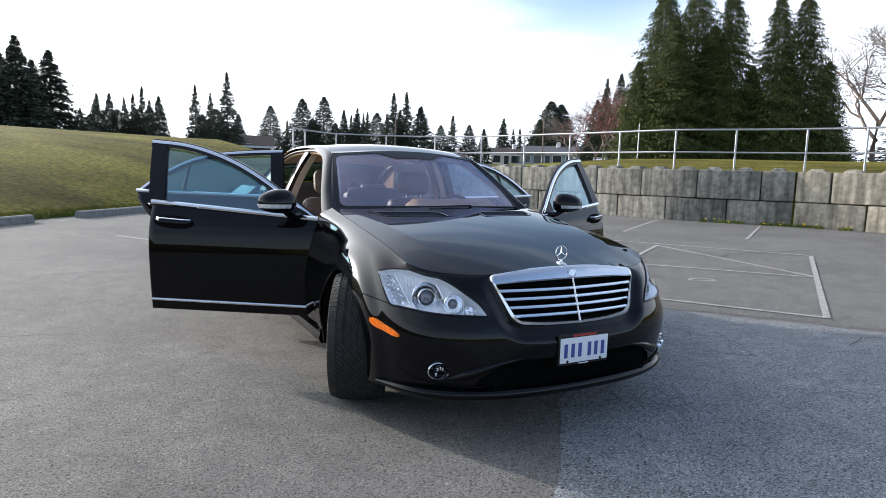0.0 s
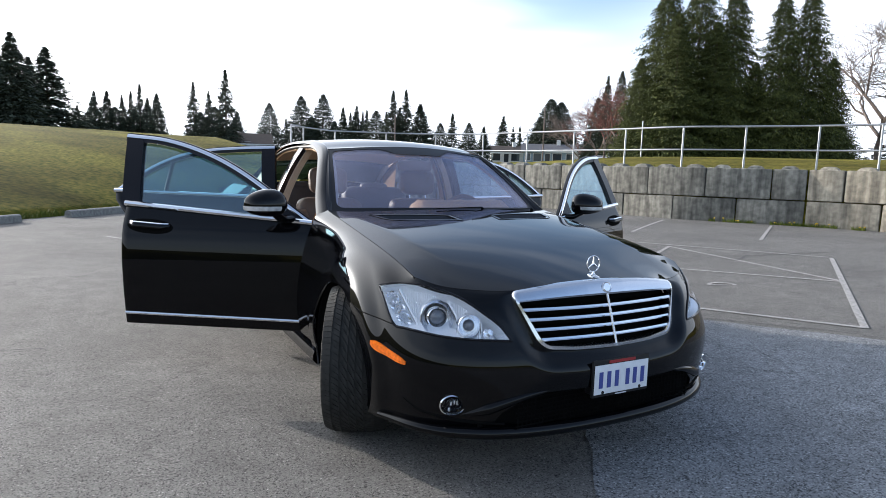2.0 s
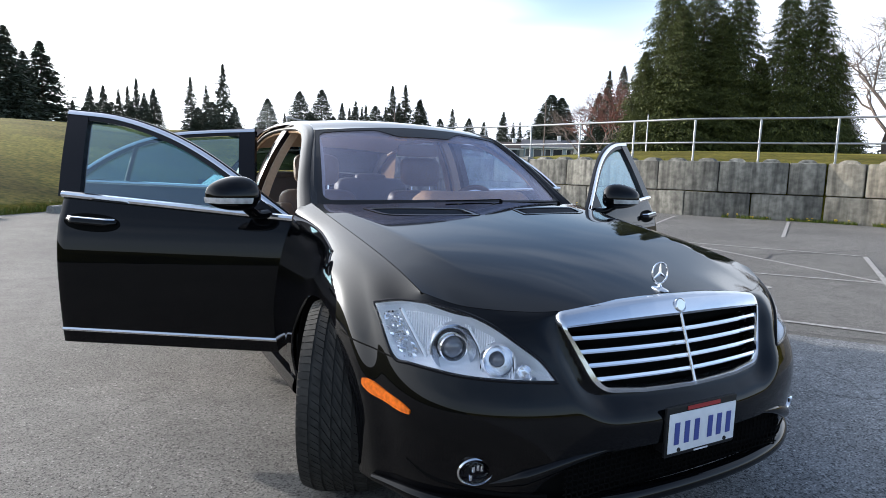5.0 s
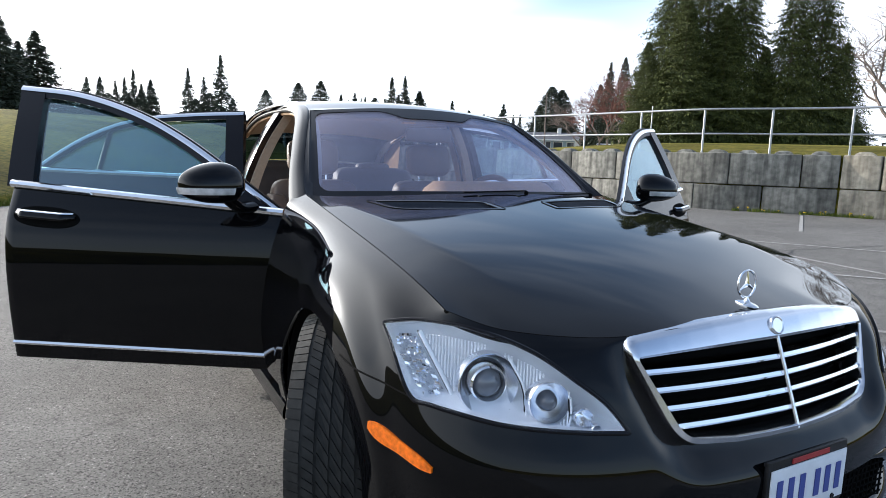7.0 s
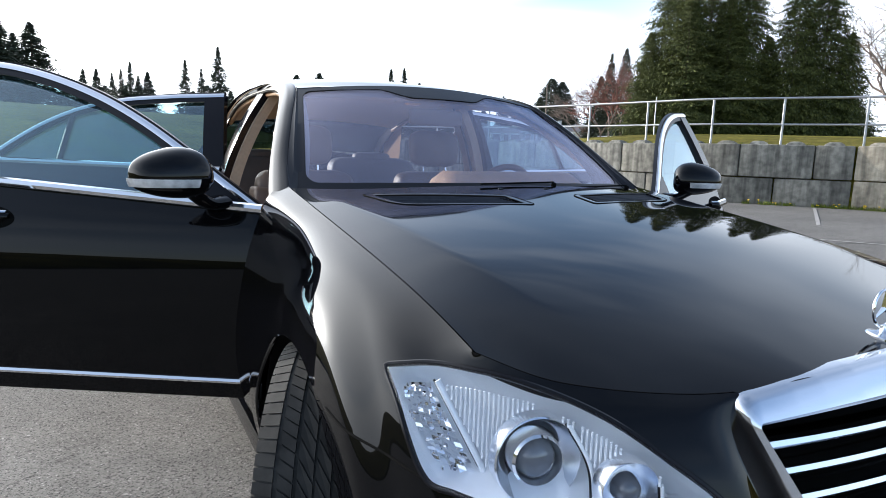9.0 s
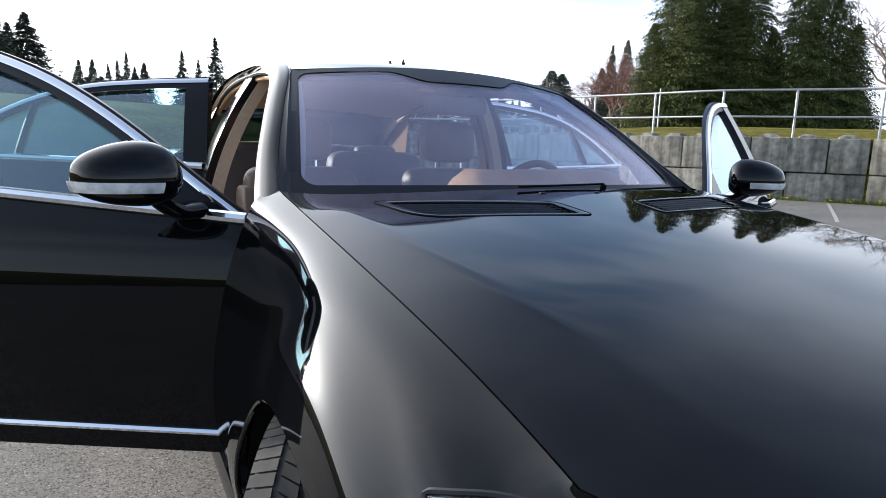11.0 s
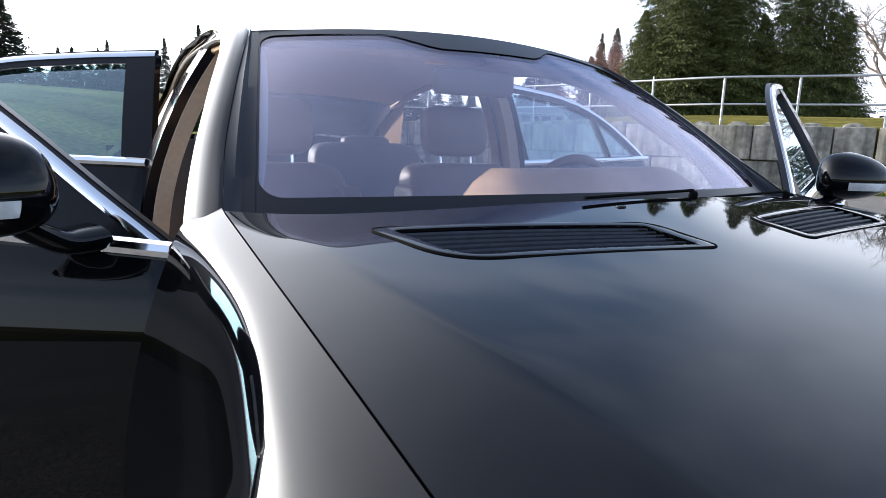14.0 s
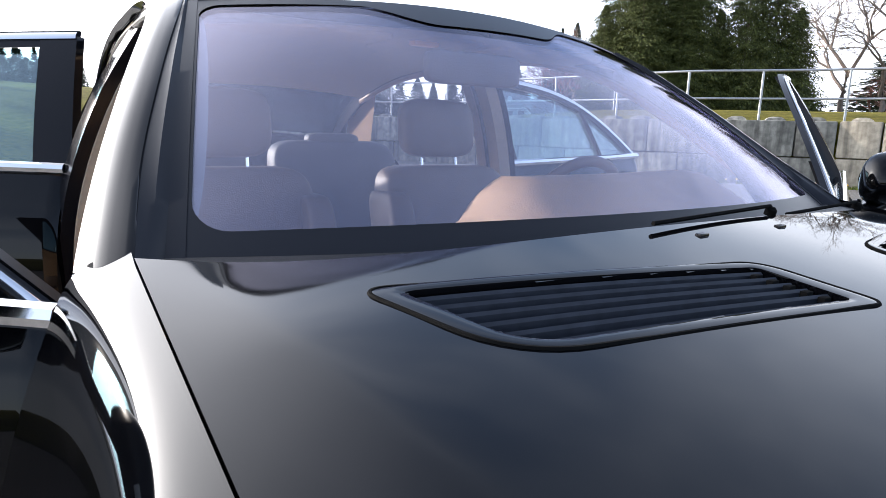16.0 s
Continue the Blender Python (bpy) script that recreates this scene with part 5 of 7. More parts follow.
def trim_to(m, gone, U, W, line):
    """Pulls the rim of a hole in the sheet onto the line that bounds it."""
    out = m.copy()
    full = np.zeros(m.shape[:2], int)
    cut = np.zeros(m.shape[:2], int)
    for di in (0, 1):
        for dj in (0, 1):
            full[di : di + gone.shape[0], dj : dj + gone.shape[1]] += 1
            cut[di : di + gone.shape[0], dj : dj + gone.shape[1]] += gone
    a, b = line[:-1], line[1:]
    ab = b - a
    for i, j in zip(*np.nonzero((cut > 0) & (cut < full))):
        if not (0 < i < m.shape[0] - 1 and 0 < j < m.shape[1] - 1):
            continue
        p = np.array((U[i, j], W[i, j]))
        t = np.clip(((p - a) * ab).sum(1) / ((ab * ab).sum(1) + 1e-12), 0, 1)
        q = a + ab * t[:, None]
        q = q[np.argmin(((q - p) ** 2).sum(1))]
        g = np.array([[(U[i + 1, j] - U[i - 1, j]) / 2, (U[i, j + 1] - U[i, j - 1]) / 2], [(W[i + 1, j] - W[i - 1, j]) / 2, (W[i, j + 1] - W[i, j - 1]) / 2]])
        if abs(np.linalg.det(g)) < 1e-9:
            continue
        s, r = np.clip(np.linalg.solve(g, q - p), -0.95, 0.95)
        out[i, j] = m[i, j] + s * (m[i + 1, j] - m[i - 1, j]) / 2 + r * (m[i, j + 1] - m[i, j - 1]) / 2
    return out


def nose_panels():
    wing, bumper = Shape(), Shape()
    idx = np.arange(NS * NR).reshape(NS, NR)
    mid = (skin[:-1, :-1] + skin[1:, :-1] + skin[1:, 1:] + skin[:-1, 1:]) / 4
    u, w = head_uv(mid)
    in_head = inside(HEAD, u, w) & (mid[..., 1] < -0.28)
    in_gr = inside(np.vstack([GRILLE, (-0.1, 0.582), (-0.1, 0.848)]), mid[..., 0], w) & (mid[..., 1] < -0.6)
    in_intake = inside(np.vstack([INTAKE, (-0.1, 0.304), (-0.1, 0.442)]), mid[..., 0], w) & (mid[..., 1] < -0.6)
    in_fog = (np.hypot((mid[..., 0] - FOG_X) * 1.15, w - FOG_Z) < 0.034) & (mid[..., 1] < -0.45)
    in_arch = np.hypot(mid[..., 1] - AXLE, mid[..., 2] - HUB) < ARCH
    gone = in_head | in_gr | in_arch | in_intake | in_fog
    U, W = head_uv(skin)
    ring = np.linspace(0, 2 * math.pi, 80)
    m = trim_to(skin, in_head, U, W, np.vstack([HEAD, HEAD[:1]]))
    m = trim_to(m, in_gr, skin[..., 0], skin[..., 2], GRILLE)
    m = trim_to(m, in_intake, skin[..., 0], skin[..., 2], INTAKE)
    m = trim_to(m, in_fog, skin[..., 0], skin[..., 2], np.c_[FOG_X + 0.034 / 1.15 * np.cos(ring), FOG_Z + 0.034 * np.sin(ring)])
    m = trim_to(m, in_arch, skin[..., 1], skin[..., 2], np.c_[AXLE + ARCH * np.cos(ring), HUB + ARCH * np.sin(ring)])
    wing.v = [tuple(q) for q in m.reshape(-1, 3)]
    bumper.v = list(wing.v)
    low = (mid[..., 1] < -0.2) & (mid[..., 2] < joint_z(mid[..., 1]))
    low |= (mid[..., 1] < -0.49) & (mid[..., 2] < 0.668)
    low |= (mid[..., 1] < -0.60) & (mid[..., 2] < 0.72) & (mid[..., 0] < 0.52)
    for i in range(NS - 1):
        for j in range(NR - 1):
            if not gone[i, j]:
                q = (idx[i, j], idx[i, j + 1], idx[i + 1, j + 1], idx[i + 1, j])
                (bumper if low[i, j] else wing).f.append(tuple(int(t) for t in q))
    return wing, bumper


wing_s, bump_s = nose_panels()
both("front_wing", lambda: Shape_of(wing_s), PAINT, smooth=60)
bm_b = Shape()
bm_b.v, bm_b.f = bump_s.v, bump_s.f
bm_m = Shape()
bm_m.v, bm_m.f = [(-x, y, z) for x, y, z in bump_s.v], [tuple(reversed(f)) for f in bump_s.f]
o = len(bm_b.v)
bm_b.v = bm_b.v + bm_m.v
bm_b.f = bm_b.f + [tuple(k + o for k in f) for f in bm_m.f]
bumper = part("front_bumper", bm_b, PAINT, car, "black front bumper with lower intake", smooth=60)


# dark inner panel just behind the skin of the nose
nose = Shape()
u_, w_ = head_uv(BACKING)
c_h, c_g = np.array((0.26, 0.72)), np.array((0.0, 0.69))
wide_head = c_h + (HEAD - c_h) * 1.05
g_full = np.vstack([GRILLE, GRILLE[-2:0:-1] * np.array((-1, 1))])
g_wide = c_g + (g_full - c_g) * 1.04
inn = np.zeros_like(BACKING)
inn[..., :2] = normal_in[:, None, :] * 0.014
hole = (inside(wide_head, u_, w_) & (BACKING[..., 1] < -0.28)) | (inside(g_wide, BACKING[..., 0], BACKING[..., 2]) & (BACKING[..., 1] < -0.6)) | (BACKING[..., 1] > -0.33) | (BACKING[..., 2] < 0.56)
nose.v = [tuple(q) for q in (BACKING + inn).reshape(-1, 3)]
for i in range(NS - 1):
    for j in range(NR - 1):
        if not hole[i : i + 2, j : j + 2].any():
            k = i * NR + j
            nose.f.append((k, k + 1, k + 1 + NR, k + NR))
both("nose_panel", lambda: Shape_of(nose), PLASTIC, smooth=60)


def on_skin(test_x, test_z, front=True):
    """The outward place on the nose at a given x and height."""
    m = skin[: NS // 2] if front else skin
    return settle(m, m[..., 0], m[..., 2], test_x, test_z)


def skin_yz(y, z):
    m = skin[NS // 3 :]
    return settle(m, m[..., 1], m[..., 2], y, z)


# arch lips and liners
def arch_lip():
    a = np.linspace(-0.35, math.pi + 0.25, 60)
    pts = []
    for t in a:
        y, z = AXLE + ARCH * math.cos(t), HUB + ARCH * math.sin(t)
        q = skin_yz(y, max(z, 0.27))
        pts.append((q[0] - 0.006, y, z))
    return Shape().tube(pts, 0.006, 8)


def liner(cy):
    a = np.linspace(-0.28, math.pi + 0.28, 40)
    r = ARCH + 0.005
    return Shape().grid([[(x, cy + r * math.cos(t), HUB + r * math.sin(t)) for t in a] for x in (0.52, 0.7, 0.895)])


both("arch_lip", arch_lip, PAINT)
both("wheel_arch_liner", lambda: liner(AXLE), DARK)


# grille
def grille_frame():
    """A flat chrome band with small bevels along both edges."""
    rows = []
    for k, dy in ((0.0, 0.024), (0.0, 0.006), (0.10, -0.003), (0.26, -0.009), (0.86, -0.014), (1.0, -0.008), (1.0, 0.030)):
        rows.append([(x, grille_y(x, z) + dy, z) for x, z in GRILLE_OUT * (1 - k) + GRILLE_IN * k])
    return Shape().grid(rows, closed=True)


gr = part("radiator_grille", Shape().grid([[(x, grille_y(x, z) + 0.055, z) for x in np.linspace(-0.415, 0.415, 12)] for z in np.linspace(0.57, 0.797, 6)]), DARK, car, "chrome-framed grille with five bars and a centre bar")
part("grille_frame", grille_frame(), GRILLECHROME, gr, "bright chrome surround", smooth=28)
for k in range(4):
    z = 0.7500 - 0.0374 * k
    half = float(np.interp(z, [0.617, 0.778], [0.336, 0.420]))
    rows = []
    for x in np.linspace(-half, half, 41):
        y = grille_y(x, z)
        rows.append([(x, y + 0.030, z - 0.007), (x, y - 0.003, z - 0.009), (x, y - 0.007, z - 0.003), (x, y - 0.003, z + 0.004), (x, y + 0.030, z + 0.007)])
    part("grille_bar", Shape().grid(rows), CHROME, gr, smooth=40)
part("grille_centre_bar", Shape().tube([(0, grille_y(0, z) - 0.008, z) for z in np.linspace(0.592, 0.796, 8)], 0.005, 8), SATIN, gr)
part("badge", Shape().lathe([(0.003, 0.0), (0.003, 0.017), (0.0045, 0.020), (0.003, 0.0225), (-0.006, 0.0225)], (0, grille_y(0, 0.820) - 0.013, 0.820), (0, -1, 0.37), 28), SATIN, gr, "round chrome emblem", smooth=14)

# emblem standing on the bonnet: a ring with three spokes on a small foot
OY = -0.690
OZ = float(z_centre(OY))
foot = Shape().lathe([(-0.002, 0.0225), (0.002, 0.0225), (0.005, 0.020), (0.0075, 0.010), (0.011, 0.0058), (0.018, 0.0042), (0.022, 0.0038)], (0, 0, 0), (0, 0, 1), 28)
foot.v = [(x, OY + 1.35 * y * (1 if abs(x) + abs(y) > 0.006 else 0.75) + 0.02 * z, OZ + z + 0.16 * y) for x, y, z in foot.v]
orn = part("bonnet_ornament", foot, CHROME, car, "chrome ring emblem on a foot")
oc = np.array((0, OY + 0.004, OZ + 0.053))
part("emblem_ring", Shape().tube([oc + 0.034 * np.array((math.cos(a), 0.04 * math.sin(a), math.sin(a))) for a in np.linspace(0, 2 * math.pi, 48, endpoint=False)], 0.0030, 10, up=(0, 1, 0), closed=True), CHROME, orn)
for a in (90, 210, 330):
    part("emblem_spoke", Shape().tube([oc, oc + 0.033 * np.array((math.cos(radians(a)), 0, math.sin(radians(a))))], [0.0052, 0.0014], 6), CHROME, orn)

# number plate in its holder; its writing as bars
py = -0.890
plate = part("number_plate", Shape().box((-0.152, py, 0.396), (0.152, py + 0.012, 0.550), 0.006), PLASTIC, car, "white number plate in a black holder")
WHITEPLATE = material("white_plate", (0.72, 0.74, 0.78), rough=0.4, vary=0.05, scale=30)
BLUEINK = material("blue_ink", (0.05, 0.07, 0.28), rough=0.5)
REDINK = material("red_ink", (0.35, 0.03, 0.03), rough=0.5)
part("plate_face", Shape().box((-0.144, py - 0.004, 0.410), (0.144, py - 0.001, 0.530), 0.001), WHITEPLATE, plate)
for x in (-0.112, -0.070, -0.028, 0.030, 0.070, 0.112):
    part("plate_bar", Shape().box((x - 0.010, py - 0.006, 0.435), (x + 0.010, py - 0.0045, 0.502)), BLUEINK, plate)
part("plate_bar", Shape().box((-0.07, py - 0.004, 0.534), (0.07, py - 0.001, 0.545)), REDINK, plate)
part("plate_bar", Shape().box((-0.03, py - 0.003, 0.400), (0.03, py - 0.001, 0.404)), WHITEPLATE, plate)
for x in (-0.10, 0.10):
    part("plate_screw", Shape().lathe([(0, 0.0), (0.003, 0.006), (0, 0.007)], (x, py - 0.004, 0.417), (0, -1, 0), 10), PLASTIC, plate)
part("plate_mount", Shape().box((-0.14, py + 0.010, 0.40), (0.14, py + 0.06, 0.54), 0.01), PLASTIC, plate)


# lower intake and fog lamps
mesh_s = Shape()
for x in np.linspace(-0.46, 0.46, 47):
    mesh_s.box((x - 0.002, -0.83, 0.30), (x + 0.002, -0.826, 0.442))
for z in np.linspace(0.31, 0.435, 8):
    mesh_s.box((-0.47, -0.83, z - 0.002), (0.47, -0.826, z + 0.002))
intake = part("lower_intake", Shape().grid([[(x, -0.80 + 0.12 * x * x, z) for x in np.linspace(-0.6, 0.6, 9)] for z in (0.275, 0.46)]), DARK, bumper, "black mesh in the lower intake")
part("intake_mesh", mesh_s, DARK, intake, smooth=0)
def bumper_fin():
    """The glossy ridge between fog lamp and intake."""
    pts = curve(np.array([on_skin(x, z, False) for x, z in ((0.665, 0.352), (0.61, 0.368), (0.55, 0.390), (0.49, 0.412), (0.43, 0.430), (0.33, 0.448))]), 24)
    return Shape().tube(pts + np.array((0.0, 0.006, 0.0)), np.interp(np.linspace(0, 1, 24), [0, 0.3, 0.6, 1], [0.004, 0.024, 0.018, 0.006]), 12)


def bumper_groove():
    """The dark slot that runs under the fog lamp."""
    pts = curve(np.array([on_skin(x, z, False) for x, z in ((0.825, 0.392), (0.79, 0.360), (0.72, 0.340), (0.62, 0.326), (0.50, 0.316))]), 24)
    return Shape().tube(pts, np.interp(np.linspace(0, 1, 24), [0, 0.5, 1], [0.002, 0.007, 0.006]), 8)


def fog_ring():
    q = on_skin(FOG_X, FOG_Z, False)
    s = Shape().lathe([(-0.03, 0.037), (0.008, 0.041), (0.011, 0.037), (0.002, 0.032), (-0.03, 0.030)], q + np.array((0.0, 0.004, 0)), (0.45, -1, 0), 28)
    s.v = [(q[0] + (x - q[0]) * 1.28, q[1] + (y - q[1]) * 1.1, z) for x, y, z in s.v]
    return s


def fog_glass():
    q = on_skin(FOG_X, FOG_Z, False)
    s = Shape().lathe([(0.004, 0.0), (0.0, 0.022), (-0.006, 0.032)], q + np.array((0.0, 0.004, 0)), (0.45, -1, 0), 28)
    s.v = [(q[0] + (x - q[0]) * 1.28, q[1] + (y - q[1]) * 1.1, z) for x, y, z in s.v]
    return s


def fog_bowl():
    q = on_skin(FOG_X, FOG_Z, False)
    s = Shape().lathe([(-0.055, 0.0), (-0.045, 0.014), (-0.012, 0.031)], q + np.array((0.0, 0.004, 0)), (0.45, -1, 0), 28)
    s.v = [(q[0] + (x - q[0]) * 1.28, q[1] + (y - q[1]) * 1.1, z) for x, y, z in s.v]
    return s


for side in (0, 1):
    turn = (lambda s: s) if side == 0 else (lambda s: s.flip_x())
    part("bumper_fin", turn(bumper_fin()), PAINT, bumper, smooth=60)
    part("bumper_groove", turn(bumper_groove()), DARK, bumper, smooth=60)
    fl = part("fog_lamp", turn(fog_ring()), CHROME, bumper, "round chrome-ringed fog lamp")
    part("fog_reflector", turn(fog_bowl()), GLOSSBLACK, fl)
    part("fog_lens", turn(fog_glass()), LENS, fl)
    q = on_skin(FOG_X, FOG_Z, False)
    for dx, dz in ((-0.016, 0.006), (-0.004, 0.010), (0.010, 0.008), (0.018, -0.014)):
        part("fog_facet", turn(Shape().box((q[0] + dx - 0.004, q[1] - 0.004, q[2] + dz - 0.008), (q[0] + dx + 0.004, q[1] + 0.004, q[2] + dz + 0.008), 0.002)), CHROME, fl)


# the lip under the bumper
lip = []
for i in range(0, int(NS * 0.50), 4):
    q = skin[i, -8]
    b = blend[i]
    lip.append((q[0] + 0.004 * b, q[1] - 0.012 * (1 - b), 0.282 + 0.006 * b))
lip = curve(np.array(lip), 60)
lip[0, 0] = 0
lip_full = np.vstack([lip[::-1] * np.array((-1, 1, 1)), lip[1:]])
part("bumper_lip", Shape().tube(lip_full, 0.030 - 0.018 * np.abs(np.linspace(-1, 1, len(lip_full))) ** 6, 14, flat=0.85), PAINT, bumper, smooth=60)


# head lamps
def head_edge(scale=1.0, push=0.0):
    """The lamp's outline laid on the nose."""
    c = np.array((0.26, 0.72))
    pts = []
    m = skin[: int(NS * 0.62)]
    U, W = head_uv(m)
    for u, w in c + (HEAD - c) * scale:
        q = settle(m, U, W, u, w, (m[..., 1] > -0.25) * 9)
        pts.append(q + np.array((0.7, -0.65, 0.25)) * push)
    p = np.array(pts)
    for _ in range(3):
        p[:, :2] = (np.roll(p, 1, 0)[:, :2] + 2 * p[:, :2] + np.roll(p, -1, 0)[:, :2]) / 4
    return p


HEAD_RIM = head_edge()
HEAD_C = HEAD_RIM.mean(0)
HEAD_OUT = np.array((0.62, -0.74, 0.26))


def head_lens():
    rows = []
    for k, push in ((1.0, 0.002), (0.985, 0.006), (0.85, 0.013), (0.6, 0.022), (0.3, 0.027), (0.02, 0.028)):
        p = HEAD_C + (HEAD_RIM - HEAD_C) * k
        rows.append(p + HEAD_OUT * push)
    return Shape().grid(rows, closed=True)


def head_body():
    rows = []
    for k, push in ((0.99, 0.0), (0.97, -0.03), (0.93, -0.06), (0.5, -0.085), (0.02, -0.09)):
        p = HEAD_C + (HEAD_RIM - HEAD_C) * k
        rows.append(p + HEAD_OUT * push)
    return Shape().grid(rows, closed=True)


def head_seal():
    return Shape().tube(HEAD_RIM + HEAD_OUT * 0.0005, 0.0052, 8, flat=0.9, up=HEAD_OUT, closed=True)


def lamp_at(u, w, depth):
    a, b = np.array((0.836, -0.348)), np.array((0.468, -0.785))
    t = (b - a) / np.linalg.norm(b - a)
    xy = a + t * u
    lift = 0.045
    return np.array((xy[0], xy[1], w)) + np.array((0.76, -0.65, 0)) * lift - HEAD_OUT * depth


LOOKOUT = (0.28, -0.96, 0.05)
LAMPS = [("projector", 0.266, 0.708, 0.066, 0.020), ("main_beam", 0.402, 0.690, 0.044, 0.020)]


def lamp_bowl(u, w, r, d):
    return Shape().lathe([(-0.045, 0.0), (-0.042, r * 0.50), (-0.030, r * 0.78), (0.004, r * 0.98), (0.010, r * 1.02), (0.008, r * 1.06), (-0.02, r * 1.08)], lamp_at(u, w, d), LOOKOUT, 48)


def lamp_eye(u, w, r, d):
    return Shape().lathe([(0.016, 0.0), (0.014, r * 0.25), (0.006, r * 0.42), (-0.012, r * 0.52)], lamp_at(u, w, d), LOOKOUT, 40)


def lamp_rim(u, w, r, d):
    return Shape().lathe([(-0.02, r * 0.50), (0.004, r * 0.52), (0.010, r * 0.57), (0.006, r * 0.63), (-0.03, r * 0.66)], lamp_at(u, w, d), LOOKOUT, 40)


def ribs(u0, u1, n, d, lamp):
    """Fine upright flutes above and below a bowl, ending at its edge."""
    _, lu, lw, lr, _ = lamp
    s = Shape()
    top = lambda u: float(np.interp(u, [0.09, 0.16, 0.25, 0.31, 0.37, 0.47], [0.806, 0.808, 0.802, 0.786, 0.766, 0.712])) - 0.006
    for k in range(n):
        u = u0 + (u1 - u0) * k / (n - 1)
        half = 1.12 * math.sqrt(max(0.0, lr * lr - (u - lu) ** 2)) + (0.004 if abs(u - lu) < lr else 0.0)
        edge = 0.820 - (u - 0.098) * 1.626 if u < 0.22 else 0.782 - (u - 0.312) * 1.67 if 0.33 < u < 0.362 else 0.0     # the slanting divider
        for hi, lo in ((top(u), max(lw + half, top(u) - 0.11, edge)), (lw - half, max(0.636, edge))):
            if hi - lo > 0.008:
                s.tube([lamp_at(u, hi, d - 0.004), lamp_at(u, (hi + lo) / 2, d - 0.002), lamp_at(u, lo, d - 0.004)], 0.0021, 5)
    return s


def signal_facets():
    """Small mirror facets, each tipped its own way, over the slanting block at the lamp's outer end."""
    rnd2 = random.Random(77)
    s = Shape()
    rows_, cols_ = 20, 7
    at_uw = lambda i, j: ((1 - i) * ((1 - j) * np.array((0.036, 0.792)) + j * np.array((0.082, 0.800))) + i * ((1 - j) * np.array((0.064, 0.668)) + j * np.array((0.182, 0.646))))
    for i in range(rows_):
        for j in range(cols_):
            q = []
            tip = [rnd2.uniform(-0.006, 0.006) for _ in range(2)]
            for di, dj in ((0, 0), (0, 1), (1, 1), (1, 0)):
                u, w = at_uw((i + 0.04 + 0.92 * di) / rows_, (j + 0.04 + 0.92 * dj) / cols_)
                q.append(lamp_at(u, w, 0.030 - 0.018 * i / rows_ + tip[0] * (di - 0.5) * 2 + tip[1] * (dj - 0.5) * 2))
            s.fan(q)
    return s


FACET = material("mirror_facets", (0.88, 0.89, 0.92), rough=0.10, metal=1.0)
LAMPGLASS = material("projector_glass", (0.10, 0.11, 0.13), rough=0.04, coat=1.0)
for side in (0, 1):
    turn = (lambda s: s) if side == 0 else (lambda s: s.flip_x())
    hl = part("head_lamp", turn(head_body()), BEZEL, car, "large clear head lamp with two round projectors", smooth=50)
    part("lamp_seal", turn(head_seal()), GLOSSBLACK, hl)
    part("lamp_lens", turn(head_lens()), LENS, hl, smooth=60).visible_shadow = False
    for name, u, w, r, d in LAMPS:
        pr = part(name, turn(lamp_bowl(u, w, r, d)), REFLECTOR, hl, smooth=50)
        part("projector_lens", turn(lamp_eye(u, w, r, d)), LAMPGLASS, hl, smooth=60)
        if name == "projector":
            part("projector_ring", turn(lamp_rim(u, w, r, d)), CHROME, hl)
    for line, wide in (([(0.098, 0.806), (0.150, 0.722), (0.205, 0.632)], 0.0085), ([(0.312, 0.772), (0.348, 0.712), (0.358, 0.640)], 0.0055), ([(0.449, 0.706), (0.452, 0.668), (0.446, 0.634)], 0.0045)):
        pts = curve(np.array([lamp_at(u, w, 0.026) for u, w in line]), 14)
        part("lamp_divider", turn(Shape().tube(pts, wide, 10, flat=0.6)), BEZEL, hl, smooth=60)
        part("divider_gap", turn(Shape().tube(pts + lamp_at(0.0, 0.0, 0.030) - lamp_at(wide * 0.9, 0.0, 0.026), 0.0022, 6)), GLOSSBLACK, hl)
    # turn signal with its facets, at the outer end
    part("turn_signal", turn(signal_facets()), FACET, hl, "faceted clear turn signal", smooth=0)
    part("lamp_rib_panel", turn(ribs(0.116, 0.318, 27, 0.026, LAMPS[0])), BEZEL, hl)
    part("lamp_rib_panel", turn(ribs(0.332, 0.445, 17, 0.026, LAMPS[1])), BEZEL, hl)
    for u, w, r in ((0.478, 0.668, 0.021), (0.505, 0.646, 0.012)):
        part("inner_lamp", turn(Shape().lathe([(-0.03, 0.0), (-0.01, r * 0.65), (0.006, r * 0.9), (0.004, r), (-0.02, r)], lamp_at(u, w, 0.03), LOOKOUT, 24)), REFLECTOR, hl)
    # amber side marker on the bumper
    mk = []
    for s_, wv in ((0.0, 0.008), (0.08, 0.0145), (0.5, 0.0155), (0.92, 0.0105), (1.0, 0.006)):
        y, z = -0.405 - 0.176 * s_, 0.583 - 0.046 * s_
        m = skin[int(NS * 0.25):]
        row = []
        for dz in (wv, 0.3 * wv, -0.4 * wv, -wv):
            q = settle(m, m[..., 1], m[..., 2], y, z + dz)
            row.append((q[0] + 0.004, y - 0.002, z + dz))
        mk.append(row)
    part("side_marker", turn(Shape().slab(curve(np.array(mk).reshape(5, 12), 14).reshape(14, 4, 3), (-0.012, 0.004, 0))), AMBER, bumper, "amber side marker lens", smooth=50)


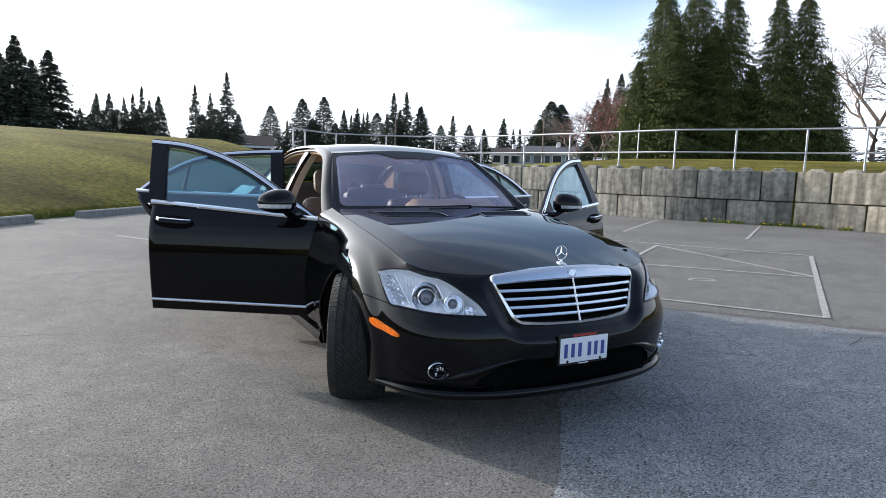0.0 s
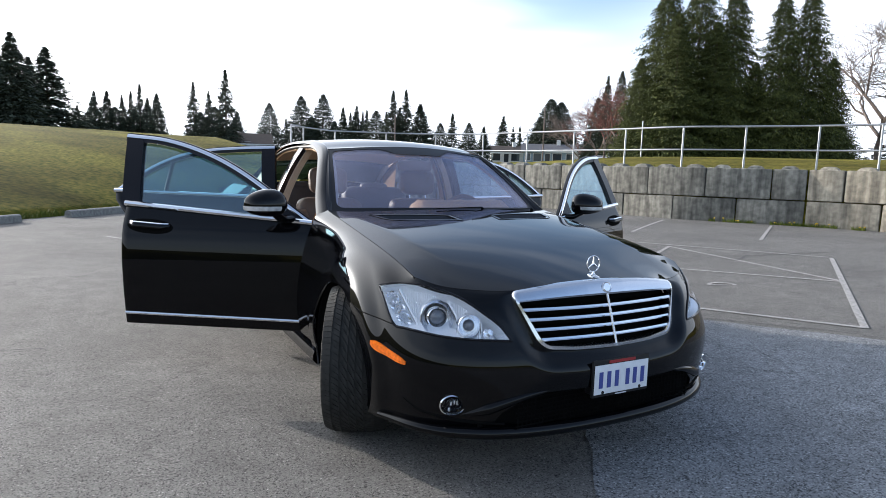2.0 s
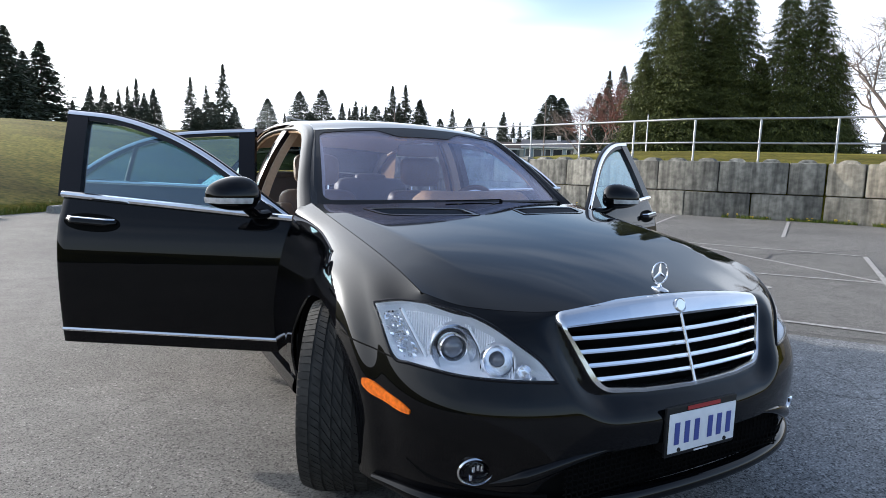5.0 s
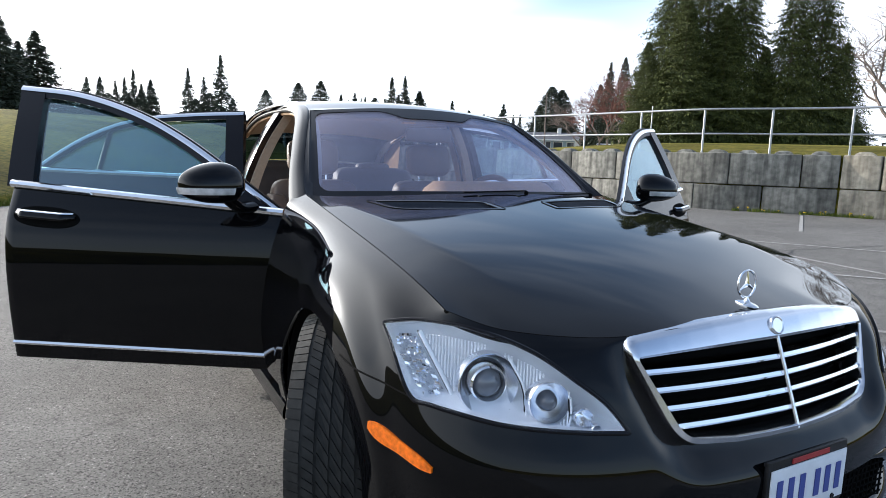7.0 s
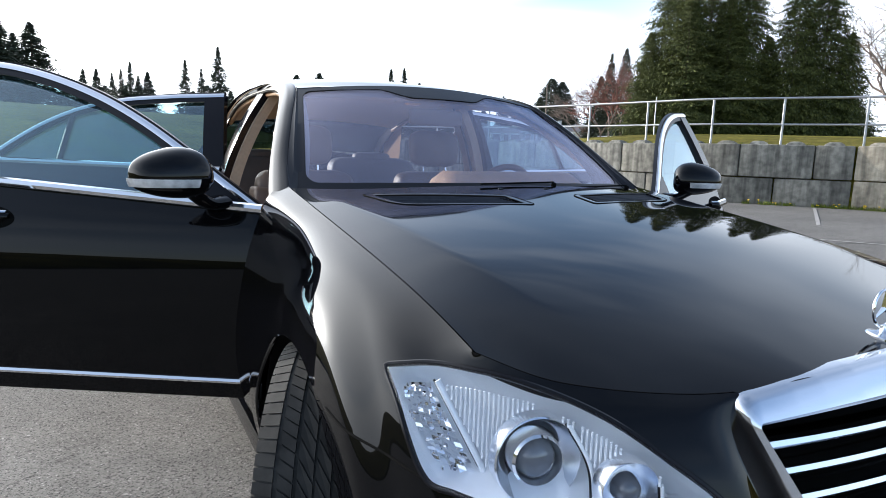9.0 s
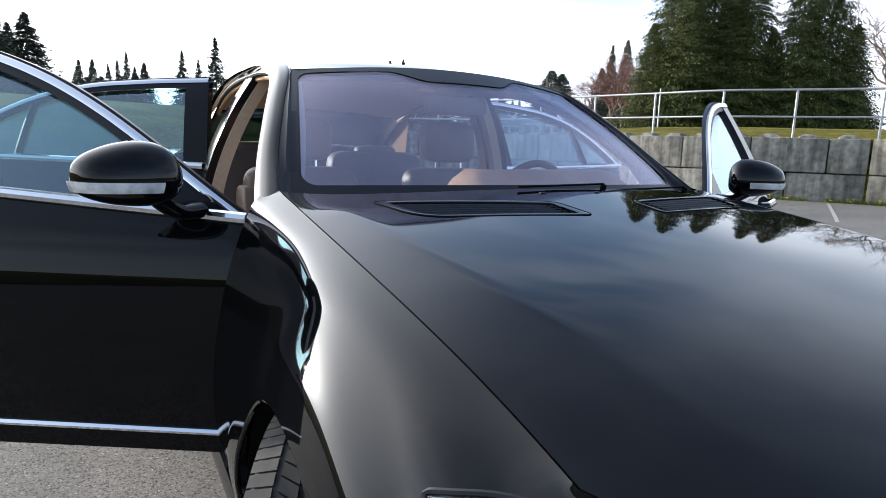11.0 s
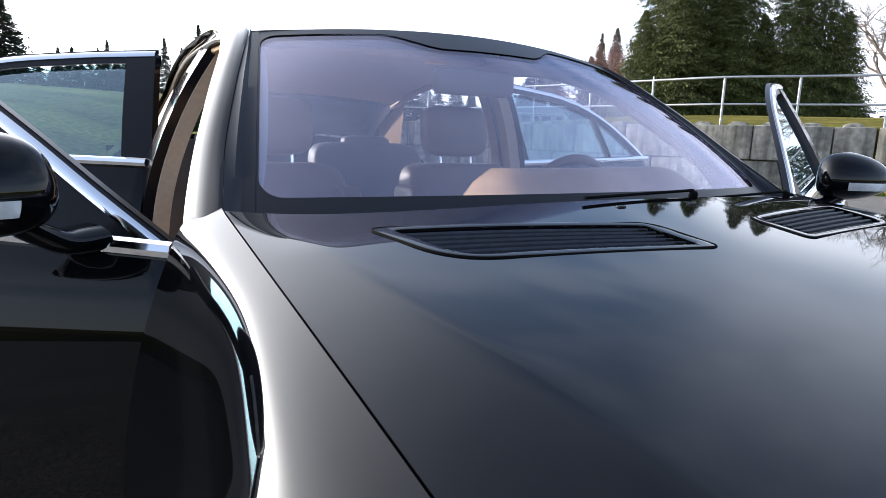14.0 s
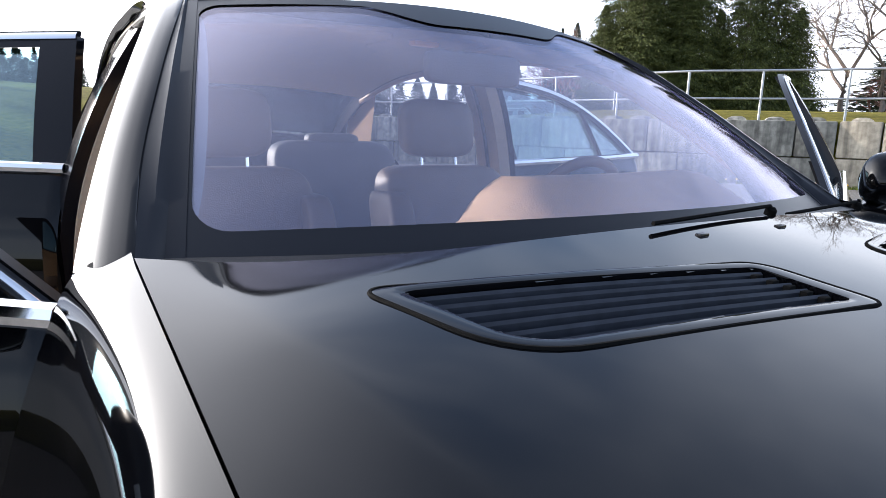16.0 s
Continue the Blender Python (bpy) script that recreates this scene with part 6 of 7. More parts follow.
# ---- cabin shell ----
def screen_point(a, b, push=0.0):
    """The windscreen: a across from -1 to 1, b up from 0 to 1."""
    a, b = np.broadcast_arrays(np.asarray(a, float), np.asarray(b, float))
    half = 0.722 + (0.565 - 0.722) * b
    x = a * half
    y = (0.505 + 0.145 * a**2) * (1 - b) + (1.14 + 0.085 * a**2) * b
    z = 0.992 * (1 - b) + (1.432 - 0.036 * a**2) * b + 0.036 * np.sin(math.pi * b) * (1 - 0.35 * a**2)
    return np.stack([x, y - 0.45 * push, z + 0.9 * push], -1)


A, B = np.meshgrid(np.linspace(-1, 1, 41), np.linspace(0, 1, 25))
screen = part("windscreen", Shape().slab(screen_point(A, B), 0.005), WINDSCREEN, car, "clear violet-tinted windscreen with black border", smooth=60)
screen.visible_shadow = False


def screen_border():
    s = Shape()
    push = 0.0025
    def strip(a0, a1, b0, b1, na, nb):
        AA, BB = np.meshgrid(np.linspace(a0, a1, na), np.linspace(b0, b1, nb))
        s.grid(screen_point(AA, BB, push))
    strip(-1, 1, 0.0, 0.125, 41, 5)
    strip(-1, 1, 0.955, 1.0, 41, 3)
    strip(-1, -0.966, 0.125, 0.955, 3, 20)
    strip(0.966, 1, 0.125, 0.955, 3, 20)
    # rounded inner corners
    for sx in (-1, 1):
        for b0, sb in ((0.125, 1), (0.955, -1)):
            ring = [(0.966 * sx, b0)] + [(sx * (0.966 - 0.06 * (1 - math.sin(t))), b0 + sb * 0.07 * (1 - math.cos(t))) for t in np.linspace(0, math.pi / 2, 8)]
            s.fan([tuple(screen_point(p, q, push)) for p, q in ring])
    # mirror mount shade at the top
    rows = []
    for p in np.linspace(-0.48, 0.48, 33):
        k = min(1.0, (0.48 - abs(p)) / 0.26)
        low = 0.956 - 0.115 * k * k * (3 - 2 * k)
        rows.append([screen_point(p, q, push) for q in np.linspace(low, 0.957, 5)])
    s.grid(rows)
    return s


part("glass_border", screen_border(), FRIT, screen, orient=False)


def glass_band(sx):
    """The pale printed band just inside the border, fading out at its ends."""
    rows = []
    for b in np.linspace(0.15, 0.93, 30):
        w = 0.030 * math.sin(math.pi * (b - 0.15) / 0.78) ** 0.35
        rows.append([screen_point(sx * 0.968, b, -0.008), screen_point(sx * (0.968 - w), b, -0.008)])
    return Shape().grid(rows)


def pillar_inner():
    """The dark lining of the windscreen pillar inside the glass, deeper towards its foot."""
    rows = []
    for b in np.linspace(0.02, 0.95, 30):
        p = screen_point(0.985, b, -0.012)
        d = 0.03 + 0.12 * max(0.0, 1 - b / 0.6) ** 1.3
        rows.append([p, p + np.array((-0.004, d * 0.5, -0.004)), p + np.array((-0.002, d, -0.02))])
    return Shape().grid(rows)


both("pillar_lining", pillar_inner, PILLARTRIM, smooth=50)
part("glass_band", glass_band(-1), BAND, screen, orient=False)

RAIL = [(0.812, 0.640, 0.965), (0.792, 0.740, 1.034), (0.765, 0.84, 1.105), (0.705, 1.02, 1.235), (0.635, 1.24, 1.365), (0.608, 1.45, 1.425), (0.603, 1.75, 1.448), (0.603, 2.1, 1.446), (0.600, 2.45, 1.420), (0.600, 2.80, 1.345), (0.635, 3.10, 1.235), (0.69, 3.35, 1.12)]
INNER = [(0.748, 0.560, 0.978), (0.728, 0.66, 1.046), (0.703, 0.79, 1.125), (0.640, 1.00, 1.27), (0.570, 1.225, 1.402), (0.545, 1.45, 1.450), (0.540, 1.75, 1.468), (0.540, 2.1, 1.466), (0.535, 2.45, 1.443), (0.53, 2.80, 1.370), (0.555, 3.08, 1.26), (0.60, 3.33, 1.135)]


# the windscreen pillar is slimmer than the roof's edge
INNER = [tuple(np.array(q) * (1 - k) + np.array(p) * k) for q, p, k in zip(INNER, RAIL, [0.20, 0.20, 0.18, 0.12, 0.05] + [0.0] * 7)]


def pillar_skin():
    o, i = curve(RAIL, 80), curve(INNER, 80)
    rows = []
    for p, q in zip(o, i):
        up = np.array((0.35, -0.15, 0.5))
        rows.append([q + (0, 0, -0.02), q, q * 0.66 + p * 0.34 + up * 0.014, q * 0.33 + p * 0.67 + up * 0.011, p, p + (-0.022, 0.012, -0.020), p + (-0.05, 0.01, -0.02)])
    dense = []
    for r in rows:
        dense.append(np.vstack([curve(np.array(r[:5]), 16), r[5:]]))
    return Shape().grid(dense)


both("roof_pillar", pillar_skin, PAINT, smooth=50)


def screen_trim():
    """The moulding that fills the step between the glass and the pillar, with a ridge along it."""
    q = curve(INNER, 400)
    rows = []
    for b in np.linspace(-0.06, 1.0, 50):
        e = screen_point(1.0, b, 0.004)
        p = q[np.argmin(((q[:, 1:] - (e + (0, 0.012, 0.018))[1:]) ** 2).sum(1))] + (0, 0, -0.001)
        p = np.array((max(p[0], e[0] + 0.004), p[1], p[2]))
        inn_ = screen_point(0.972, b, 0.004)
        lift = np.array((0.15, -0.25, 0.5))
        rows.append([inn_ + (0, 0, -0.004), inn_, e, e * 0.6 + p * 0.4 + lift * 0.010, e * 0.35 + p * 0.65 + lift * 0.004, p, p + (0.004, 0.004, -0.012)])
    return Shape().grid(rows)


both("screen_trim", screen_trim, FRIT, smooth=40)
both("pillar_trim", lambda: Shape().grid([[p + (-0.045, 0.03, -0.03), p * 0.5 + q * 0.5 + (-0.01, 0.02, -0.05), q + (0.0, 0.02, -0.022)] for p, q in zip(curve(RAIL, 60), curve(INNER, 60))]), PILLARTRIM)
both("door_seal", lambda: Shape().tube(curve(RAIL, 80)[:70] + np.array((-0.030, 0.012, -0.022)), 0.010, 8), PLASTIC)
seal2 = [(p[0] - 0.05, p[1] + 0.035, p[2] - 0.035) for p in RAIL[1:10]]
both("inner_seal", lambda: Shape().tube(curve(seal2, 60), 0.012, 8), LEATHER)


def roof_z(x, y):
    edge = spl([p[1] for p in INNER[4:10]], [p[2] for p in INNER[4:10]])(y)
    half = spl([p[1] for p in INNER[4:10]], [p[0] for p in INNER[4:10]])(y)
    return edge + 0.030 * (1 - np.clip(np.abs(x) / half, 0, 1) ** 2)


def roof_grid(drop):
    rows = []
    for t in np.linspace(0, 1, 40):
        row = []
        for a in np.linspace(-1, 1, 33):
            y0 = 1.140 + 0.085 * a * a
            y = y0 + (2.80 - y0) * t
            half = float(spl([p[1] for p in INNER[4:10]], [p[0] for p in INNER[4:10]])(y))
            row.append((a * half, y, float(roof_z(a * half, y)) - drop))
        rows.append(row)
    return rows


part("roof", Shape().slab(roof_grid(0.0), (0, 0, -0.012)), PAINT, car, smooth=50)
part("headliner", Shape().grid(roof_grid(0.045)), LINING, car, smooth=60)
# rear window, parcel shelf and tail
rear_glass = Shape().slab([[(a * (0.53 + 0.07 * t), 2.80 + 0.53 * t - 0.03 * (1 - a * a), 1.372 - 0.235 * t + 0.03 * (1 - a * a) + 0.03 * math.sin(math.pi * t)) for a in np.linspace(-1, 1, 21)] for t in np.linspace(0, 1, 12)], 0.005)
rg = part("rear_window", rear_glass, DEEPTINT, car, smooth=60)
rg.visible_shadow = False
tail_z = spl([3.30, 3.45, 3.8, 4.10, 4.16], [1.13, 1.125, 1.11, 1.07, 1.03])
part("boot_lid", Shape().slab([[(a * (0.72 - 0.05 * t), 3.32 + 0.82 * t, float(tail_z(3.32 + 0.82 * t)) + 0.02 * (1 - a * a) - 0.06 * abs(a) ** 4) for a in np.linspace(-1, 1, 25)] for t in np.linspace(0, 1, 16)], (0, 0, -0.02)), PAINT, car, smooth=50)


def flank_x(z):
    return spl([0.18, 0.24, 0.32, 0.45, 0.60, 0.75, 0.85, 0.92, 0.965, 1.00], [0.885, 0.905, 0.915, 0.926, 0.933, 0.931, 0.919, 0.899, 0.878, 0.86])(z)


def rear_wing():
    s = Shape()
    ys_, zs_ = np.linspace(2.60, 4.17, 70), np.linspace(0.26, 1.10, 48)
    P = np.array([[(float(flank_x(min(z, 1.0))) - max(0, z - 1.0) * 1.3 - 0.10 * max(0, (y - 3.7) / 0.47) ** 2, y, z) for z in zs_] for y in ys_])
    s.v = [tuple(q) for q in P.reshape(-1, 3)]
    for i in range(len(ys_) - 1):
        for j in range(len(zs_) - 1):
            y, z = (ys_[i] + ys_[i + 1]) / 2, (zs_[j] + zs_[j + 1]) / 2
            if math.hypot(y - BASE, z - HUB) > ARCH and y > np.interp(z, [0.3, 0.6, 0.96, 1.1], [2.62, 2.66, 2.99, 3.06]):
                k = i * len(zs_) + j
                s.f.append((k, k + 1, k + 1 + len(zs_), k + len(zs_)))
    return s


both("rear_wing", rear_wing, PAINT, smooth=50)
both("wheel_arch_liner", lambda: liner(BASE), DARK)
part("rear_bumper", Shape().grid([[(a * (0.85 - 0.04 * abs(t - 0.4)), 4.19 - 0.10 * a**4 - 0.05 * t * t, 0.25 + 0.8 * t) for a in np.linspace(-1, 1, 25)] for t in np.linspace(0, 1, 10)]), PAINT, car, smooth=50)


# sills, floor, bulkheads, centre pillars
def sill():
    sec = [(0.70, 0.245), (0.875, 0.24), (0.895, 0.27), (0.885, 0.31), (0.84, 0.33), (0.76, 0.365), (0.72, 0.365)]
    return Shape().grid([[(x, y, z) for x, z in curve(sec, 18)] for y in np.linspace(0.44, 2.62, 12)])


both("door_sill", sill, PAINT)
part("floor_pan", Shape().box((-0.62, -0.45, 0.20), (0.62, 4.05, 0.27), 0.02), DARK, car)
part("bulkhead", Shape().box((-0.72, 0.42, 0.24), (0.72, 0.56, 0.97), 0.02), DARK, car)
part("engine_bay", Shape().box((-0.51, -0.60, 0.26), (0.51, 0.42, 0.74), 0.05), DARK, car)
both("door_jamb", lambda: Shape().box((0.68, 0.69, 0.25), (0.815, 0.80, 0.955), 0.04), PAINT)
both("hinge", lambda: Shape().box((0.85, 0.74, 0.80), (0.885, 0.80, 0.84), 0.008), PAINT)
both("hinge", lambda: Shape().box((0.85, 0.74, 0.45), (0.885, 0.80, 0.49), 0.008), PAINT)


def b_pillar(dx, w):
    path = curve([(0.80 + dx, 1.95, 0.28), (0.80 + dx, 1.95, 0.6), (0.765 + dx, 1.93, 0.98), (0.665 + dx, 1.88, 1.26), (0.56 + dx, 1.85, 1.44)], 24)
    return Shape().grid([[p + (-0.05, -w, 0), p + (0.0, -w, 0), p + (0.015, 0, 0), p + (0, w, 0), p + (-0.05, w, 0)] for p in path])


both("centre_pillar", lambda: b_pillar(0.0, 0.06), GLOSSBLACK, smooth=50)
both("pillar_cover", lambda: b_pillar(-0.035, 0.07), LINING, smooth=50)
both("c_pillar_trim", lambda: Shape().grid([[(0.565 + 0.13 * u, 2.70 + 0.35 * u + 0.30 * t, 1.36 - 0.38 * u - 0.02 * t) for t in (0, 0.5, 1)] for u in np.linspace(0, 1, 8)]), LEATHER)
part("parcel_shelf", Shape().box((-0.66, 2.78, 0.93), (0.66, 3.36, 0.96), 0.01), LEATHER, car)


# ---- wheels ----
def tyre_shape():
    s = Shape()
    w = 0.140
    prof = [(-w * 0.78, 0.235), (-w * 0.98, 0.262), (-w, 0.295), (-w * 0.95, 0.322), (-w * 0.80, 0.339), (-w * 0.45, 0.3445), (0, 0.345), (w * 0.45, 0.3445), (w * 0.80, 0.339), (w * 0.95, 0.322), (w, 0.295), (w * 0.98, 0.262), (w * 0.78, 0.235)]
    p = curve(prof, 40)
    s.lathe([(a, b - (0.006 if 0.330 < b else 0)) for a, b in p], (0, 0, 0), (1, 0, 0), 72)
    return s


def tread_shape():
    """Raised tread blocks: ribs with slanted cuts, as on a directional tyre."""
    s = Shape()
    w = 0.140
    def radius(a):
        return float(np.interp(abs(a) / w, [0, 0.45, 0.8, 0.93], [0.345, 0.3445, 0.3395, 0.327]))
    cols = [(0.68, 0.96, 0.015, 84), (0.42, 0.62, 0.05, 84), (0.16, 0.37, 0.13, 60), (-0.07, 0.13, 0.13, 60), (-0.30, -0.10, 0.13, 60), (-0.62, -0.36, 0.05, 84), (-0.96, -0.68, 0.015, 84)]
    for c0, c1, slant, n in cols:
        for k in range(n):
            a0, a1 = 2 * math.pi * (k + 0.07) / n, 2 * math.pi * (k + 0.93) / n
            top, low = [], []
            for u, a in ((c0, a0), (c1, a0 + slant), (c1, a1 + slant), (c0, a1)):
                x = u * w
                r = radius(x)
                top.append((x, r * math.cos(a), r * math.sin(a)))
                low.append((x, (r - 0.009) * math.cos(a), (r - 0.009) * math.sin(a)))
            o = len(s.v)
            s.v += top + low
            s.f += [(o, o + 1, o + 2, o + 3)] + [(o + i, o + 4 + i, o + 4 + (i + 1) % 4, o + (i + 1) % 4) for i in range(4)]
    return s


def rim_shape():
    s = Shape().lathe([(-0.09, 0.20), (-0.095, 0.235), (0.085, 0.240), (0.098, 0.238), (0.096, 0.228), (0.07, 0.215), (-0.05, 0.205)], (0, 0, 0), (1, 0, 0), 56)
    s.lathe([(0.075, 0.0), (0.075, 0.045), (0.05, 0.062), (0.0, 0.065)], (0, 0, 0), (1, 0, 0), 24)
    for k in range(5):
        for d in (-0.16, 0.16):
            a = 2 * math.pi * k / 5
            p = [(0.058, 0.05 * math.cos(a + d * 1.5), 0.05 * math.sin(a + d * 1.5)), (0.07, 0.14 * math.cos(a + d * 1.1), 0.14 * math.sin(a + d * 1.1)), (0.075, 0.226 * math.cos(a + d * 0.9), 0.226 * math.sin(a + d * 0.9))]
            s.tube(p, [0.024, 0.019, 0.022], 8, up=(1, 0, 0))
    return s


ALLOY = material("silver_alloy", (0.55, 0.56, 0.58), rough=0.28, metal=0.9)
STEER = -26.0
for wx, wy, turn in ((0.795, AXLE, STEER), (-0.795, AXLE, 180 + STEER), (0.80, BASE, 0), (-0.80, BASE, 180)):
    wheel = empty("wheel", "", "", at=pose(wx, wy, HUB, 0, 0, turn))
    for k in ("label", "category"):
        if k in wheel:
            del wheel[k]
    wheel.parent = car
    part("tyre", tyre_shape(), RUBBER, wheel, "black worn rubber tyre", smooth=50)
    part("tread", tread_shape(), RUBBER, wheel, smooth=0)
    part("rim", rim_shape(), ALLOY, wheel, "silver five-spoke alloy rim", smooth=40)
    part("brake_disc", Shape().lathe([(0.0, 0.05), (0.0, 0.165), (-0.03, 0.165), (-0.03, 0.05)], (0, 0, 0), (1, 0, 0), 32), SATIN, wheel)


# ---- doors ----
F_TOP = spl([0.715, 0.85, 1.00, 1.15, 1.30, 1.45, 1.65, 1.90], [0.966, 1.052, 1.150, 1.240, 1.315, 1.372, 1.424, 1.448])
R_TOP = spl([1.88, 2.20, 2.45, 2.65, 2.80, 2.93, 3.035], [1.436, 1.418, 1.390, 1.335, 1.257, 1.160, 1.066])


def side_x(z):
    """The flank below the waist, the leaning glass above it."""
    z = np.asarray(z, float)
    return np.where(z < 0.962, flank_x(z), 0.879 - 0.50 * (z - 0.962) - 0.22 * (z - 0.962) ** 2)


def belt_z(y):
    y = np.asarray(y, float)
    return np.where(y < 1.85, 0.964 + 0.073 * (y - 0.72), 1.0465 + 0.016 * (y - 1.85))


def door(front, hinge_y, open_deg, side, out=0.0):
    """A door with its skin, inner trim, window and fittings, hung at its hinge and swung open."""
    y0, y1 = (0.722, 1.780) if front else (1.840, 3.0)
    top = F_TOP if front else R_TOP
    hx = 0.875
    hinge = np.array((hx, 0.775 if front else 1.955, 0))

    def rear_edge(z):
        return y1 + 0.03 * (z - 0.4) if front else float(np.interp(z, [0.25, 0.45, 0.62, 0.74, 0.84, 0.90, 1.00], [2.60, 2.64, 2.74, 2.84, 2.95, 3.015, 3.045]))

    def front_edge(z):
        return y0 - 0.014 * (0.96 - z) if front else y0

    def lean(z):
        """The upper corner of the door by the centre pillar leans back."""
        return 0.20 * (z - 1.04)

    def place(sh):
        sh.v = [(x - hinge[0], y - hinge[1], z) for x, y, z in sh.v]
        return sh.flip_x() if side < 0 else sh

    at = pose(side * (hx + out), hinge_y + 0.5 * out, 0, 0, 0, -side * open_deg)
    zs = np.linspace(0.338, 0.958, 40)
    P = []
    for z in zs:
        a, b = front_edge(z), rear_edge(z)
        row = []
        for t in np.linspace(0, 1, 60):
            y = a + (b - a) * t
            up = (z - 0.338) / 0.62
            zt = 0.345 + 0.022 * (min(y, 1.85) - 0.72) + up * (float(belt_z(y)) - 0.345 - 0.022 * (min(y, 1.85) - 0.72))
            edge = max(0.0, 1 - min(y - a, b - y) / 0.012)
            row.append((float(side_x(zt)) - 0.008 * edge**2, y, zt))
        P.append(row)
    P = np.array(P)
    body = part("front_door" if front else "rear_door", place(Shape().slab(P, (-0.055, 0, 0))), PAINT, car, "open black " + ("front" if front else "rear") + " door with chrome window trim", smooth=45, at=at)
    inner = P[2:-1:2, 1:-1:2] + np.array((-0.062, 0, 0))
    inner[:, :, 0] -= 0.02 * np.sin(np.linspace(0, math.pi, inner.shape[0]))[:, None]
    part("inner_trim", place(Shape().slab(inner, (-0.03, 0, 0))), LEATHER, body, "tan leather door lining", smooth=45)
    ymid = (y0 + y1) / 2
    part("armrest", place(Shape().box((0.77, ymid - 0.30, 0.66), (0.835, ymid + 0.35, 0.73), 0.02)), BROWN, body)
    part("door_pocket", place(Shape().box((0.785, ymid - 0.38, 0.41), (0.845, ymid + 0.30, 0.50), 0.02)), LEATHER, body)

    # chrome strip at the foot, chrome rail at the waist
    zf = 0.405
    strip = [(float(side_x(zf)) + 0.001, y, zf + 0.024 * (min(y, 1.85) - 0.72)) for y in np.linspace(front_edge(zf) + 0.005, rear_edge(zf) - 0.005, 20)]
    part("chrome_strip", place(Shape().tube(strip, 0.009, 6, flat=1.0)), CHROME, body)
    yb = np.linspace(y0, (y1 + 0.02 if front else 3.035), 30)
    rail_pts = np.array([(float(side_x(belt_z(y))) + 0.004, y, float(belt_z(y)) + 0.004) for y in yb])
    part("waist_trim", place(Shape().tube(rail_pts, 0.015, 8, flat=1.0)), CHROME, body)
    # window frame: black channel, chrome outer edge
    yy = np.linspace(y0 + 0.002 if front else 1.90, 1.90 if front else 3.035, 60)
    zz = np.maximum(top(yy), belt_z(yy))
    outer = np.array([(float(side_x(z)), y, z) for y, z in zip(yy, zz)])
    dirs = np.gradient(outer[:, 1:], axis=0)
    nrm = np.stack([dirs[:, 1], -dirs[:, 0]], 1)
    nrm /= np.linalg.norm(nrm, axis=1, keepdims=True)
    nrm[nrm[:, 1] > 0] *= -1
    nrm[:5], nrm[-5:] = nrm[5], nrm[-6]

    def inward(d):
        yz = outer[:, 1:] + nrm * d
        yz[:, 1] = np.maximum(yz[:, 1], belt_z(yz[:, 0]))
        return np.array([(float(side_x(z)), y, z) for y, z in yz])

    e0, e1, e2 = inward(0.0), inward(0.019), inward(0.042)
    part("window_chrome", place(Shape().grid([e0 + (-0.006, 0, 0), e0 + (0.007, 0, 0), (e0 + e1) / 2 + (0.010, 0, 0), e1 + (0.007, 0, 0), e1 + (-0.004, 0, 0)])), CHROME, body, smooth=40)
    fr = Shape().grid([e0 + (-0.004, 0, 0.006), e0 + (-0.022, 0, 0.006), e2 + (-0.022, 0, 0), e2 + (-0.004, 0, 0), e1 + (0.002, 0, 0), e0 + (0.0, 0, 0.004)])
    part("window_frame", place(fr), FRIT, body, smooth=40)
    # upright at the centre pillar
    if front:
        up0, up1 = y1 - 0.060, y1 + 0.040
    else:
        up0, up1 = 1.822, 1.925
    zu = np.linspace(float(belt_z(up0)), float(top(1.90)) - 0.012, 14)
    part("window_upright", place(Shape().slab([[(float(side_x(z)) + 0.003, y + lean(z), z) for y in np.linspace(up0, up1, 4)] for z in zu], (-0.045, 0, 0))), GLOSSBLACK, body, smooth=40)
    if front:
        # black sail panel ahead of the glass
        ys_ = np.linspace(y0 + 0.01, 0.965, 12)
        part("mirror_sail", place(Shape().slab([[(float(side_x(z)) + 0.002, y, z) for z in np.linspace(float(belt_z(y)), max(float(top(y)) - 0.012, float(belt_z(y)) + 0.001), 6)] for y in ys_], (-0.03, 0, 0))), GLOSSBLACK, body, smooth=40)
        g0, g1 = 0.93, up0 + 0.08
    else:
        g0, g1 = up1 - 0.01, 3.00
    G = []
    for y in np.linspace(g0, g1, 40):
        zt = max(float(top(y)) - 0.045, float(belt_z(y)) + 0.004)
        G.append([(float(side_x(z)) - 0.018, y, z) for z in np.linspace(float(belt_z(y)) - 0.02, zt, 14)])
    pane = part("window_pane", place(Shape().slab(G, (-0.004, 0, 0))), TINTED, body, "blue-green tinted window glass", smooth=60)
    pane.visible_shadow = False
    if not front:
        q = np.linspace(float(belt_z(2.66)), float(top(2.66)) - 0.03, 8)
        part("quarter_bar", place(Shape().tube([(float(side_x(z)) - 0.012, 2.66, z) for z in q], 0.014, 8)), PLASTIC, body)
    # handle: dark cup, body-coloured grip with a chrome blade
    hy = (1.635 if front else 2.80)
    hz = float(belt_z(hy)) - 0.102
    sx = float(side_x(hz))

    def flat_on(y, z, lift):
        zt = z + 0.06 * (y - hy)
        return (float(side_x(zt)) + lift, y, zt)

    cup = []
    for k, lift in ((1.10, 0.0006), (1.0, 0.0022), (0.90, 0.0012), (0.5, 0.001), (0.02, 0.001)):
        cup.append([flat_on(hy + 0.118 * k * math.copysign(abs(math.cos(a)) ** 0.8, math.cos(a)), hz - 0.006 + 0.036 * k * math.sin(a), lift) for a in np.linspace(0, 2 * math.pi, 40, endpoint=False)])
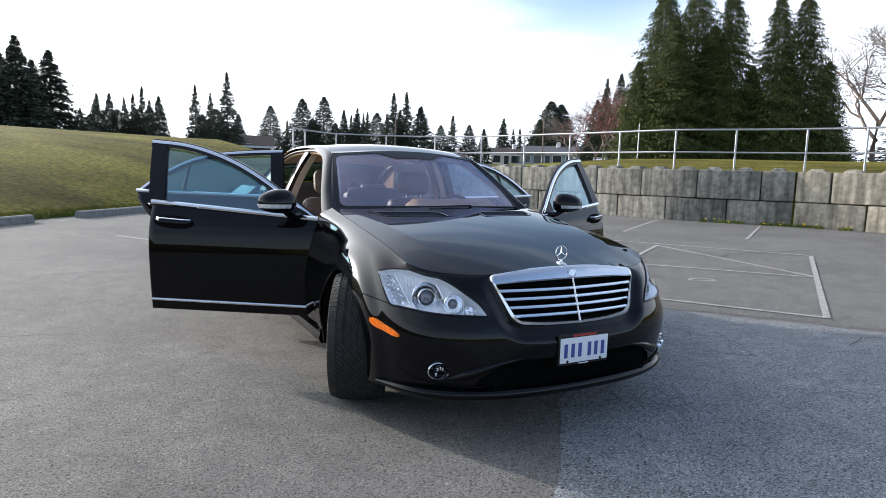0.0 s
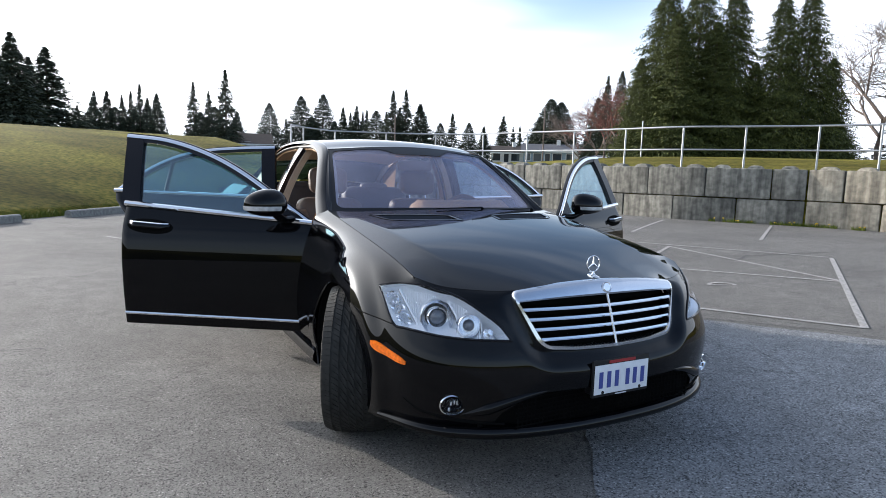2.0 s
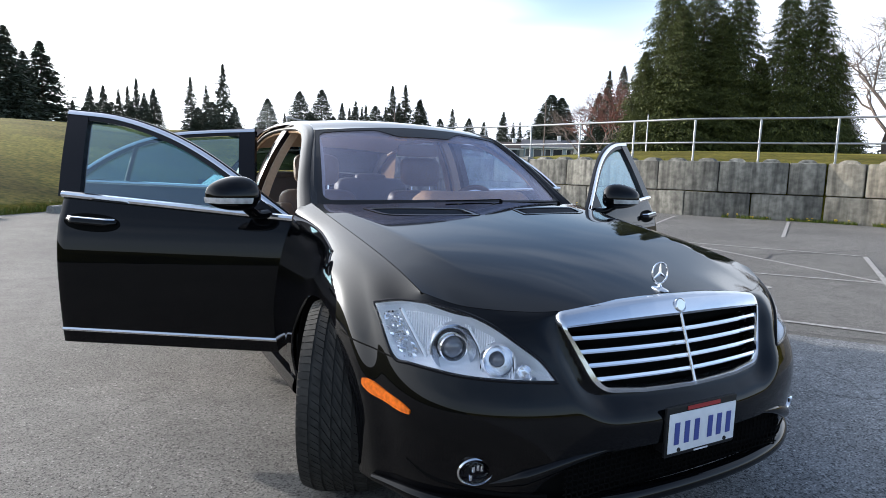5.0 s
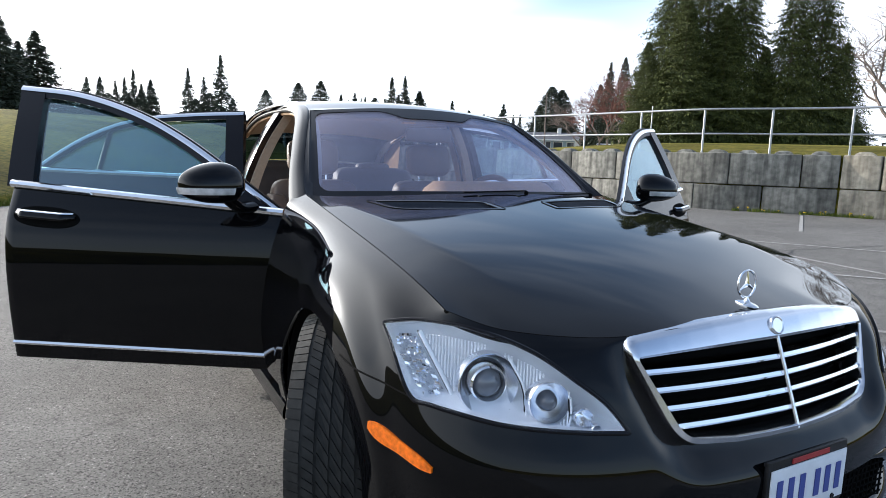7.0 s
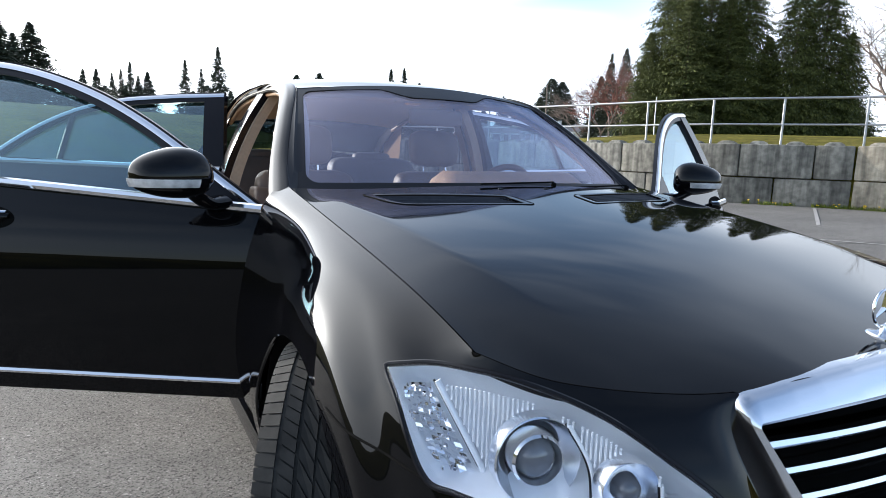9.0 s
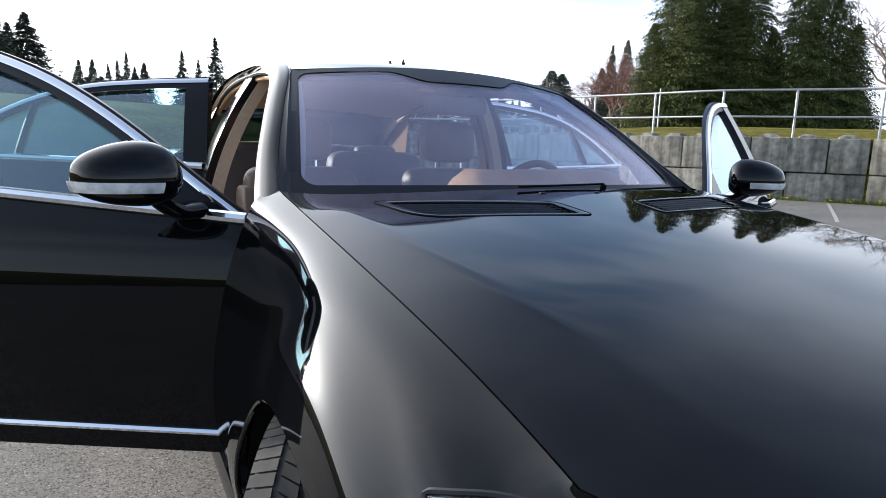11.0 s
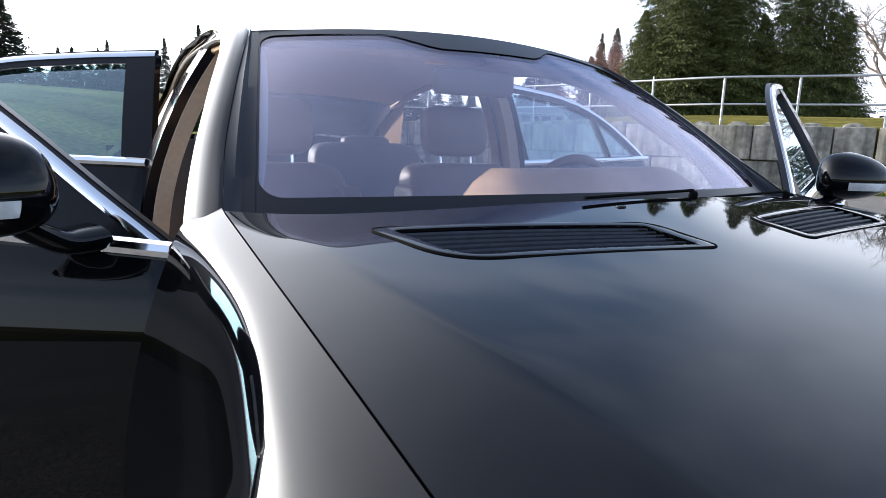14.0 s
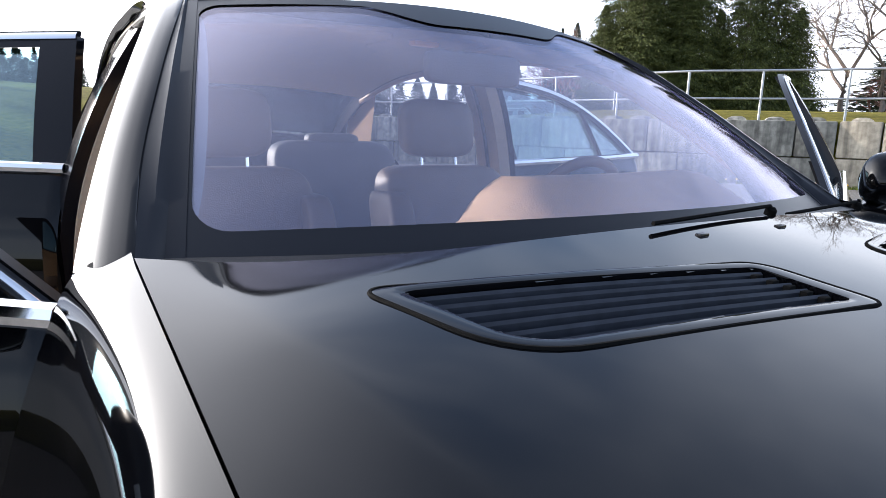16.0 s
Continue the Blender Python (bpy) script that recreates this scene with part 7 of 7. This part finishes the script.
    part("handle_cup", place(Shape().grid(cup, closed=True)), DARK, body, smooth=60)
    grip = []
    for t in np.linspace(0, 1, 26):
        y = hy - 0.116 + 0.232 * t
        stand = 0.034 * min(1.0, math.sin(math.pi * min(max(t, 0.02), 0.98)) * 2.2)
        tall = 0.0165 * min(1.0, 0.45 + 3.5 * min(t, 1 - t))
        grip.append([flat_on(y, hz + tall * math.sin(a) + 0.004, 0.003 + stand + 0.0085 * math.cos(a)) for a in np.linspace(0, 2 * math.pi, 14, endpoint=False)])
    hd = part("door_handle", place(Shape().grid(grip, closed=True)), PAINT, body, smooth=60)
    blade = []
    for t in np.linspace(0.03, 0.97, 26):
        y = hy - 0.116 + 0.232 * t
        stand = 0.034 * min(1.0, math.sin(math.pi * t) * 2.2)
        blade.append([flat_on(y, hz + 0.004 + dz, 0.0062 + stand + dx) for dx, dz in ((0.0, 0.0170), (0.0050, 0.0152), (0.0064, 0.0132), (0.0066, 0.0110), (0.0, 0.0104))])
    part("handle_blade", place(Shape().grid(blade)), CHROME, hd, smooth=50)
    if front:
        # wing mirror: swelling housing on a foot, clear turn signal, mirror glass behind
        c, mw, sweep = (np.array((1.030, 0.952, 1.070)), 0.103, 32.0) if side < 0 else (np.array((0.995, 0.930, 1.066)), 0.106, 20.0)
        turned = Matrix.Translation(Vector(c)) @ pose(0, 0, 0, 0, 0, sweep) @ Matrix.Translation(Vector(-c))
        hs = Shape()
        rows = []
        for t in np.linspace(0.0, math.pi, 22):
            row = []
            for a in np.linspace(0, 2 * math.pi, 28, endpoint=False):
                dx = mw * -math.cos(t)
                fat = math.sin(t) ** 0.62
                dy, dz = -math.cos(a), math.sin(a)
                dy = (0.095 if dy < 0 else 0.035) * dy * fat
                dz = (0.085 if dz > 0 else 0.062) * dz * fat * (1 - 0.20 * dx / mw)
                row.append(c + np.array((dx, dy + 0.03 * dx / mw, dz)))
            rows.append(row)
        mirror = part("wing_mirror", place(hs.grid(rows, closed=True).moved(turned)), PAINT, body, "black wing mirror with clear turn signal", smooth=60)
        lamp = []
        for psi in np.linspace(-0.25, 2.05, 24):
            fat = max(0.0, abs(math.cos(psi))) ** 0.62
            fwd = -0.095 * fat if math.cos(psi) > 0 else 0.035 * fat
            x_ = mw * math.sin(psi)
            row = []
            for dz in (-0.028, -0.021, -0.012, -0.004):
                slim = 1 - 0.18 * (dz / 0.062) ** 2 * 2
                row.append(c + np.array((x_ * slim + 0.005 * math.sin(psi), fwd * slim + 0.03 * x_ / mw - 0.005 * math.cos(psi), dz)))
            lamp.append(row)
        part("mirror_signal", place(Shape().slab(lamp, (-0.008, 0.002, 0)).moved(turned)), SIGNAL, mirror, "clear silver turn signal strip", smooth=40)
        mg = Shape().lathe([(0.0, 0.0), (0.0, 1.0), (-0.006, 1.03)], (0, 0, 0), (0, 1, 0), 28)
        mg.v = [(c[0] + 0.82 * mw * x, c[1] + 0.037 + y, c[2] + 0.008 + 0.058 * z) for x, y, z in mg.v]
        part("mirror_glass", place(mg.moved(turned)), CHROME, mirror)
        foot = curve([(0.870, 0.86, 0.985), (0.91, 0.875, 0.985), (0.955, 0.895, 1.005), (1.0, 0.905, 1.03)], 12)
        part("mirror_foot", place(Shape().tube(foot, np.linspace(0.050, 0.026, 12), 12, flat=0.5)), PAINT, mirror, smooth=60)
    return body


door(True, 0.775, 61.5, -1, -0.018)
door(True, 0.715, 67.0, 1, 0.12)
door(False, 1.955, 60.0, -1)
door(False, 1.955, 76.0, 1, 0.05)


# ---- cabin ----
def cushion(lo, hi, round_=0.30, n=10, lean=0.0):
    """A soft upholstered block with a domed face."""
    lo, hi = np.array(lo, float), np.array(hi, float)
    s = Shape()
    c, h = (lo + hi) / 2, (hi - lo) / 2
    rows = []
    for t in np.linspace(-math.pi / 2, math.pi / 2, n):
        row = []
        for a in np.linspace(0, 2 * math.pi, 28, endpoint=False):
            e = round_
            ca, sa = np.sign(math.cos(a)) * abs(math.cos(a)) ** e, np.sign(math.sin(a)) * abs(math.sin(a)) ** e
            ct, st = abs(math.cos(t)) ** e, np.sign(math.sin(t)) * abs(math.sin(t)) ** e
            p = c + h * np.array((ca * ct, sa * ct, st))
            row.append(p + np.array((0, lean * (p[2] - lo[2]), 0)))
        rows.append(row)
    return s.grid(rows, closed=True)


def seat(x, y, back_label):
    st = part("seat", cushion((x - 0.26, y - 0.02, 0.40), (x + 0.26, y + 0.52, 0.56)), SEAT, car, back_label, smooth=60)
    part("backrest", cushion((x - 0.25, y + 0.46, 0.52), (x + 0.25, y + 0.60, 1.06), lean=0.32, n=16), SEAT, st, smooth=60)
    for sx in (-1, 1):
        part("side_bolster", cushion((x + sx * 0.235 - 0.045, y + 0.40, 0.52), (x + sx * 0.235 + 0.045, y + 0.58, 0.98), lean=0.32, n=14), SEAT, st, smooth=60)
        part("headrest_post", Shape().tube([(x + sx * 0.07, y + 0.70, 1.02), (x + sx * 0.07, y + 0.715, 1.14)], 0.006, 8), CHROME, st)
    part("headrest", cushion((x - 0.145, y + 0.665, 1.085), (x + 0.145, y + 0.765, 1.285), 0.5, lean=0.10, n=20), SEAT, st, smooth=60)


seat(0.37, 1.12, "tan leather front seat with headrest")
seat(-0.37, 1.12, "tan leather front seat with headrest")
# the bench's dark colour stands in for shade at the back of the cabin
bench = part("rear_bench", cushion((-0.66, 2.12, 0.40), (0.66, 2.65, 0.58)), SEATSHADED, car, "dark leather rear bench in shade", smooth=60)
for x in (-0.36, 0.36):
    part("backrest", cushion((x - 0.31, 2.50, 0.54), (x + 0.31, 2.66, 1.12), lean=0.32, n=14), SEATSHADED, bench, smooth=60)
    part("headrest", cushion((x - 0.13, 2.70, 1.07), (x + 0.13, 2.80, 1.155), 0.5, lean=0.1, n=14), SEATSHADED, bench, smooth=60)
part("centre_console", cushion((-0.12, 0.9, 0.40), (0.12, 1.75, 0.62)), BROWN, car, smooth=60)

# dashboard: low ledge under the glass, with the hood over the instruments
dash_rows = []
for a in np.linspace(-1, 1, 41):
    x = a * 0.70
    y_f = 0.60 + 0.13 * a * a
    up = np.clip((x + 0.17) / 0.10, 0, 1) * np.clip((0.70 - x) / 0.12, 0, 1)
    bump = 0.092 * up * up * (3 - 2 * up)
    sec = [(y_f - 0.06, 0.965), (y_f + 0.06, 0.985 + 0.15 * bump), (y_f + 0.16, 0.998 + 0.6 * bump), (y_f + 0.26, 1.002 + bump), (y_f + 0.33, 0.996 + bump), (y_f + 0.37, 0.955 + bump), (y_f + 0.37, 0.86), (y_f + 0.32, 0.70)]
    dash_rows.append([(x, y, z) for y, z in curve(sec, 26)])
dash = part("dashboard", Shape().grid(dash_rows), LEATHER, car, "tan leather dashboard with instrument hood", smooth=60)
sw_c, sw_t = np.array((0.40, 1.20, 0.955)), radians(24)
ring_sw = [sw_c + 0.168 * np.array((math.cos(a), -math.sin(a) * math.sin(-sw_t) * -1, math.sin(a) * math.cos(sw_t))) for a in np.linspace(0, 2 * math.pi, 48, endpoint=False)]
sw = part("steering_wheel", Shape().tube(ring_sw, 0.015, 10, up=(0, 1, 0), closed=True), BROWN, car, "brown leather steering wheel", smooth=60)
part("steering_hub", cushion(sw_c - (0.075, 0.03, 0.065), sw_c + (0.075, 0.02, 0.065)), BROWN, sw, smooth=60)
for a in (0, 180, 270):
    part("steering_spoke", Shape().tube([sw_c, sw_c + 0.163 * np.array((math.cos(radians(a)), -math.sin(radians(a)) * math.sin(sw_t), math.sin(radians(a)) * math.cos(sw_t)))], [0.022, 0.014], 8, flat=0.5), BROWN, sw)
part("inside_mirror", cushion((-0.125, 1.10, 1.275), (0.125, 1.13, 1.345)), SEAT, car, "brown-backed inside mirror under the roof", smooth=60)
for x in (-0.33, 0.33):
    part("sun_visor", cushion((x - 0.20, 1.22, 1.372), (x + 0.20, 1.38, 1.392), lean=-0.2), LINING, car, "beige folded sun visor", smooth=60)
part("overhead_console", cushion((-0.11, 1.20, 1.375), (0.11, 1.46, 1.405)), LINING, car, smooth=60)
part("map_light", Shape().box((-0.085, 1.225, 1.366), (-0.02, 1.255, 1.376), 0.004), material("amber_map_light", (0.85, 0.45, 0.18), rough=0.4), car, "small amber map light lens")

# wipers
for x0, y0_, x1, y1_ in ((0.178, 0.520, -0.15, 0.470), (0.58, 0.565, 0.26, 0.515)):
    n = 16
    pts = [(x0 + (x1 - x0) * t, y0_ + (y1_ - y0_) * t + 0.02 * t, 0) for t in np.linspace(0, 1, n)]
    pts = [(x, y, (1.070 if x0 < 0.5 else 1.056) - 0.006 * (i / n)) for i, (x, y, _) in enumerate(pts)]
    wp = part("wiper", Shape().tube(pts, 0.0032, 6), DARK, car, "black windscreen wiper at rest")
    part("wiper_pivot", Shape().lathe([(0.0, 0.009), (0.010, 0.009), (0.014, 0.005), (0.014, 0.0)], (x0, y0_, 1.055 if x0 < 0.5 else 1.042), (0, -0.3, 1), 16), DARK, wp)
part("cowl", Shape().grid([[(a * 0.725, 0.47 + 0.16 * a * a + 0.09 * t, 1.028 + 0.004 * t) for a in np.linspace(-1, 1, 31)] for t in np.linspace(0, 1, 4)]), PLASTIC, car)
# gap lines between wing and bumper
both("panel_gap", lambda: Shape().tube([skin_yz(y, float(joint_z(y))) + np.array((0.0005, 0, 0)) for y in np.linspace(-0.488, -0.245, 18)], 0.0022, 6), DARK)
